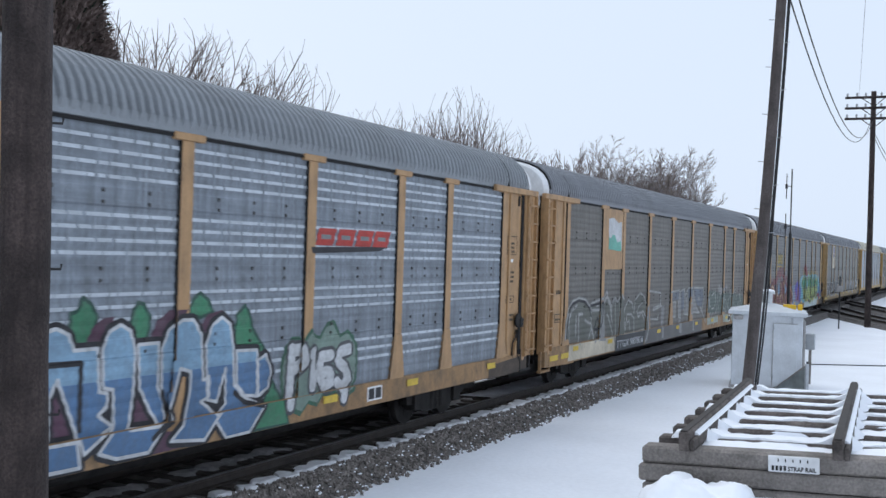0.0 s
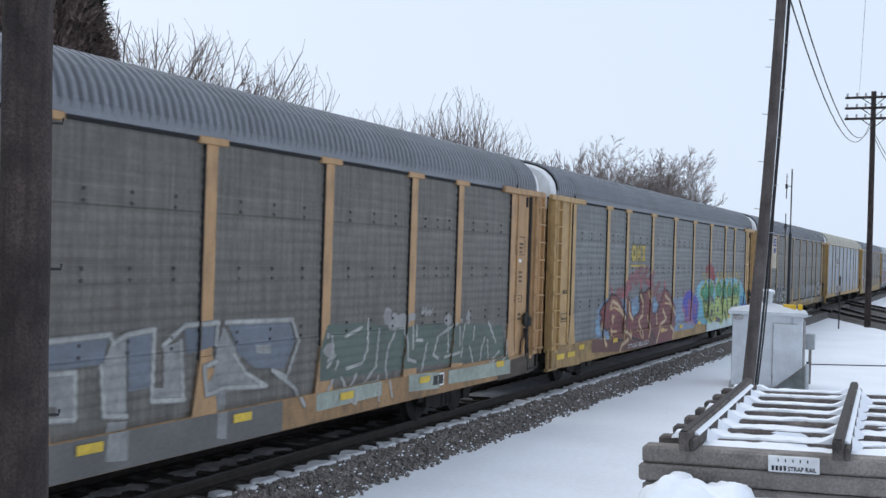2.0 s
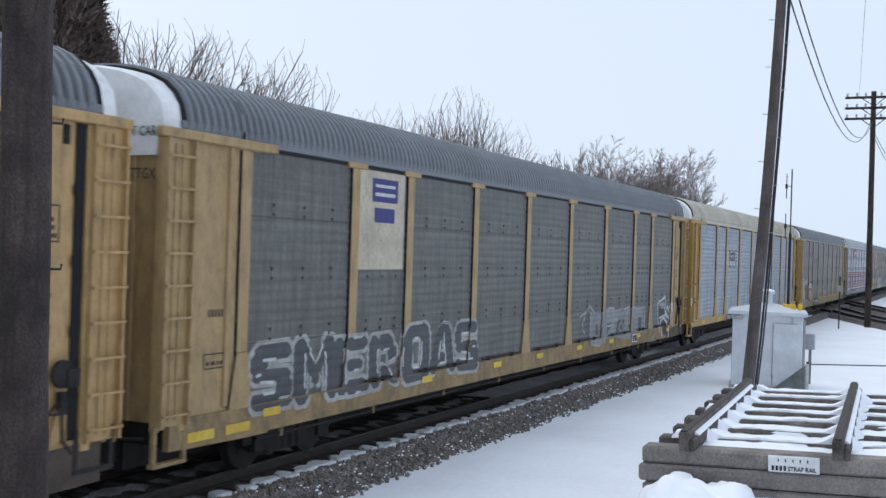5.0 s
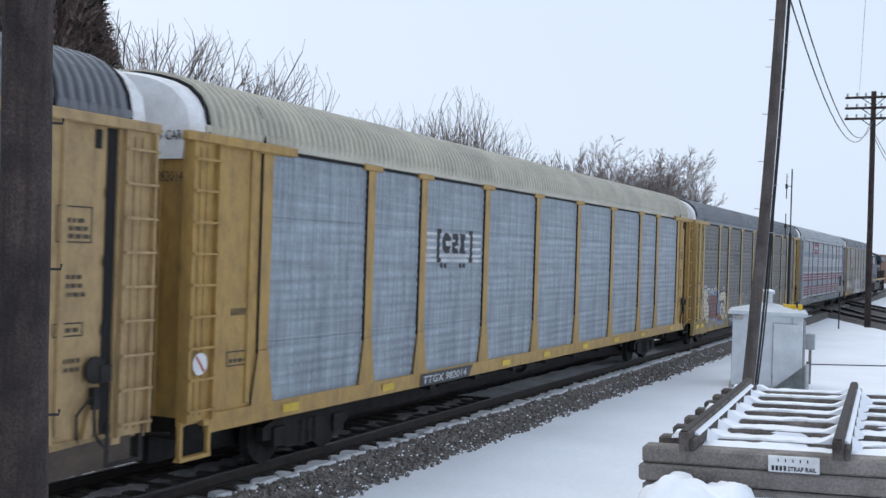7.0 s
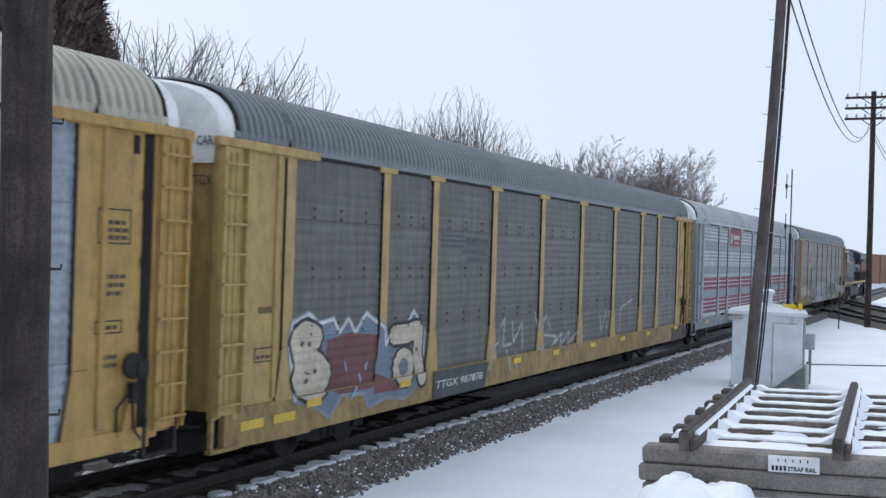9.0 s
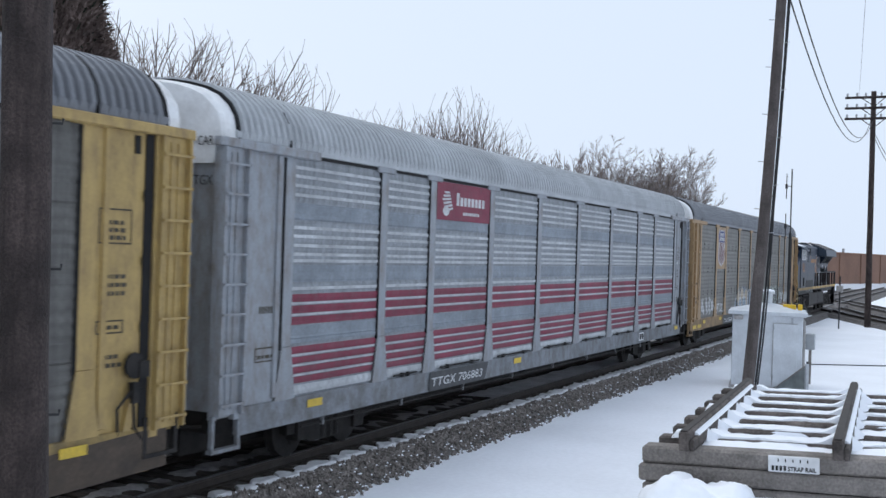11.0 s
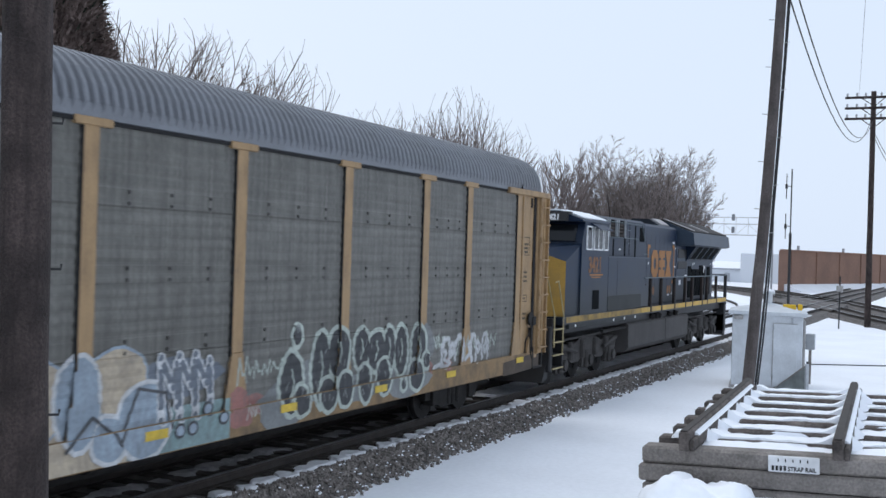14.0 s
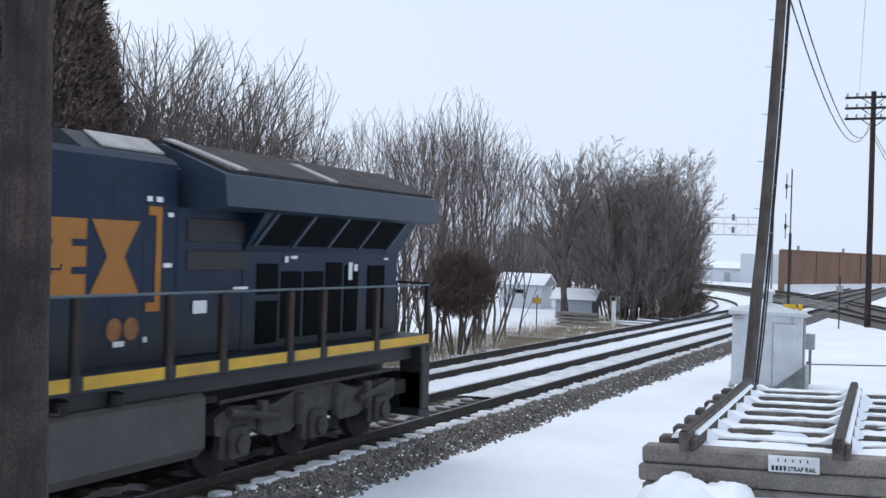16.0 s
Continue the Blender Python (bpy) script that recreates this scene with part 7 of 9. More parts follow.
def cut_corners(p, k=0.17):
    out = []
    n = len(p)
    for i in range(n):
        a, b, c = p[i - 1], p[i], p[(i + 1) % n]
        for q in (a, c):
            d = Vector((q[0] - b[0], q[1] - b[1]))
            s = min(0.3, k * 0.6 / max(d.length, 0.01))
            out.append((b[0] + d.x * s, b[1] + d.y * s))
    return out


def wild(names, x0, x1, z0, z1, seed, edge, body, light, flash, rim=0.07, lean=0.06, tip=0.5, gap=-0.02, inline=None):
    """Layers of tall angular sprayed letters: rim, body, lighter upper parts and thin flashes of light."""
    rnd = random.Random(seed)
    step = (x1 - x0) / len(names)
    rims, fills, tops, thin, whites = [], [], [], [], []
    for i, name in enumerate(names):
        w, h = step * (1 - gap) * rnd.uniform(0.94, 1.12), (z1 - z0) * rnd.uniform(0.84, 1.04)
        bx, bz = x0 + i * step, z0 + (z1 - z0 - h) * rnd.random()
        tilt = lean + rnd.uniform(-0.14, 0.14)
        for q in FORMS[name]:
            p = [(bx + w * (u + rnd.uniform(-0.02, 0.02)) + tilt * h * (v - 0.4), bz + h * (v + rnd.uniform(-0.02, 0.02))) for u, v in q]
            cx, cz = sum(c[0] for c in p) / 4, sum(c[1] for c in p) / 4
            big = [(c[0] + (rim if c[0] > cx else -rim), c[1] + (rim if c[1] > cz else -rim)) for c in p]
            rims.append(cut_corners(big))
            p0 = p
            p = cut_corners(p)
            if inline:
                whites.append(p)
                p = [(cx + (c[0] - cx) * (1 - min(0.3, 0.035 / max(abs(c[0] - cx), 0.05))), cz + (c[1] - cz) * (1 - min(0.3, 0.035 / max(abs(c[1] - cz), 0.05)))) for c in p]
            fills.append(p)
            up = window(p, -99, 99, bz + h * (tip + rnd.uniform(-0.05, 0.05)), 99)
            if up:
                tops.append(up)
            a, b = max(((p0[k], p0[(k + 1) % 4]) for k in range(4)), key=lambda e: (Vector(e[0]) - Vector(e[1])).length)
            s1, s2 = 0.12 + 0.2 * rnd.random(), 0.65 + 0.25 * rnd.random()
            k = 0.22
            m1 = (a[0] + (b[0] - a[0]) * s1 + (cx - a[0]) * k, a[1] + (b[1] - a[1]) * s1 + (cz - a[1]) * k * 0.3)
            m2 = (a[0] + (b[0] - a[0]) * s2 + (cx - b[0]) * k, a[1] + (b[1] - a[1]) * s2 + (cz - b[1]) * k * 0.3)
            thin += stroke([m1, (m1[0] * 0.5 + m2[0] * 0.5 + rnd.uniform(-0.03, 0.03), m1[1] * 0.5 + m2[1] * 0.5), m2], 0.045)
    out = [(rims, edge)] + ([(whites, inline)] if inline else []) + [(fills, body)]
    if light:
        out.append((tops, light))
    if flash:
        out.append((thin, flash))
    return out


def cloud(x0, x1, z0, z1, n, seed, wob=0.4):
    rnd = random.Random(seed)
    return [disc(rnd.uniform(x0, x1), rnd.uniform(z0, z1), rnd.uniform(0.12, 0.24) * (x1 - x0) * 0.8, rnd.uniform(0.3, 0.5) * (z1 - z0), 14, wob, seed + i) for i in range(n)]


def words(text, x0, x1, z0, z1, slant=0.0, bold=0.0):
    """Letters of the built-in font as flat triangles within a box."""
    cu = bpy.data.curves.new("words", "FONT")
    cu.body, cu.size, cu.offset, cu.shear, cu.resolution_u = text, 1.0, bold, slant, 2
    ob = bpy.data.objects.new("words", cu)
    me = bpy.data.meshes.new_from_object(ob)
    bpy.data.objects.remove(ob)
    vs = [(v.co.x, v.co.y) for v in me.vertices]
    fs = [[vs[i] for i in p.vertices] for p in me.polygons]
    bpy.data.meshes.remove(me)
    ax, bx = min(v[0] for v in vs), max(v[0] for v in vs)
    az, bz = min(v[1] for v in vs), max(v[1] for v in vs)
    return [[(x0 + (x - ax) / (bx - ax) * (x1 - x0), z0 + (z - az) / (bz - az) * (z1 - z0)) for x, z in f] for f in fs]


M_DARKINK = material("stencil_ink", (0.06, 0.05, 0.035), 0.7)
END_TURN = Matrix(((0, 0, -1, 0), (-1, 0, 0, 0), (0, 1, 0, 0), (0, 0, 0, 1)))


def words_mesh(text, width, height):
    me = Mesh()
    for f in words(text, 0, width, 0, height):
        me.add([(x, z, 0.004) for x, z in f], [tuple(range(len(f)))])
    return me


KS = [(GAPS[i + 1] - GAPS[i]) / 28.5 for i in range(8)]
LEN = [GAPS[i + 1] - GAPS[i] for i in range(8)]


def piece(i, x0, x1, z0, z1, count, seed, edge, body, shine=None, inner=None, weight=0.2, back=None, label="sprayed shapes"):
    e, b, s, n = throwup(x0, x1, z0, z1, count, seed, weight)
    layers = list(back or [])
    layers += [(e, edge), (b, body)]
    if inner:
        layers.append((n, inner))
    if shine:
        layers.append((s, shine))
    return paint(CARS[i], KS[i], layers, "spray_paint", label)


def edges(shapes, w):
    """A closed stroke round every shape."""
    return sum((stroke(p + p[:1], w) for p in shapes), [])


def lines(paths, w):
    return sum((stroke(p, w) for p in paths), [])


def outlined(shapes, rim, rim_w, body, line=None, line_w=0.04, top=None, top_z=1.8):
    """Layers of sprayed letters: dark rim, body, paler upper parts and a fine light line along the edge."""
    out = [(edges(shapes, rim_w), rim), (shapes, body)]
    if top:
        out.append(([q for q in (window(p, -99, 99, top_z, 99) for p in shapes) if q], top))
    if line:
        out.append((edges(shapes, line_w), line))
    return out


def flat_art(car, layers, name, label, y=-HALF - 0.03):
    """A thin plate with flat painted shapes on it. layers: (shapes, material), the plate first."""
    plate = None
    for li, (shapes, mat) in enumerate(layers):
        for poly in shapes:
            me = Mesh().prism(poly, "y", y - 0.003 * (li + 1), y - 0.003 * li if li else y + 0.02)
            if li == 0:
                plate = part(name, me, mat, car, label)
            else:
                part("painted_shape", me, mat, plate)
    return plate


# pale car: tall blue letters with black rims, plum shade and green leaves, and a short word
leaves = []
leaves.append([(13.88, 2.21), (13.9, 2.56), (14.0, 2.58), (14.08, 2.74), (14.21, 2.66), (14.31, 2.52), (14.28, 2.37), (14.11, 2.13)])
leaves.append([(14.86, 2.22), (14.89, 2.5), (14.99, 2.66), (15.09, 2.63), (15.22, 2.46), (15.18, 2.22), (15.01, 2.14)])
leaves.append([(15.95, 2.47), (16.02, 2.66), (16.17, 2.75), (16.34, 2.65), (16.45, 2.49), (16.19, 2.42)])
leaves.append([(16.92, 1.96), (16.98, 2.44), (17.16, 2.55), (17.27, 2.43), (17.36, 2.21), (17.71, 1.85), (17.33, 1.85)])
leaves.append([(17.25, 0.77), (17.65, 1.12), (17.82, 1.5), (17.95, 1.32), (18.14, 1.12), (18.27, 0.75)])
leaves.append([(13.05, 2.26), (13.09, 2.55), (13.24, 2.73), (13.35, 2.54), (13.42, 2.24)])
plums = []
plums.append([(14.11, 2.11), (14.22, 2.37), (14.4, 2.49), (14.59, 2.5), (14.48, 2.12), (14.38, 1.68), (14.2, 1.56)])
plums.append([(15.12, 2.01), (15.34, 2.41), (15.56, 2.54), (15.9, 2.54), (15.65, 2.29), (15.44, 1.96), (15.41, 1.14), (14.93, 1.06)])
plums.append([(16.15, 2.27), (16.34, 2.46), (16.63, 2.51), (16.86, 2.34), (16.53, 2.09), (16.42, 1.06), (16.26, 0.87)])
plums.append([(13.57, 1.16), (13.72, 1.83), (14.01, 1.1), (14.14, 0.81), (13.76, 0.83)])
plums.append([(15.82, 1.03), (15.98, 1.72), (16.33, 1.07)])
plums.append([(16.8, 1.01), (16.95, 1.47), (17.23, 1.23)])
plums.append([(15.27, 1.01), (15.6, 1.01), (16.19, 0.78), (15.29, 0.76)])
plums.append([(12.96, 1.82), (13.04, 2.47), (13.24, 2.54), (13.44, 1.77)])
letters = []
letters.append([(13.25, 1.79), (13.26, 2.25), (13.47, 2.36), (13.69, 2.4), (13.87, 2.32), (13.96, 2.14), (14.33, 2.14), (14.37, 1.63), (14.51, 1.6), (14.5, 1.44), (14.36, 1.36), (14.59, 1.2), (14.12, 0.94), (13.97, 1.3), (13.72, 1.83), (13.6, 1.63), (13.6, 1.16), (13.36, 1.15)])
letters.append([(13.36, 1.11), (14.01, 1.1), (14.06, 0.8), (13.37, 0.81)])
letters.append([(14.43, 1.67), (14.41, 2.13), (14.51, 2.33), (14.7, 2.4), (14.87, 2.31), (14.96, 2.07), (14.94, 1.57), (14.87, 1.12), (15.49, 1.09), (15.2, 0.8), (14.64, 0.81), (14.35, 0.91), (14.62, 1.17), (14.6, 1.63)])
letters.append([(15.01, 2.14), (15.38, 2.14), (15.38, 1.58), (15.63, 1.16), (15.43, 1.09), (15.25, 1.3), (15.05, 1.61)])
letters.append([(15.45, 1.62), (15.44, 2.06), (15.57, 2.3), (15.79, 2.41), (16.04, 2.4), (16.21, 2.19), (16.27, 1.59), (16.4, 1.63), (16.4, 1.36), (16.24, 1.31), (16.58, 1.08), (16.28, 0.8), (15.61, 0.88), (15.85, 1.05), (15.96, 1.47), (15.97, 1.73), (15.76, 1.79), (15.63, 1.4), (15.52, 1.18)])
letters.append([(16.31, 2.05), (16.44, 2.32), (16.64, 2.41), (16.82, 2.3), (16.9, 2.01), (16.94, 1.47), (17.18, 1.26), (17.63, 1.1), (17.28, 0.77), (16.75, 0.76), (16.52, 1.02), (16.76, 1.23), (16.74, 1.71), (16.57, 1.27), (16.37, 1.32)])
letters.append([(16.98, 1.93), (17.46, 1.91), (17.49, 1.25), (17.19, 1.29), (17.0, 1.47)])
letters.append([(17.49, 1.76), (17.67, 1.83), (17.82, 1.59), (17.74, 1.34), (17.52, 1.25)])
bars_0 = []
bars_0.append([(13.21, 2.01), (14.07, 1.99), (14.07, 1.22)])
bars_0.append([(15.46, 1.52), (15.59, 1.16), (15.28, 0.96)])
bars_0.append([(16.95, 1.36), (17.18, 1.2), (17.61, 1.1)])
paint(CARS[0], KS[0], [(leaves, S_GREEN), (edges(leaves, 0.05), spray("leaf_rim", (0.02, 0.07, 0.05))), (plums, S_PLUM)] + outlined(letters, S_BLACK, 0.17, S_BLUE, S_WHITE, 0.045, S_PALEBLUE, 1.75)
      + [(sum((stroke(p, 0.07) for p in bars_0), []), S_BLACK)], "spray_paint", "tall blue sprayed letters with black rims")
pigs = []
pigs.append([(18.3, 1.02), (18.36, 1.86)])
pigs.append([(18.36, 1.83), (18.62, 1.84), (18.69, 1.66), (18.41, 1.54)])
pigs.append([(18.89, 1.25), (18.92, 1.58)])
pigs.append([(18.89, 1.74), (18.93, 1.77)])
pigs.append([(19.47, 1.69), (19.18, 1.68), (19.11, 1.42), (19.27, 1.22), (19.49, 1.26), (19.46, 1.41), (19.29, 1.44)])
pigs.append([(20.01, 1.75), (19.76, 1.73), (19.68, 1.58), (19.9, 1.44), (20.01, 1.27), (19.8, 1.13), (19.67, 1.24)])
pigs.append([(19.86, 1.13), (19.83, 0.97)])
halo = [disc(x, 1.5 + 0.06 * math.sin(3 * x), 0.42, 0.52, 14, 0.3, int(x * 9)) for x in (18.5, 18.95, 19.4, 19.85)]
paint(CARS[0], KS[0], [([[(x + (x - 19.2) * 0.06, z + (z - 1.5) * 0.12) for x, z in q] for q in halo], spray("deep_green", (0.03, 0.1, 0.06))), (halo, spray("sage", (0.17, 0.24, 0.2))),
      (sum((stroke(p, 0.3) for p in pigs), []), S_DARKGREY), (sum((stroke(p, 0.19) for p in pigs), []), S_WHITE)], "spray_paint", "white sprayed word on a green halo")
paint(CARS[0], KS[0], [([[(18.75, 3.4), (21.3, 3.44), (20.9, 3.36), (18.8, 3.3)]], S_BLACK)], "emblem_shade", "black shade under the emblem")
for x in (18.9, 19.5, 20.1, 20.68):
    paint(CARS[0], KS[0], [([[(x, 3.43), (x + 0.52, 3.43), (x + 0.62, 3.7), (x + 0.1, 3.7)]], S_LOGORED), ([[(x + 0.16, 3.53), (x + 0.44, 3.53), (x + 0.46, 3.6), (x + 0.18, 3.6)]], S_GREY)], "emblem_block", "slanted red block", base=0.008)
# Pale dashes along the vent rows: light through them, painted on.
rows = []
rr0 = random.Random(9)
for a, b in zip(POSTS[:-1], POSTS[1:]):
    xa, xb = a * KS[0] + 0.25, b * KS[0]
    for z in (4.58, 4.43, 4.28, 4.13, 3.68, 3.53, 3.38, 3.23, 2.74, 2.59, 2.44, 1.86, 1.7, 1.54):
        x = xa + 0.02
        while x < xb - 0.05:
            w = rr0.uniform(0.1, 0.42)
            rows.append(rect(x, min(x + w, xb - 0.02), z, z + 0.045))
            x += w + rr0.uniform(0.015, 0.05)
vents = paint(CARS[0], KS[0], [(rows, material("vent_light_paint", (0.47, 0.51, 0.55), 0.5, 0.2, spread=0.12, scale=2, fine=30))], "vent_band", "vent rows with the light through them painted on", posts=False, base=0.0015)
tagged(vents, "rows of small punched vents, light through them painted pale", "", "", "stuff")
# brownish car: chalk-rimmed letters, then pale scribble over green
body_a = []
body_a.append([(2.13, 1.27), (2.15, 1.66), (2.3, 1.94), (2.65, 2.13), (3.11, 2.22), (3.6, 2.17), (4.08, 1.91), (4.26, 1.48), (4.45, 1.1)])
body_a.append([(4.14, 2.02), (5.13, 2.1), (5.26, 0.95), (4.45, 1.07)])
body_b = []
body_b.append([(5.28, 2.06), (5.59, 2.22), (5.89, 2.04), (6.08, 1.52), (6.31, 0.97), (5.64, 1.16)])
body_b.append([(6.01, 1.62), (6.02, 2.02), (6.33, 2.21), (6.66, 2.05), (6.95, 2.26), (7.17, 2.11), (7.24, 1.07), (6.03, 1.15)])
body_b.append([(7.19, 1.35), (7.32, 1.91), (7.68, 2.09), (8.12, 2.01), (8.43, 2.1), (8.99, 2.29), (9.61, 2.03), (9.93, 1.11), (7.24, 1.12)])
chalk_a = []
chalk_a.append([(2.03, 1.28), (2.05, 1.67), (2.22, 1.97), (2.6, 2.21), (3.1, 2.29), (3.64, 2.23), (4.02, 2.06)])
chalk_a.append([(2.34, 1.24), (2.36, 1.75), (2.57, 1.98), (2.97, 2.1)])
chalk_a.append([(3.17, 1.09), (3.13, 1.86), (3.42, 1.86)])
chalk_a.append([(2.92, 1.32), (2.92, 1.81)])
chalk_a.append([(3.63, 1.68), (4.15, 1.57), (4.41, 1.22)])
chalk_a.append([(4.24, 1.93), (4.97, 1.91)])
chalk_a.append([(4.12, 2.05), (4.18, 1.48), (4.51, 1.06)])
chalk_a.append([(4.16, 1.38), (4.01, 1.2)])
chalk_a.append([(4.12, 2.11), (5.24, 2.24), (5.54, 2.42), (5.62, 2.19)])
ink_a = []
ink_a.append([(2.1, 1.3), (2.15, 1.66), (2.3, 1.97), (2.65, 2.15), (3.11, 2.22), (3.6, 2.17), (4.02, 1.97), (4.14, 1.78)])
ink_a.append([(4.12, 2.05), (5.13, 2.11), (5.02, 1.56)])
ink_a.append([(4.43, 1.41), (4.69, 1.71), (4.96, 1.48), (4.71, 1.39), (4.43, 1.41), (4.71, 1.38), (4.7, 1.13), (4.89, 1.19)])
chalk_b = []
chalk_b.append([(4.6, 2.03), (5.22, 2.12), (5.58, 2.29), (5.92, 2.06), (6.04, 1.62)])
chalk_b.append([(5.28, 2.09), (5.56, 2.22), (5.82, 2.05), (6.1, 1.5)])
chalk_b.append([(5.58, 1.74), (5.61, 1.78), (5.95, 1.44), (6.31, 0.96)])
chalk_b.append([(6.33, 2.18), (6.46, 1.12)])
chalk_b.append([(5.97, 1.68), (6.04, 2.02), (6.32, 2.23), (6.55, 2.07), (6.95, 2.28), (7.17, 2.11), (7.17, 1.79)])
chalk_b.append([(6.85, 2.04), (6.7, 1.1)])
chalk_b.append([(7.18, 1.45), (7.32, 1.89), (7.68, 2.1), (8.09, 2.02), (8.19, 1.83)])
chalk_b.append([(7.43, 1.25), (7.59, 1.69), (8.0, 1.67), (8.35, 1.55), (8.35, 1.14)])
chalk_b.append([(7.67, 1.46), (7.84, 1.49), (7.91, 1.23)])
chalk_b.append([(7.24, 1.1), (8.48, 1.1), (9.54, 1.15)])
chalk_b.append([(8.31, 1.71), (8.43, 2.1), (8.99, 2.3), (9.48, 2.15), (9.64, 1.96)])
chalk_b.append([(9.21, 1.97), (8.82, 1.88), (8.65, 1.69), (8.83, 1.55), (9.32, 1.73), (9.77, 1.5), (9.93, 1.11)])
chalk_b.append([(8.81, 1.68), (9.22, 1.68), (9.49, 1.45)])
chalk_b.append([(4.62, 1.34), (4.85, 1.07), (5.05, 1.94)])
chalk_b.append([(9.91, 1.59), (9.88, 1.06), (9.56, 0.75)])
chalk_b.append([(9.94, 2.34), (11.46, 2.25), (11.46, 1.84), (10.54, 1.78), (10.52, 1.7), (11.64, 1.81)])
chalk_b.append([(10.08, 1.45), (11.14, 1.38), (11.19, 1.52)])
chalk_b.append([(7.22, 1.45), (7.28, 1.03)])
patch_b = []
patch_b.append([(9.73, 1.84), (9.97, 1.89), (10.01, 1.1), (9.79, 0.77), (9.56, 0.75), (9.82, 1.18)])
patch_b.append([(11.59, 1.81), (12.02, 1.82), (11.84, 0.74), (11.58, 0.75)])
patch_b.append([(5.07, 2.1), (5.22, 2.11), (5.3, 1.7), (5.42, 1.03), (4.91, 1.06), (5.06, 1.59)])
chalk_c = []
chalk_c.append([(12.66, 2.22), (12.99, 2.26), (14.04, 2.29), (14.08, 2.17), (14.31, 2.27), (14.8, 2.31), (14.79, 1.42), (15.41, 1.37)])
chalk_c.append([(13.9, 1.93), (13.97, 1.34), (14.35, 1.29)])
chalk_c.append([(14.98, 2.1), (15.38, 2.33), (16.06, 2.34), (16.04, 2.04)])
chalk_c.append([(16.23, 2.33), (17.84, 2.3), (18.03, 1.97), (17.73, 1.45), (17.37, 1.58), (17.95, 1.27), (18.18, 0.98)])
chalk_c.append([(16.43, 1.88), (16.71, 1.6), (17.22, 1.37), (16.24, 1.44), (15.82, 1.39), (15.75, 1.77), (16.05, 1.82)])
chalk_c.append([(15.39, 1.38), (15.31, 2.13)])
chalk_c.append([(13.0, 1.9), (13.49, 1.89), (13.51, 1.35), (13.02, 1.4)])
patch_c = []
patch_c.append([(14.05, 2.17), (14.31, 2.27), (14.34, 1.29), (13.96, 1.34), (13.92, 1.93)])
patch_c.append([(14.98, 2.08), (15.33, 2.14), (15.38, 1.39), (14.83, 1.43), (14.79, 1.59), (15.0, 1.56)])
patch_c.append([(16.04, 1.96), (16.19, 2.29), (16.47, 1.96), (16.67, 1.6), (17.2, 1.37), (16.28, 1.44), (16.27, 0.74), (16.06, 0.78), (16.07, 1.46), (15.82, 1.39), (15.79, 1.49), (16.05, 1.77)])
patch_c.append([(14.03, 1.25), (14.36, 1.23), (14.34, 0.76), (13.97, 0.8)])
patch_c.append([(13.02, 1.85), (13.48, 1.87), (13.5, 1.36), (13.24, 1.38), (13.23, 1.53), (13.03, 1.55)])
patch_c.append([(16.94, 1.98), (17.32, 1.96), (17.31, 1.83), (16.97, 1.86)])
panels_c = []
panels_c.append([(12.99, 2.24), (14.01, 2.27), (13.93, 1.95), (13.0, 1.93)])
panels_c.append([(14.34, 2.24), (14.77, 2.29), (14.77, 1.59), (14.37, 1.58)])
panels_c.append([(15.38, 2.31), (16.01, 2.31), (16.0, 2.04), (15.44, 1.95)])
panels_c.append([(16.3, 2.29), (17.79, 2.27), (17.93, 1.97), (17.67, 1.58), (16.94, 1.65), (16.56, 1.87)])
S_UMBER = spray("umber", (0.115, 0.12, 0.1), 0.4)
paint(CARS[1], KS[1], [(body_a + body_b, S_UMBER), (panels_c, S_SLATE), (patch_b + patch_c, spray("thin_chalk", (0.25, 0.25, 0.245), 0.6)), (lines(chalk_a, 0.1) + lines(chalk_b, 0.085) + lines(chalk_c, 0.085), spray("chalk_haze", (0.22, 0.22, 0.215), 0.6)),
      (lines(chalk_a, 0.045) + lines(chalk_b, 0.045) + lines(chalk_c, 0.05), S_OFFWHITE), (lines(ink_a, 0.07), S_BLACK)], "spray_paint", "chalk-rimmed grey sprayed letters")
paint(CARS[1], KS[1], [([rect(9.5, 17.6, 0.67, 1.12)], spray("grey_sill", (0.12, 0.115, 0.11), 0.3)), ([[(2.25, 0.7), (5.0, 0.7), (6.4, 0.7), (6.4, 1.1), (2.35, 1.1)]], S_CREAM)], "spray_paint", "cream paint rolled over the sill")
haze_d = []
haze_d.append([(18.59, 1.77), (18.8, 2.18), (19.98, 2.15), (21.23, 2.01), (22.8, 2.02), (26.01, 1.82), (26.33, 1.05), (22.84, 1.23), (18.61, 1.3)])
scrib_d = []
scrib_d.append([(19.91, 2.08), (19.4, 1.96)])
scrib_d.append([(20.12, 2.21), (20.13, 1.71), (20.0, 1.53)])
scrib_d.append([(20.51, 2.01), (20.43, 1.39), (20.06, 1.15)])
scrib_d.append([(21.07, 1.92), (20.85, 1.69), (20.76, 1.35), (20.97, 0.82)])
scrib_d.append([(21.38, 2.11), (21.52, 1.73), (21.54, 1.42), (21.84, 1.36)])
scrib_d.append([(21.93, 2.02), (21.9, 1.75), (22.17, 1.73)])
scrib_d.append([(21.72, 2.03), (21.72, 1.61)])
scrib_d.append([(22.35, 1.66), (22.15, 1.14)])
scrib_d.append([(22.81, 1.76), (22.64, 1.42), (22.84, 1.34)])
scrib_d.append([(23.61, 1.97), (22.81, 1.76)])
scrib_d.append([(23.24, 2.17), (23.28, 1.44)])
scrib_d.append([(24.04, 1.94), (23.81, 1.3)])
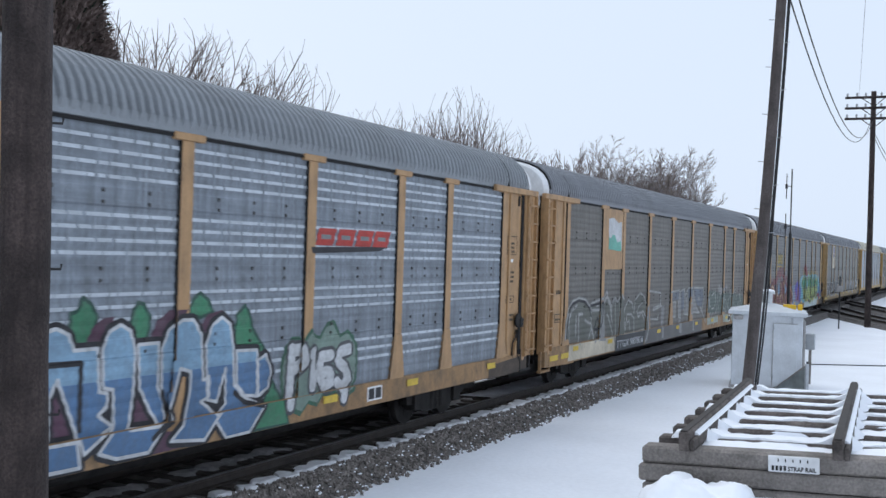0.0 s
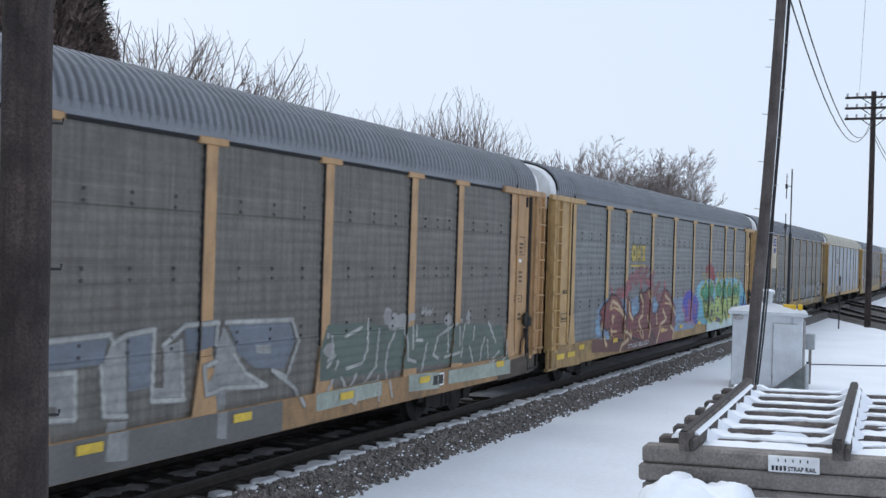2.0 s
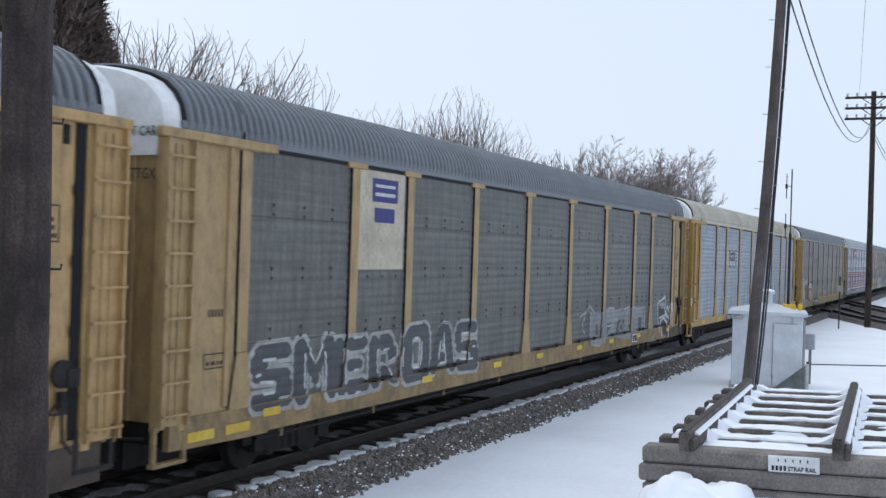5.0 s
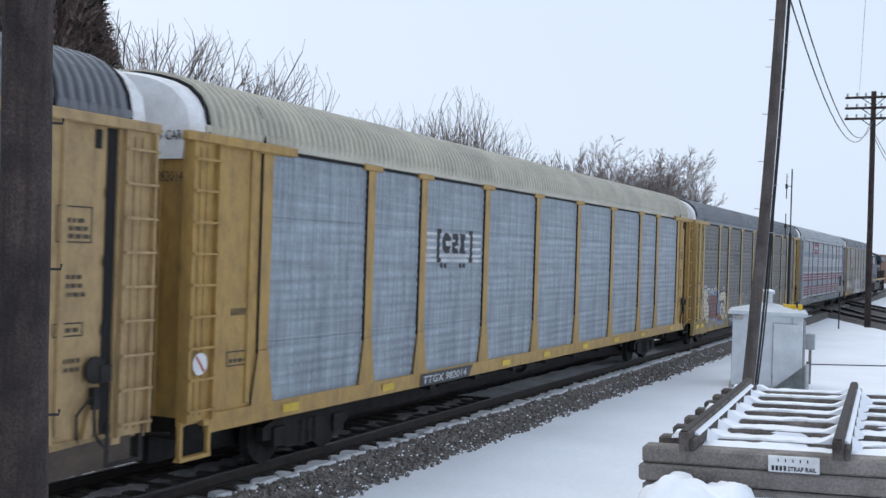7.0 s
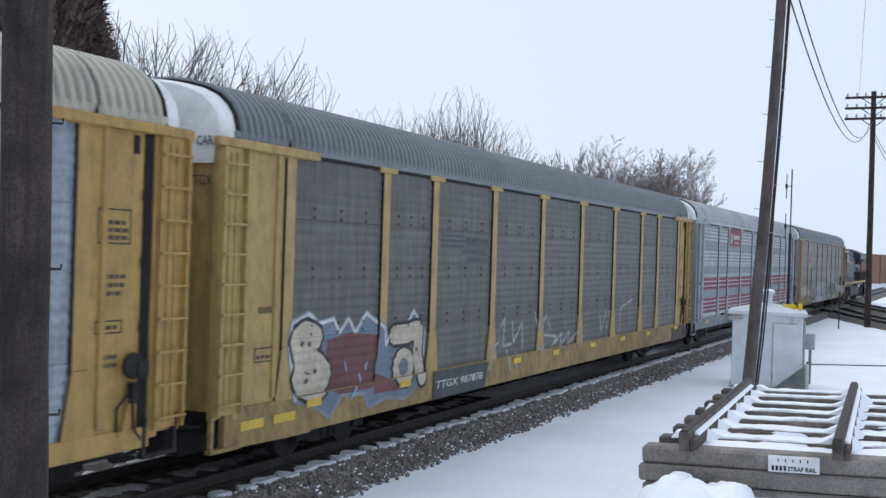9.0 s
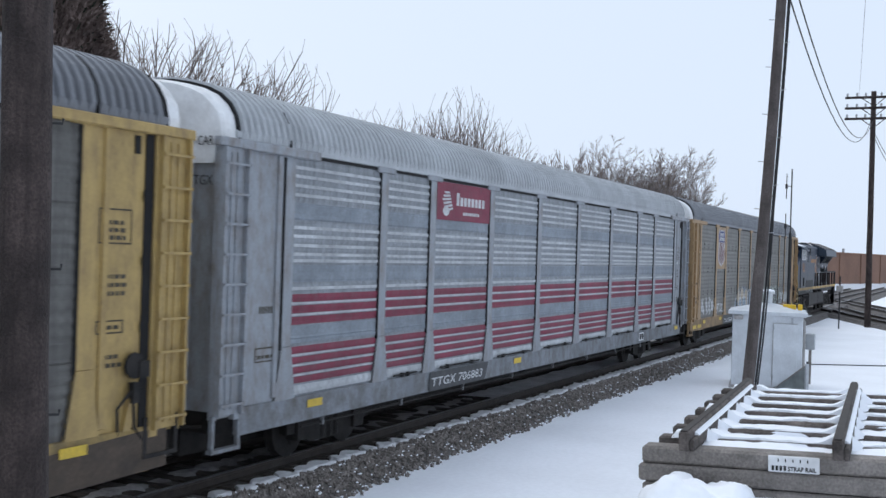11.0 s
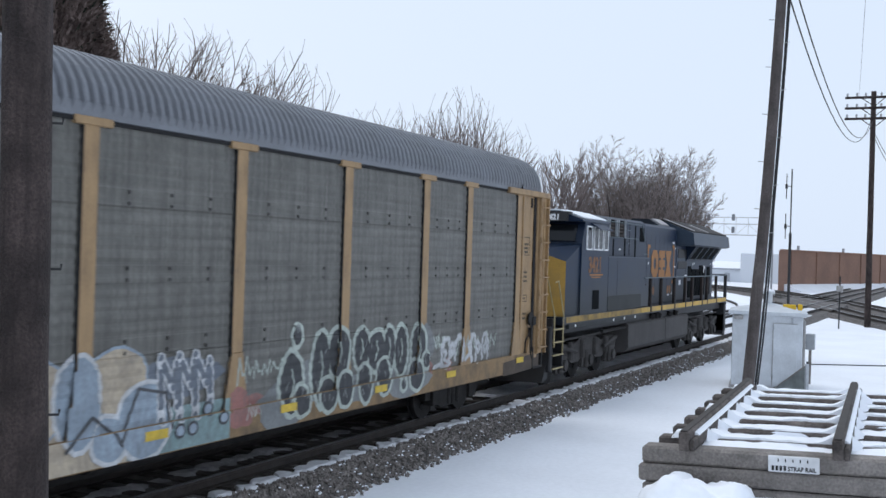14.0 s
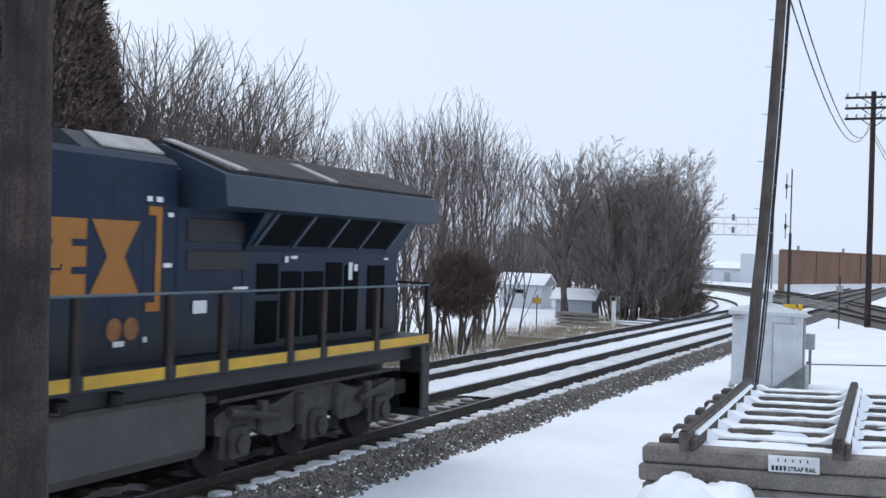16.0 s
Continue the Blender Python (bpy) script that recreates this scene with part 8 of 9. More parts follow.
scrib_d.append([(24.5, 1.85), (24.46, 1.61)])
scrib_d.append([(24.29, 1.47), (24.49, 1.11)])
scrib_d.append([(25.05, 1.62), (24.88, 1.39), (24.84, 1.14)])
scrib_d.append([(25.18, 1.55), (25.27, 1.09)])
scrib_d.append([(25.84, 1.27), (25.4, 1.08)])
scrib_d.append([(26.15, 1.68), (26.18, 1.2), (25.92, 1.03)])
scrib_d.append([(25.22, 1.93), (25.63, 1.48)])
scrib_d.append([(23.72, 1.9), (23.74, 1.54)])
scrib_d.append([(23.13, 1.34), (23.75, 1.4)])
scrib_d.append([(19.46, 1.43), (19.97, 1.48)])
scrib_d.append([(18.8, 1.51), (19.08, 1.67)])
scrib_d.append([(18.98, 1.99), (19.04, 1.72), (18.82, 1.61)])
scrib_d.append([(19.18, 1.57), (19.12, 1.45)])
scrib_d.append([(18.84, 1.14), (18.98, 1.29)])
scrib_d.append([(19.31, 1.29), (19.44, 1.14), (19.48, 0.95), (19.71, 0.83), (19.8, 0.95), (19.6, 1.12), (19.78, 1.31)])
scrib_d.append([(20.51, 1.21), (20.49, 0.8)])
scrib_d.append([(22.14, 2.33), (22.12, 2.22), (22.27, 2.32), (22.28, 2.2), (22.41, 2.29), (22.43, 2.2), (22.55, 2.3)])
blots_d = []
blots_d.append([(18.82, 2.0)])
blots_d.append([(18.88, 1.78)])
blots_d.append([(20.79, 2.24)])
blots_d.append([(20.91, 2.08)])
blots_d.append([(21.32, 2.12)])
blots_d.append([(21.67, 2.19)])
blots_d.append([(24.2, 2.07)])
blots_d.append([(23.87, 2.02)])
blots_d.append([(23.24, 2.06)])
blots_d.append([(21.06, 2.13)])
sill_d = []
sill_d.append([(18.51, 1.12), (20.58, 1.15), (20.6, 0.88), (18.52, 0.84)])
sill_d.append([(21.59, 1.15), (22.85, 1.08), (22.87, 0.77), (21.61, 0.83)])
sill_d.append([(23.25, 1.07), (26.4, 1.05), (26.42, 0.74), (23.26, 0.81)])
S_FERN = spray("grey_green", (0.085, 0.115, 0.095), 0.4)
paint(CARS[1], KS[1], [(haze_d, S_FERN), (sill_d, spray("pale_mint_sill", (0.3, 0.34, 0.29), 0.5)), ([disc(q[0][0], q[0][1], 0.05 + 0.03 * (j * 5 % 7), 0.05 + 0.02 * (j * 3 % 7), 12, 0.3, j) for j, q in enumerate(blots_d)], spray("chalk_blot", (0.3, 0.29, 0.28), 0.5)), (lines(scrib_d, 0.06), S_OFFWHITE)],
      "spray_paint", "thin pale scribble over grey-green paint")
# grey car: maroon creature letters with cream shines, a purple blob, and green onion-topped letters on teal
maroons = []
maroons.append([(4.42, 1.82), (4.8, 2.06), (5.44, 2.21), (5.46, 2.32), (6.0, 2.23), (6.4, 2.04), (6.75, 1.77), (6.95, 1.57), (6.73, 1.39), (6.58, 0.97), (5.68, 1.04), (5.24, 1.23), (5.26, 1.4), (4.96, 1.34), (4.5, 1.54), (4.62, 1.74)])
maroons.append([(6.88, 0.93), (7.0, 1.57), (7.0, 1.98), (7.21, 2.19), (7.46, 1.94), (7.57, 1.65), (7.72, 1.5), (8.46, 1.72), (8.49, 2.08), (8.41, 2.27), (8.63, 2.39), (8.84, 2.16), (8.92, 1.56), (8.91, 2.28), (9.51, 2.42), (9.68, 2.34), (9.82, 1.59), (10.45, 1.56), (11.1, 2.04), (11.43, 2.37), (12.11, 2.21), (12.87, 1.64), (12.98, 1.18), (12.59, 0.97), (12.56, 0.61), (11.76, 0.61), (10.45, 0.58), (9.85, 1.05), (9.4, 0.7), (7.32, 1.03)])
sill_m = []
sill_m.append([(3.69, 1.14), (6.58, 0.98), (6.88, 0.96), (9.5, 0.99), (10.42, 0.99), (10.45, 0.59), (8.41, 0.6), (6.31, 0.64), (3.71, 0.79)])
sill_m.append([(9.99, 0.84), (12.5, 1.03), (12.61, 0.59), (10.38, 0.59)])
shines = []
shines.append([(5.38, 1.96), (5.55, 2.12), (6.01, 2.04), (6.41, 1.85), (6.8, 1.58)])
shines.append([(7.27, 2.01), (7.33, 1.72), (7.67, 1.51)])
shines.append([(8.48, 2.23), (8.81, 2.0), (8.78, 1.6), (8.37, 1.46)])
shines.append([(9.45, 2.29), (9.67, 2.04)])
shines.append([(9.35, 1.54), (9.63, 1.14), (9.45, 0.89)])
shines.append([(8.37, 1.4), (8.7, 1.11), (8.77, 0.91)])
shines.append([(10.46, 1.53), (10.54, 1.25)])
shines.append([(11.52, 2.16), (12.16, 1.95), (12.8, 1.48)])
shines.append([(11.26, 1.68), (11.75, 1.36), (10.88, 1.15), (10.38, 0.62)])
shines.append([(12.22, 1.08), (12.61, 0.94), (12.53, 0.67)])
shines.append([(6.74, 1.2), (7.22, 1.12), (7.43, 0.99)])
shines.append([(6.31, 0.66), (6.46, 0.81), (7.14, 0.94)])
shines.append([(4.74, 1.15), (4.84, 0.98), (4.98, 0.9)])
shines.append([(5.65, 1.51), (5.57, 1.67), (5.74, 1.66)])
shines.append([(5.5, 1.32), (5.58, 1.13)])
shines.append([(4.63, 1.48), (4.63, 1.38)])
seconds = []
seconds.append([(5.36, 1.9), (5.78, 1.94), (6.25, 1.83), (6.59, 1.72)])
seconds.append([(11.53, 1.9), (12.29, 1.83), (12.73, 1.53)])
seconds.append([(8.28, 1.16), (8.61, 0.91)])
seconds.append([(5.59, 1.26), (6.05, 1.23)])
seconds.append([(11.01, 1.21), (11.17, 0.98), (11.74, 0.99)])
seconds.append([(7.5, 1.19), (7.42, 0.94)])
hazes = []
hazes.append([(4.12, 1.9), (4.92, 2.22), (6.82, 2.21), (6.98, 1.59), (4.38, 1.5)])
hazes.append([(6.96, 1.98), (8.32, 2.25), (8.51, 1.69), (7.72, 1.5)])
hazes.append([(9.79, 2.11), (11.09, 2.11), (10.45, 1.56), (9.82, 1.59)])
hazes.append([(12.6, 2.04), (15.95, 2.01), (15.82, 0.84), (12.6, 0.87)])
hazes.append([(4.13, 1.67), (4.69, 1.51), (5.27, 1.22), (5.24, 1.05), (4.15, 1.12)])
pinks = []
pinks.append([(5.35, 2.69), (5.5, 2.48), (5.65, 2.27), (5.44, 2.29)])
pinks.append([(6.39, 2.23), (6.76, 2.4), (6.94, 2.29), (6.65, 2.16)])
pinks.append([(6.81, 2.32), (7.06, 2.64), (7.23, 2.69), (7.29, 2.41), (7.08, 2.25)])
pinks.append([(8.4, 2.79), (8.62, 2.66), (8.69, 2.38), (8.44, 2.42)])
pinks.append([(11.41, 2.74), (11.68, 2.36), (11.36, 2.37)])
pinks.append([(9.17, 2.74), (9.76, 2.63), (9.78, 2.31), (9.29, 2.52)])
speck_m = []
speck_m.append([(6.23, 2.24)])
speck_m.append([(6.8, 2.46)])
speck_m.append([(7.23, 2.69)])
speck_m.append([(7.79, 2.83)])
speck_m.append([(8.29, 2.91)])
speck_m.append([(8.93, 2.87)])
speck_m.append([(9.63, 2.74)])
speck_m.append([(10.4, 2.38)])
speck_m.append([(10.96, 2.12)])
speck_m.append([(5.92, 2.26)])
tiles_m = []
tiles_m.append([(7.74, 1.89)])
tiles_m.append([(7.94, 1.82)])
tiles_m.append([(7.65, 1.78)])
tiles_m.append([(8.05, 1.72)])
tiles_m.append([(7.85, 1.69)])
tiles_m.append([(10.18, 1.89)])
tiles_m.append([(10.38, 1.77)])
tiles_m.append([(10.09, 1.73)])
tiles_m.append([(10.41, 1.91)])
tiles_m.append([(13.05, 1.44)])
tiles_m.append([(13.31, 1.3)])
tiles_m.append([(13.57, 1.34)])
tiles_m.append([(13.15, 1.16)])
tiles_m.append([(13.5, 1.09)])
tiles_m.append([(4.22, 1.61)])
tiles_m.append([(4.29, 1.45)])
tiles_m.append([(4.38, 1.29)])
tiles_m.append([(4.2, 1.36)])
tiles_m.append([(4.51, 1.35)])
tiles_m.append([(5.1, 1.12)])
tiles_m.append([(5.21, 1.16)])
tiles_m.append([(7.86, 1.09)])
tiles_m.append([(7.87, 1.0)])
brick_red = [disc(q[0][0] + dx, q[0][1] + dz, 0.24, 0.12, 8, 0.5, j * 5 + m) for j, q in enumerate(speck_m) for m, (dx, dz) in enumerate(((0, 0), (0.3, 0.14), (-0.28, -0.12), (0.18, -0.2)))]
paint(CARS[2], KS[2], [(hazes, S_HAZE), (brick_red, spray("thin_red", (0.2, 0.08, 0.085), 0.5)), (pinks, S_PINK), ([rect(q[0][0] - 0.13, q[0][0] + 0.13, q[0][1] - 0.06, q[0][1] + 0.06) for q in tiles_m], S_PALEBLUE), (sill_m, spray("sill_maroon", (0.11, 0.045, 0.038)))]
      + outlined(maroons, S_BLACK, 0.1, S_MAROON, None, 0.04, spray("brick_red", (0.175, 0.045, 0.045)), 1.8) + [(lines(shines, 0.16), spray("tan_shade", (0.3, 0.16, 0.08))), (lines(shines, 0.09) + lines(seconds, 0.07), S_TANH), (lines(shines, 0.035), S_CREAM)],
      "spray_paint", "maroon sprayed letters with cream flashes and red bricks")
blob_a = []
blob_a.append([(14.12, 1.81), (14.4, 2.04), (14.88, 2.16), (15.39, 2.14), (15.57, 1.99), (16.33, 1.94), (16.6, 1.65), (16.37, 1.26), (15.71, 1.1), (15.27, 1.1), (14.56, 1.16), (14.43, 1.52), (14.16, 1.6)])
blob_b = []
blob_b.append([(14.22, 1.82), (14.72, 2.05), (15.35, 2.09)])
blob_b.append([(14.68, 1.97), (14.73, 1.43)])
blob_b.append([(14.41, 1.78), (14.49, 1.83)])
blob_b.append([(15.72, 1.84), (15.7, 1.27), (16.08, 1.11), (16.37, 1.32), (16.34, 1.73), (16.04, 1.9), (15.72, 1.84)])
paint(CARS[2], KS[2], [(edges(blob_a, 0.2), spray("thin_pink", (0.26, 0.11, 0.2), 0.5)), (blob_a, S_PURPLE), (lines(blob_b, 0.34), spray("violet", (0.1, 0.055, 0.3))), (lines(blob_b, 0.2), S_ULTRA)], "spray_paint", "blurred purple and ultramarine sprayed blob")
teal = []
teal.append([(15.99, 1.98), (16.31, 2.37), (17.12, 2.6), (18.28, 2.63), (19.6, 2.66), (20.64, 2.61), (21.2, 2.64), (22.88, 2.65), (24.09, 2.58), (24.97, 2.47), (26.0, 1.96), (26.32, 1.03), (25.79, 0.93), (17.78, 0.88), (15.49, 1.04), (15.58, 1.96)])
onions = []
onions.append([(16.91, 2.11), (17.04, 2.23), (17.42, 2.31), (17.75, 2.48), (18.18, 2.24), (18.29, 2.04), (17.91, 1.7), (17.44, 1.9)])
onions.append([(18.36, 2.27), (18.73, 2.52), (19.17, 2.23), (18.96, 1.92), (18.51, 1.96)])
onions.append([(19.69, 2.28), (20.18, 2.51), (20.78, 2.16), (20.38, 1.89), (19.85, 1.95)])
onions.append([(20.9, 2.23), (21.2, 2.52), (21.68, 2.2), (21.42, 1.83), (20.97, 1.89)])
onions.append([(21.91, 2.15), (22.43, 2.41), (22.86, 2.11), (22.56, 1.84), (22.1, 1.89)])
onions.append([(23.11, 2.06), (23.48, 2.42), (23.91, 2.11), (23.52, 1.83)])
onions.append([(23.91, 2.11), (24.42, 2.4), (24.71, 2.04), (24.25, 1.79)])
limes = []
limes.append([(17.38, 1.87), (17.74, 1.68), (18.2, 1.91), (18.23, 1.45), (17.95, 1.12), (17.76, 1.23), (17.45, 1.77)])
limes.append([(18.22, 1.48), (18.77, 1.74), (19.39, 1.45), (19.34, 1.18), (18.82, 1.02), (18.25, 1.05)])
limes.append([(19.53, 1.41), (19.65, 1.79), (20.38, 1.89), (20.87, 1.48), (21.3, 1.14), (20.75, 0.86), (19.63, 1.08)])
limes.append([(20.93, 1.82), (21.68, 1.73), (22.15, 1.15), (21.56, 0.97), (21.04, 1.36)])
limes.append([(22.11, 1.83), (22.75, 1.79), (22.7, 1.26), (22.16, 1.11)])
limes.append([(23.04, 1.77), (24.59, 1.69), (24.3, 1.14), (23.18, 1.1)])
darks = []
darks.append([(18.38, 1.93), (19.09, 1.93), (19.52, 1.65), (18.84, 1.74)])
darks.append([(18.6, 1.42), (19.12, 1.44), (19.2, 1.21), (18.52, 1.12)])
darks.append([(20.1, 1.54), (20.34, 1.27), (19.9, 1.3)])
darks.append([(21.13, 1.2), (21.7, 1.34), (21.64, 1.07)])
darks.append([(23.25, 1.47), (24.17, 1.54), (24.3, 1.14), (23.58, 1.14)])
darks.append([(18.2, 1.85), (18.33, 2.17), (18.37, 1.5)])
darks.append([(19.55, 1.12), (20.59, 0.98), (20.45, 0.85), (19.64, 0.9)])
darks.append([(20.6, 1.91), (20.93, 1.74), (20.87, 1.52)])
whites_g = []
whites_g.append([(18.13, 1.07), (19.68, 1.25), (21.21, 1.19), (23.18, 1.14), (24.21, 1.02), (24.23, 0.74), (18.15, 0.77)])
whites_g.append([(17.85, 0.81), (18.13, 0.99), (24.22, 0.89), (24.04, 0.51), (17.86, 0.57)])
curl_g = []
curl_g.append([(17.69, 2.49), (17.66, 2.63), (17.36, 2.7), (17.2, 2.79), (17.3, 2.89), (17.46, 2.84), (17.45, 2.77)])
curl_g.append([(17.76, 2.48), (17.85, 2.64), (18.03, 2.69), (18.12, 2.79), (18.0, 2.87), (17.88, 2.81)])
ruby = []
ruby.append([(17.65, 3.05), (17.86, 3.15), (18.14, 3.16), (18.19, 3.29), (18.41, 3.31), (18.66, 3.13), (19.14, 3.13), (19.28, 2.94), (19.55, 2.66), (19.52, 2.21), (19.24, 2.55), (18.7, 2.59), (18.23, 2.65), (17.88, 2.84)])
ruby.append([(24.4, 1.26), (25.28, 1.42), (26.28, 0.98), (25.09, 0.9)])
tag_g = []
tag_g.append([(24.93, 1.54), (25.13, 1.84), (25.4, 1.37)])
tag_g.append([(25.49, 1.73), (25.48, 1.27)])
tag_g.append([(25.72, 1.76), (25.89, 1.25), (26.1, 1.6)])
tag_g.append([(24.94, 1.4), (26.24, 1.41)])
tag_g.append([(25.19, 1.16), (26.02, 1.14)])
flow_g = []
flow_g.append([(17.9, 1.87), (18.1, 1.53), (17.89, 1.09), (17.86, 0.61)])
flow_g.append([(18.23, 1.45), (18.37, 1.11), (18.89, 0.92)])
flow_g.append([(17.39, 1.84), (17.88, 1.16)])
flow_g.append([(19.38, 1.63), (19.57, 0.91)])
flow_g.append([(20.84, 1.86), (20.97, 1.14), (20.75, 0.86)])
flow_g.append([(21.84, 1.84), (22.25, 1.1)])
flow_g.append([(22.93, 1.86), (23.0, 1.03)])
flow_g.append([(18.31, 2.17), (18.39, 1.83), (18.23, 1.45)])
flow_g.append([(21.28, 1.34), (21.74, 0.83)])
flow_g.append([(20.6, 0.84), (20.82, 1.0)])
TIPS = (17.75, 20.3, 21.17, 22.44, 24.27)
curls = sum((stroke([(x - curl_g[0][0][0] + c, z) for x, z in q], 0.06) for q in curl_g for c in TIPS), [])
tips = sum((stroke([(c, 2.2), (c, 2.5)], 0.1) for c in TIPS), [])
paint(CARS[2], KS[2], [(teal, S_TEAL), ([[(x, z) for x, z in teal[0] if z > 1.75]], spray("pale_sky", (0.16, 0.37, 0.47))), (ruby, S_RED), (whites_g, spray("icy_white", (0.42, 0.5, 0.5))), (edges(onions + limes, 0.26), S_LIME), (curls + tips, S_MUSTARD)]
      + outlined(limes, S_BLACK, 0.07, S_LIME) + [(darks, S_DARKGREY)] + outlined(onions, S_BLACK, 0.08, S_EMER) + [([disc(sum(p[0] for p in q) / len(q) - 0.08, sum(p[1] for p in q) / len(q) + 0.1, 0.09, 0.13, 10, 0.3, 3) for q in onions], spray("mint_green", (0.14, 0.36, 0.24))), (lines(flow_g, 0.055), S_BLACK), (lines(tag_g, 0.06), S_ULTRA)],
      "spray_paint", "green and lime sprayed letters on a teal cloud")
blocks = [[(7.53, 3.28), (7.82, 3.28), (7.92, 3.4), (7.92, 3.64), (7.82, 3.76), (7.53, 3.76), (7.43, 3.64), (7.43, 3.4)], rect(8.02, 8.42, 3.28, 3.76), [(8.52, 3.28), (8.98, 3.28), (8.84, 3.52), (8.98, 3.76), (8.52, 3.76), (8.66, 3.52)]]
for b in blocks:
    cx = sum(q[0] for q in b) / len(b)
    paint(CARS[2], KS[2], [([[(p[0] + (0.04 if p[0] > cx else -0.04), p[1] + (0.035 if p[1] > 3.52 else -0.035)) for p in b]], S_OLIVE), ([b], S_MUSTARD)], "emblem_block", "yellow emblem block edged in olive")
for q in (rect(7.6, 7.76, 3.42, 3.62), rect(8.14, 8.3, 3.28, 3.4), rect(8.14, 8.3, 3.64, 3.76)):
    paint(CARS[2], KS[2], [([q], S_OLIVE)], "emblem_mark", base=0.01)
paint(CARS[2], KS[2], [([rect(7.4, 9.0, 3.1, 3.17)], S_MUSTARD)], "emblem_bar", "yellow bar under the emblem")
# dull car: rolled white blocks, a black-and-white tag
rolled = []
rolled.append([(17.51, 1.89), (18.59, 1.82), (18.83, 1.84), (18.83, 0.96), (17.55, 0.99)])
rolled.append([(18.83, 1.84), (19.15, 1.95), (19.76, 1.93), (19.76, 1.09), (18.85, 1.07)])
rolled.append([(19.76, 1.85), (21.34, 1.91), (21.38, 0.92), (19.8, 1.08)])
rolled.append([(21.48, 1.87), (23.08, 1.85), (23.13, 1.05), (21.52, 1.12)])
holes = []
holes.append([(18.05, 1.53), (18.27, 1.53), (18.39, 1.23), (18.08, 1.24)])
holes.append([(18.97, 1.45), (19.44, 1.54), (19.43, 1.38), (19.12, 1.22)])
holes.append([(20.1, 1.56), (20.82, 1.56), (20.83, 1.23), (19.98, 1.2)])
holes.append([(22.34, 1.55), (22.71, 1.54), (22.7, 1.16), (22.3, 1.18)])
holes.append([(21.26, 1.43), (21.52, 1.15), (21.4, 0.92)])
holes.append([(17.37, 1.89), (17.58, 1.87), (17.55, 0.99), (17.42, 1.01)])
holes.append([(18.43, 1.33), (18.61, 1.47), (18.51, 1.06)])
edges_3 = []
edges_3.append([(17.61, 1.84), (17.73, 1.17)])
edges_3.append([(18.05, 1.53), (18.03, 1.23)])
edges_3.append([(18.59, 1.82), (18.87, 1.01)])
edges_3.append([(19.15, 1.94), (19.76, 1.93), (19.77, 1.09)])
edges_3.append([(19.47, 1.43), (18.97, 1.43)])
edges_3.append([(19.77, 1.62), (20.1, 1.56)])
edges_3.append([(20.54, 1.52), (20.26, 1.32), (20.61, 1.13), (20.8, 1.23), (20.54, 1.52)])
edges_3.append([(20.82, 1.86), (21.34, 1.91), (21.34, 0.98)])
edges_3.append([(21.48, 1.87), (21.91, 1.88), (21.89, 1.11)])
edges_3.append([(22.03, 1.8), (23.08, 1.83), (23.09, 1.05)])
edges_3.append([(17.68, 1.22), (18.4, 1.15), (18.37, 0.92), (17.7, 1.0), (17.68, 1.22)])
edges_3.append([(17.99, 1.21), (18.0, 0.97)])
edges_3.append([(16.71, 1.78), (17.19, 1.88), (17.5, 2.05), (18.0, 1.83)])
edges_3.append([(17.16, 1.79), (16.96, 1.6), (17.02, 1.4), (17.18, 1.33)])
edges_3.append([(23.26, 1.07), (23.44, 1.36), (23.73, 1.12), (23.54, 0.93)])
edges_3.append([(23.89, 0.9), (23.97, 0.78), (24.1, 0.89)])
tag_3 = []
tag_3.append([(24.77, 0.98), (24.63, 1.92), (25.58, 2.1), (25.56, 1.64)])
tag_3.append([(24.93, 1.42), (25.7, 1.51), (26.15, 1.34), (26.18, 1.59), (25.86, 1.77), (25.67, 1.55), (26.15, 1.34)])
tag_3.append([(25.09, 0.84), (25.03, 1.3), (25.46, 1.4), (25.9, 1.19), (25.96, 0.79), (25.8, 0.57)])
tag_3.append([(26.48, 1.62), (26.21, 1.75), (26.29, 1.87), (26.47, 1.82), (26.43, 1.64)])
tagfill_3 = []
tagfill_3.append([(24.74, 1.02), (24.67, 1.88), (25.53, 2.08), (25.57, 1.52), (24.98, 1.44)])
tagfill_3.append([(25.09, 0.88), (25.06, 1.28), (25.46, 1.38), (25.9, 1.16), (25.89, 0.8)])
paint(CARS[3], KS[3], [(rolled, spray("rolled_white", (0.25, 0.26, 0.265), 0.8)), (holes, spray("dull_slate", (0.075, 0.08, 0.085), 0.3)), (lines(edges_3, 0.05), S_OFFWHITE)], "spray_paint", "chalky white rolled block letters")
paint(CARS[3], KS[3], [(tagfill_3, S_BLACK), (lines(tag_3, 0.09), S_WHITE), (words("VRS", tagfill_3[0][1][0] + 0.12, tagfill_3[0][2][0] - 0.08, 1.72, 1.95, 0.1, 0.01), S_WHITE)], "spray_paint", "black sprayed tag edged in white")
paint(CARS[3], KS[3], wild(("snake", "crown", "comb", "kick", "ring", "tent", "snake"), 2.3, 10.2, 1.0, 2.0, 81, S_OFFWHITE, S_DARKGREY, None, S_WHITE, 0.065, 0.05, 0.5, 0.04), "spray_paint", "dark sprayed letters with thick white rims")
# slate car: cream and maroon letters in a white spiked glow
glow = []
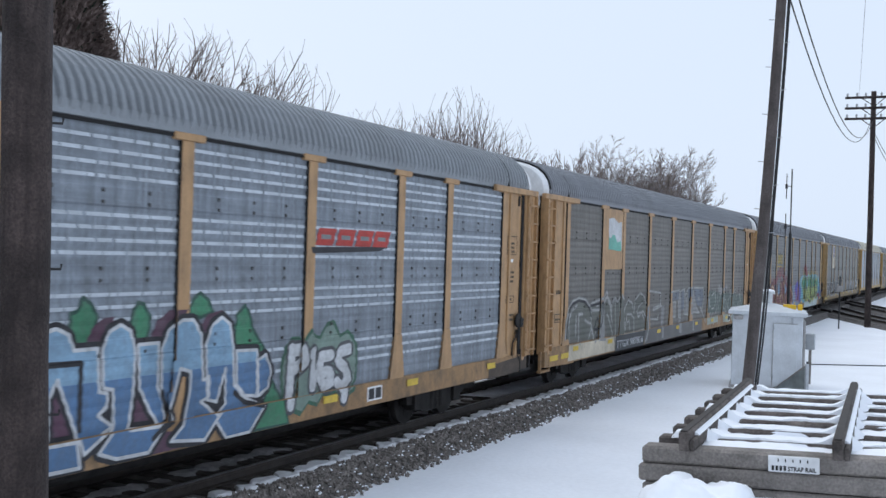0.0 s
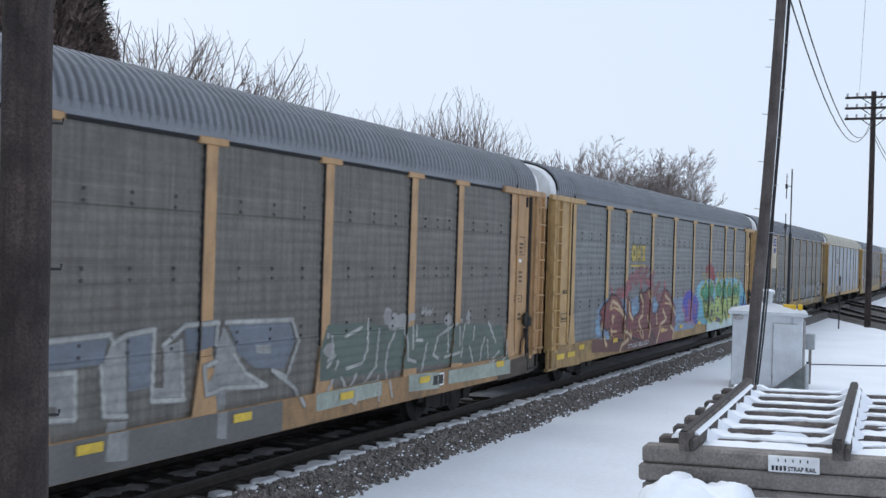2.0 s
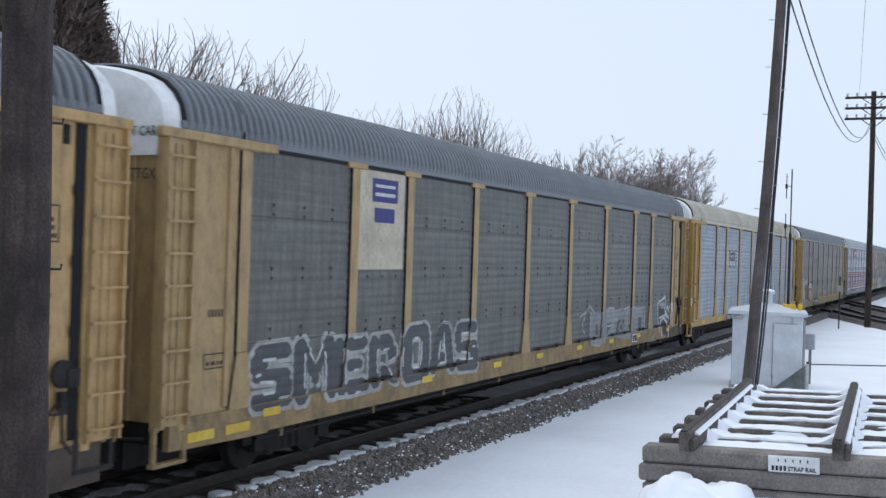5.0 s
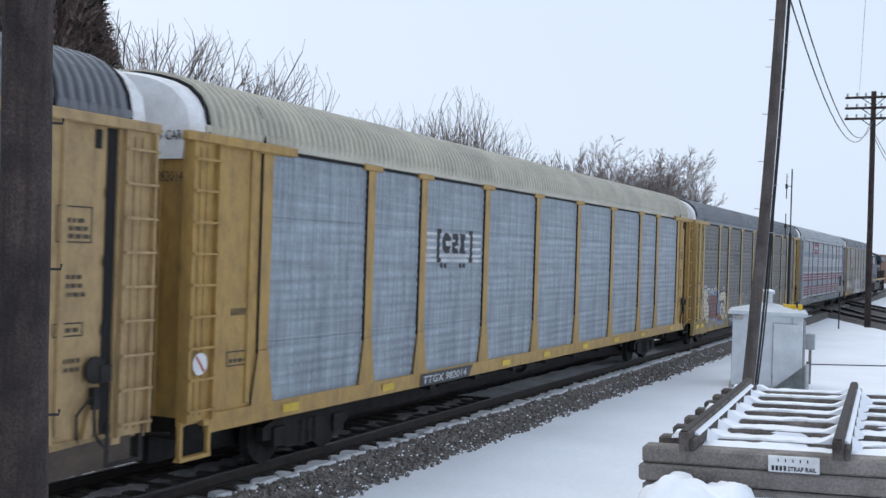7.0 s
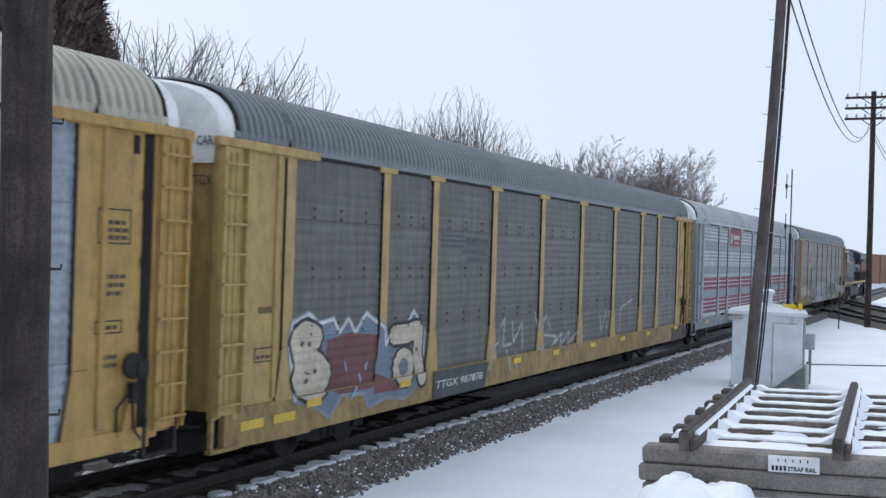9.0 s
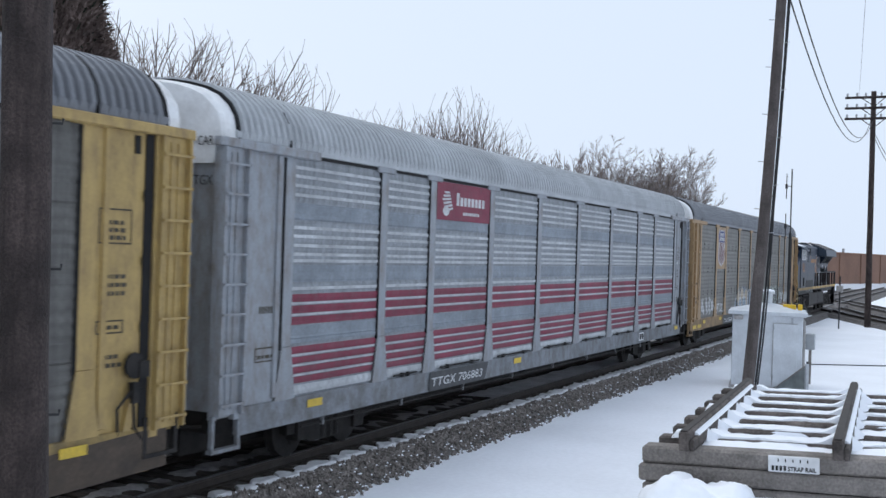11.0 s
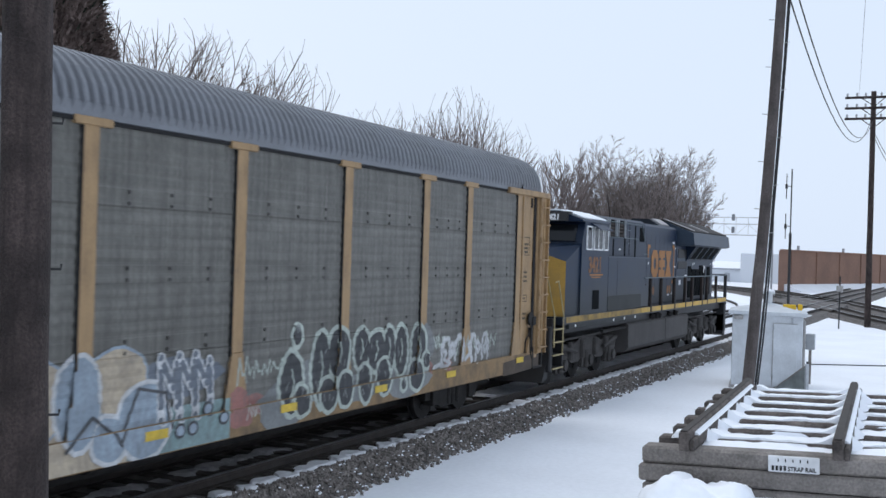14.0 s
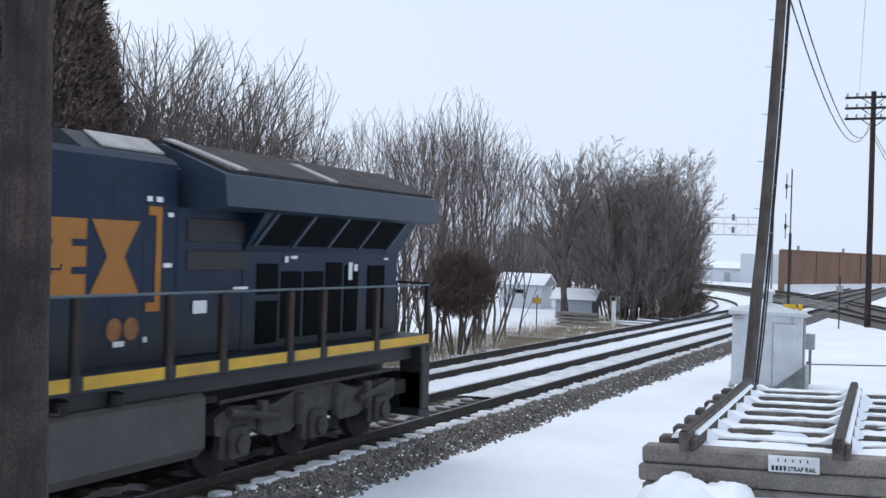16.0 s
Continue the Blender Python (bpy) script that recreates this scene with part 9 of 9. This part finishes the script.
glow.append([(2.3, 1.09), (2.11, 1.89), (2.17, 2.23), (2.67, 2.37), (2.96, 2.2), (3.4, 2.26), (3.59, 2.03), (3.85, 2.25), (4.09, 2.0), (4.43, 2.31), (5.05, 2.04), (5.07, 1.74), (5.32, 2.03), (5.89, 2.05), (6.16, 2.29), (6.6, 1.92), (6.57, 1.05), (5.83, 0.76), (5.15, 0.85), (4.53, 0.75), (4.39, 1.0), (3.64, 1.05), (3.29, 0.74), (2.84, 0.96)])
mess = []
mess.append([(3.21, 1.93), (3.86, 2.01), (4.86, 1.92), (4.63, 1.04), (3.58, 1.04), (3.16, 1.2)])
mess.append([(4.62, 1.31), (5.4, 1.09), (5.97, 0.9), (4.7, 0.93)])
ess = []
ess.append([(2.87, 2.0), (2.58, 2.08), (2.32, 1.96), (2.41, 1.74), (2.89, 1.6), (3.15, 1.41), (2.98, 1.22), (2.55, 1.26), (2.38, 1.41)])
aye = []
aye.append([(6.36, 1.94), (6.33, 1.47), (6.48, 1.07)])
aye.append([(5.42, 1.89), (5.9, 1.89), (6.26, 1.94)])
ring_a = []
ring_a.append([(5.8, 1.3)])
flecks_5 = []
flecks_5.append([(3.75, 1.54), (3.81, 1.41)])
flecks_5.append([(4.23, 1.31), (4.28, 1.18)])
flecks_5.append([(4.48, 1.48), (4.42, 1.38)])
flecks_5.append([(3.92, 0.93), (4.09, 1.1)])
flecks_5.append([(2.49, 1.92)])
flecks_5.append([(2.69, 1.9)])
flecks_5.append([(2.87, 1.47)])
flecks_5.append([(2.62, 1.34)])
flecks_5.append([(5.99, 1.67)])
flecks_5.append([(6.28, 1.58)])
cx5, cz5 = ring_a[0][0]
paint(CARS[5], KS[5], [(edges(glow, 0.12), spray("pale_slate", (0.2, 0.22, 0.25), 0.4)), (glow, spray("steel_blue", (0.13, 0.17, 0.22), 0.3)), (lines([glow[0][:-7]], 0.06), S_WHITE), (mess, spray("oxide", (0.13, 0.045, 0.04), 0.3)),
      (lines(ess, 0.5) + lines(aye, 0.46) + [disc(cx5, cz5, 0.46, 0.4)], S_BLACK), (lines(ess, 0.38) + lines(aye, 0.34) + [disc(cx5, cz5, 0.39, 0.34)], S_CREAM), ([disc(cx5, cz5, 0.19, 0.16)], S_SLATE), (lines([q for q in flecks_5 if len(q) > 1], 0.05), S_PALEBLUE), ([disc(q[0][0], q[0][1], 0.05, 0.045, 8) for q in flecks_5 if len(q) == 1], S_DARKGREY)],
      "spray_paint", "cream and dark red sprayed letters edged in white")
scrib_5 = []
scrib_5.append([(9.65, 0.92), (9.82, 1.41), (10.22, 1.47)])
scrib_5.append([(10.3, 1.8), (10.5, 1.97), (10.44, 1.36), (10.87, 1.38)])
scrib_5.append([(10.94, 1.86), (11.04, 1.41), (11.51, 1.83), (11.6, 1.28)])
scrib_5.append([(10.66, 1.26), (10.8, 0.81)])
scrib_5.append([(11.22, 1.18), (11.13, 0.87)])
scrib_5.append([(12.33, 2.03), (12.48, 1.69), (12.82, 2.05), (12.74, 1.58), (13.09, 1.95), (13.38, 1.6)])
scrib_5.append([(13.0, 1.47), (13.81, 1.38), (13.56, 1.15), (14.22, 1.45), (14.11, 1.11), (14.79, 1.47), (14.67, 1.12), (15.54, 1.48), (15.64, 1.06)])
scrib_5.append([(12.39, 1.23), (12.78, 1.11), (12.81, 1.29)])
scrib_5.append([(17.31, 1.77), (17.46, 1.32), (17.83, 1.86), (17.96, 1.29), (18.19, 1.85)])
scrib_5.append([(19.2, 1.23), (19.32, 1.93), (20.52, 2.13)])
paint(CARS[5], KS[5], [(lines(scrib_5, 0.09), spray("thin_haze", (0.2, 0.2, 0.19), 0.5)), (lines(scrib_5, 0.045), S_OFFWHITE)], "spray_paint", "thin white sprayed script")
for q in [rect(7.2, 8.3, z, z + 0.05) for z in (3.68, 3.58, 3.48)] + [rect(8.3, 9.5, 3.52, 3.7), rect(8.2, 9.4, 3.36, 3.44), rect(8.4, 9.5, 3.2, 3.28)]:
    paint(CARS[5], KS[5], [([q], S_DARKGREY)], "emblem_bar", "faint dark bar")
# yellow-framed car: white stripes with a dark bracket and three plain blocks
blacks = [rect(7.66, 7.78, 3.2, 3.81), rect(7.66, 7.84, 3.73, 3.82), rect(7.66, 7.84, 3.18, 3.27), rect(9.17, 9.29, 3.2, 3.81), rect(9.11, 9.29, 3.73, 3.82), rect(9.11, 9.29, 3.18, 3.27)]
blacks += [octagon(7.9, 8.26, 3.36, 3.75, 0.1), rect(8.33, 8.6, 3.36, 3.75), [(8.66, 3.36), (8.96, 3.36), (8.88, 3.55), (8.96, 3.75), (8.66, 3.75), (8.74, 3.55)]] + [disc(x, 3.12, 0.065, 0.055, 10) for x in (7.88, 8.05, 8.74, 8.91)]
for z in (3.7, 3.57, 3.43, 3.29, 3.19):
    paint(CARS[4], KS[4], [([rect(7.2, 9.72, z, z + 0.055)], S_WHITE)], "emblem_stripe", "white stripe of an emblem")
for q in blacks:
    paint(CARS[4], KS[4], [([q], S_BLACK)], "emblem_block", "dark block of an emblem", base=0.0065)
for q in (rect(8.04, 8.28, 3.5, 3.6), rect(8.31, 8.47, 3.58, 3.63), rect(8.46, 8.62, 3.46, 3.51)):
    paint(CARS[4], KS[4], [([q], S_WHITE)], "emblem_mark", base=0.009)
# silver car: red stripes and a red plate
stripes, lines6 = [], []
for a, b in zip(POSTS[:-1], POSTS[1:]):
    xa, xb = a * KS[6] + 0.25, b * KS[6]
    stripes += [rect(xa, xb, z0, z1) for z0, z1 in ((2.56, 2.68), (2.39, 2.51), (2.22, 2.34), (1.78, 1.89), (1.63, 1.73), (1.48, 1.58), (1.33, 1.43))]
    # Wide rows put light on ribs and slots into colour; thin lines are trim.
    lines6 += [rect(xa, xb, z, z + 0.05) for z in (4.56, 4.43, 4.29, 4.15, 3.66, 3.53, 3.39, 3.26, 3.16, 2.74)] + [rect(xa, xb, z, z + 0.03) for z in (2.525, 2.355, 1.745, 1.59, 1.44)] + [rect(xa, xb, 1.16, 1.3)]
laps = [rect(a * KS[6] + 0.25, b * KS[6], z, z + 0.26) for a, b in zip(POSTS[:-1], POSTS[1:]) for z in (2.86, 3.8, 1.94)]
paint(CARS[6], KS[6], [(laps, spray("steel_band", (0.215, 0.245, 0.28), 0.4)), (stripes, S_FERRED), (lines6, spray("pale_trim_and_rib_light", (0.46, 0.48, 0.5), 0.45))], "stripes", "dark red stripes along the side", posts=False)
swirl = [[(7.12 + 0.05 * abs(j - 3), 4.2 + 0.07 * j), (7.18 + 0.05 * abs(j - 3), 4.16 + 0.07 * j), (7.62 - 0.03 * j, 4.22 + 0.06 * j), (7.6 - 0.03 * j, 4.26 + 0.06 * j)] for j in range(6)] + [disc(7.32, 4.17, 0.14, 0.09)]
flat_art(CARS[6], [([rect(6.92, 9.43, 4.0, 4.73)], S_FERRED), (swirl + [rect(7.78 + 0.175 * j, 7.9 + 0.175 * j, 4.3, 4.47 + 0.08 * (j == 0)) for j in range(8)] + [rect(8.1 + 0.1 * j, 8.17 + 0.1 * j, 4.12, 4.18) for j in range(8)], S_WHITE)], "emblem_plate", "deep red plate with a white swirl and bars")
# weathered car: shield on a tan plate
right_half = [(0.0, 4.6), (0.3, 4.56), (0.42, 4.66), (0.62, 4.42), (0.56, 4.2), (0.56, 3.95), (0.62, 3.65), (0.58, 3.42), (0.42, 3.28), (0.2, 3.22), (0.0, 3.15)]


def shield(c, k):
    """The waisted shield round the middle line c, scaled by k about its centre."""
    half = [(u * k, 3.92 + (z - 3.92) * k) for u, z in right_half]
    return [(c + u, z) for u, z in half] + [(c - u, z) for u, z in half[-2:0:-1]]


field = window(shield(5.82, 0.94), -99, 99, 2.0, 4.12)
bands = [q for q in (window(field, 5.82 + 0.2 * j - 0.055, 5.82 + 0.2 * j + 0.055, 2, 5) for j in (-3, -2, -1, 0, 1, 2, 3)) if len(q) > 2]
flat_art(CARS[7], [([rect(5.06, 6.67, 3.03, 4.74)], PAINTS[7][1]), ([shield(5.82, 1.03)], S_WHITE), ([window(shield(5.82, 0.97), -99, 99, 4.12, 9)], S_NAVY), (bands, spray("dried_red", (0.14, 0.035, 0.04), 0.15)),
                   ([rect(5.42 + 0.165 * j, 5.52 + 0.165 * j, 4.36, 4.5) for j in range(5)] + [rect(5.36 + 0.137 * j, 5.45 + 0.137 * j, 4.18, 4.32) for j in range(7)], S_WHITE)], "emblem_plate", "blue and red striped shield on a tan plate")
piece(7, 2.5, 4.7, 1.2, 1.95, 4, 103, S_OFFWHITE, S_WHITE, None, None, 0.1, None, "thin white sprayed script")
piece(7, 5.3, 6.6, 1.25, 1.65, 2, 105, S_OFFWHITE, S_WHITE, None, None, 0.12, None, "thin white sprayed script")
S_MINT = spray("pale_mint", (0.42, 0.47, 0.42), 0.45)
S_COAL = spray("coal", (0.035, 0.037, 0.04))
S_MIST = spray("mist_blue", (0.27, 0.33, 0.39), 0.5)
S_SAND = spray("sand", (0.42, 0.35, 0.26), 0.45)


def bubbles(items, rim=0.07, dots=True, seed=1):
    """Fat sprayed balloon letters: rims, bodies, and a few light flecks. items: (x, z, half width, half height)."""
    rb = random.Random(seed)
    edge = [disc(x, z, a + rim, b + rim, 18, 0.16, i) for i, (x, z, a, b) in enumerate(items)]
    body = [disc(x, z, a, b, 18, 0.16, i) for i, (x, z, a, b) in enumerate(items)]
    flecks = []
    for x, z, a, b in items:
        for _ in range(3 if dots else 1):
            u, v = rb.uniform(-0.6, 0.6) * a, rb.uniform(-0.7, 0.7) * b
            flecks += stroke([(x + u, z + v), (x + u + rb.uniform(-0.06, 0.06), z + v + rb.uniform(0.04, 0.12))], 0.028)
    return edge, body, flecks


big = [(16.75, 1.32, 0.3, 0.46), (17.55, 1.5, 0.26, 0.55), (18.05, 1.72, 0.28, 0.4), (18.8, 1.72, 0.24, 0.33), (19.3, 1.66, 0.3, 0.33), (19.75, 1.66, 0.2, 0.38), (20.2, 1.6, 0.24, 0.4), (20.85, 1.58, 0.24, 0.46)]
lower = [(17.0, 1.05, 0.2, 0.22), (17.75, 1.08, 0.24, 0.24), (18.25, 1.12, 0.22, 0.28), (18.9, 1.15, 0.2, 0.3), (19.55, 1.2, 0.22, 0.3), (20.75, 1.12, 0.26, 0.26), (16.86, 2.05, 0.12, 0.13), (21.15, 1.36, 0.14, 0.14), (20.25, 0.99, 0.09, 0.09)]
e1, b1, f1 = bubbles(big, 0.085, True, 4)
e2, b2, f2 = bubbles(lower, 0.07, True, 5)
strokes = []
for x, z, a, b in big:
    strokes += stroke([(x - a * 0.2, z - b * 0.5), (x + a * 0.15, z), (x - a * 0.1, z + b * 0.5)], 0.035)
paint(CARS[7], KS[7], [(cloud(15.3, 16.6, 0.95, 1.35, 6, 44) + cloud(20.8, 22.4, 0.95, 1.3, 5, 45), spray("faded_pink", (0.3, 0.13, 0.11), 0.6)), (cloud(16.3, 21.2, 0.95, 1.7, 7, 46), S_GREY), (e1, S_MINT), (b1, S_COAL), (e2, S_MINT), (b2, S_COAL), (f1 + f2, S_GREY), (strokes, S_MINT)], "spray_paint", "dark grey balloon letters with pale mint rims")
script = []
rs = random.Random(8)
for x0, z0, n, h in ((15.35, 1.45, 6, 0.34), (15.6, 0.95, 4, 0.18), (21.3, 1.5, 5, 0.3), (22.5, 1.25, 6, 0.55), (13.05, 0.92, 6, 0.12)):
    for j in range(n):
        x = x0 + j * h * 0.62
        script += stroke([(x, z0 + j * 0.03), (x + h * rs.uniform(0.05, 0.35), z0 + h * rs.uniform(0.7, 1.1)), (x + h * rs.uniform(0.3, 0.6), z0 + h * rs.uniform(0.1, 0.5)), (x + h * 0.55, z0 + h * rs.uniform(0.4, 0.9))], 0.035)
paint(CARS[7], KS[7], [(script, S_MINT)], "spray_paint", "thin white sprayed scribble")
crowns = [(9.8, 1.6, 0.42, 0.55), (10.7, 1.55, 0.45, 0.6), (11.7, 1.6, 0.5, 0.52), (13.05, 1.72, 0.5, 0.4)]
balloon = [(9.3, 1.25, 0.36, 0.42), (10.3, 1.2, 0.34, 0.5), (11.2, 1.3, 0.4, 0.5), (12.4, 1.55, 0.34, 0.52), (13.5, 1.2, 0.44, 0.46), (12.9, 1.05, 0.3, 0.26)]
e3, b3, f3 = bubbles(balloon, 0.06, False, 6)
e4, b4, f4 = bubbles(crowns, 0.04, False, 7)
zig = []
for x in (13.95, 14.3, 14.62):
    zig += stroke([(x - 0.12, 1.15), (x - 0.16, 1.95), (x + 0.08, 1.55), (x + 0.14, 1.85), (x + 0.18, 1.3)], 0.15)
zig2 = [[(x, z - 0.0) for x, z in q] for q in zig]
loops = stroke([(12.2, 1.0), (12.6, 1.35), (13.0, 1.1), (13.1, 0.95)], 0.04) + stroke([(13.1, 1.0), (13.4, 1.6), (13.9, 1.5), (14.0, 1.05)], 0.04) + stroke([(9.0, 0.95), (9.2, 1.7), (9.6, 1.4)], 0.04) + stroke([(10.4, 1.0), (10.6, 1.75), (11.0, 1.3), (11.5, 1.7)], 0.04)
rings = [disc(x, z, 0.11, 0.1) for x, z in ((14.15, 0.99), (14.4, 0.99), (15.05, 1.05), (14.75, 1.2))]
cores = [disc(x, z, 0.075, 0.065) for x, z in ((14.15, 0.99), (14.4, 0.99), (15.05, 1.05), (14.75, 1.2))]
paint(CARS[7], KS[7], [(cloud(9.6, 14.7, 1.2, 1.9, 8, 61), S_SLATE), ([rect(9.7, 13.2, 0.75, 1.25)], S_SAND), ([rect(8.75, 9.7, 0.75, 1.12), rect(13.2, 15.2, 0.75, 1.3)], spray("faded_teal", (0.2, 0.29, 0.29), 0.6)), (e4, S_MIST), (b4, S_SAND), (e3, S_WHITE), (b3, S_MIST), (zig, S_WHITE), ([[(x + (sum(p[0] for p in q) / len(q) - x) * 0.35, z + (sum(p[1] for p in q) / len(q) - z) * 0.35) for x, z in q] for q in zig2], S_SLATE), (rings, S_DARKGREY), (cores, S_MIST), (loops, S_DARKGREY)], "spray_paint", "pale blue and sand balloon letters edged in white")
piece(7, 21.6, 24.1, 1.1, 1.8, 4, 121, S_OFFWHITE, S_WHITE, None, None, 0.1, None, "thin white sprayed script")
# plate with a pale picture on the brownish car, small plate on the dull one
flat_art(CARS[1], [([rect(5.2, 6.88, 3.03, 4.74)], PAINTS[1][1]), ([[(5.5, 3.75), (6.75, 3.6), (6.7, 4.42), (6.4, 4.36), (5.9, 4.5), (5.45, 4.45)]], S_WHITE), ([[(5.48, 3.6), (6.72, 3.55), (6.62, 3.85), (6.3, 3.8), (6.05, 4.0), (5.85, 4.02), (5.7, 3.9), (5.5, 3.95)]], spray("sea_green", (0.14, 0.42, 0.33)))], "emblem_plate", "tan plate with a white and sea-green picture")
flat_art(CARS[3], [([rect(5.12, 6.76, 3.05, 4.72)], S_CREAM), ([rect(5.6, 6.5, 4.2, 4.6), rect(5.7, 6.4, 3.85, 4.1)], S_NAVY), ([rect(5.7, 6.4, 4.3, 4.36), rect(5.7, 6.4, 4.45, 4.5)], S_WHITE)], "emblem_plate", "pale plate with a small navy emblem")
# running numbers, reflectors and stencils
NUMBERS = [None, ("TTGX 987816", 6.42, 9.2, 0.76, 0.97, S_BLACK), ("TTGX 851557", 7.1, 9.46, 0.65, 0.79, None), None, ("TTGX 982014", 7.15, 9.05, 0.92, 1.06, S_BLACK), ("TTGX 987878", 7.05, 9.23, 0.77, 0.92, S_BLACK),
           ("TTGX 706883", 6.85, 9.2, 0.83, 1.0, S_BLACK), ("TTGX 986628", 6.44, 8.25, 0.8, 0.97, S_BLACK)]
S_CHARCOAL = spray("stencil_ground", (0.04, 0.042, 0.045), 0.3)
for i, num in enumerate(NUMBERS):
    car, k, L = CARS[i], KS[i], LEN[i]
    if num:
        text, xa, xb, za, zb, ground = num
        foot = SILL_FEET[i]
        back = [([[(xa - 0.12, foot + 0.012), (xb + 0.12, foot + 0.012), (xb + 0.3, 1.11), (xa - 0.08, 1.11)]], S_CHARCOAL)] if ground else []
        paint(car, k, back + [(words(text, xa, xb, za, zb, 0.12, 0.008), S_WHITE)], "running_number", "white stencilled running number", posts=False, base=0.026)
    if i in (0, 1, 3, 6):
        xp = (20.6, 22.55, 21.6, 21.2)[(0, 1, 3, 6).index(i)]
        data_plate = part("data_plate", Mesh().box(xp, xp + 0.5, -HALF - 0.056, -HALF - 0.05, 0.82, 1.06), M_WHITE, car, "small white-edged data plate")
        part("panel_mark", Mesh().box(xp + 0.04, xp + 0.23, -HALF - 0.06, -HALF - 0.056, 0.85, 1.03).box(xp + 0.27, xp + 0.46, -HALF - 0.06, -HALF - 0.056, 0.85, 1.03), M_BLACK, data_plate)
    for x in (2.6, 7.6 if i in (0, 3) else 5.6, 10.95, 13.5, 16.4, 19.2, 22.0, 25.6) if i != 6 else (2.6, 10.95, 25.6):
        if i == 0 and 10 < x < 19:
            continue
        paint(car, k, [([rect(x, x + 0.42, 0.94, 1.06)], S_YELLOW)], "reflector", "yellow reflector strip", posts=False, base=0.022)
    # stencilled boxes on the end sheets
    ys = -HALF - 0.012
    for x0, x1, z0, z1 in ((L - 1.85, L - 1.3, 3.36, 3.78), (1.28, 1.8, 1.72, 1.93), (L - 1.85, L - 1.4, 2.3, 2.46)):
        st2 = Mesh()
        for q in frame_of(x0, x1, z0, z1, 0.018):
            st2.prism(q, "y", ys - 0.004, ys)
        rr = random.Random(int(x0 * 100) + i)
        rows = max(1, int((z1 - z0 - 0.08) / 0.09))
        for r in range(rows):
            x = x0 + 0.06
            while x < x1 - 0.12:
                w = rr.uniform(0.04, 0.11)
                st2.box(x, min(x + w, x1 - 0.04), ys - 0.004, ys, z0 + 0.05 + r * 0.09, z0 + 0.1 + r * 0.09)
                x += w + 0.03
        part("stencil_box", st2, M_DARKINK, car, "dark stencilled data box")
    st3 = Mesh()
    rr = random.Random(i + 50)
    for z in (2.95, 2.85, 2.75, 2.0, 1.9):
        x = L - 1.8
        while x < L - 1.45:
            w = rr.uniform(0.03, 0.09)
            st3.box(x, x + w, ys - 0.004, ys, z, z + 0.05)
            x += w + 0.025
    for j in range(6):
        st3.box(1.35 + 0.07 * j, 1.39 + 0.07 * j, ys - 0.004, ys, 2.42, 2.52)
    tagged(part("stencil_block", st3, M_DARKINK, car), "rows of small dark stencilled marks", "", "", "stuff")
    if i == 4:
        disc_plate = part("warning_disc", Mesh().prism(disc(0.63, 1.82, 0.15), "y", ys - 0.075, ys - 0.07), M_WHITE, car, "white warning disc")
        part("warning_bar", Mesh().prism(stroke([(0.55, 1.92), (0.71, 1.72)], 0.03)[0], "y", ys - 0.08, ys - 0.075), S_LOGORED, disc_plate)
    if i not in (4, 6):
        for x in (0.95, 1.75):
            part("reflector", Mesh().box(x, x + 0.55, ys - 0.052, ys - 0.044, 0.8, 0.93), S_YELLOW, car, "yellow reflector strip")
    if i in (0, 1, 2, 6):
        part("routing_label", Mesh().box(L - 1.72, L - 1.5, ys - 0.004, ys, 3.2, 3.27), M_WHITE, car, "small white paper label")
    part("end_lettering", words_mesh("HEIGHT CAR", 0.8, 0.13), M_BLACK, car, at=pose(0.412, -0.6, 4.74) @ END_TURN)
    part("end_number", words_mesh(("TTGX" if i != 4 else "TTGX 982014"), 0.42 if i != 4 else 0.9, 0.14), M_BLACK, car, at=pose(0.46, -0.95 if i != 4 else -0.5, 4.2) @ END_TURN)


def motions():
    """Keys the train: every vehicle runs along the line at one speed."""
    for car, s in [(c, g0) for c, g0 in zip(CARS, GAPS)] + [(LOCO, GAPS[8])]:
        walk(car, [(t, pose(s - SPEED * t, TRACK_Y, 0)) for t in (0, 4, 8, 12, 16)])

    # every wheelset rolls on the rails: one key for each frame keeps each turn under 90 degrees
    for wheel, x, z, radius in WHEELS:
        step = math.degrees(SPEED / FPS / radius)
        size = wheel.scale.copy()
        walk(wheel, [(f / FPS, pose(x, 0, z, 0, -step * f, 0)) for f in range(0, 16 * FPS + 1)])
        wheel.scale = size


motions()
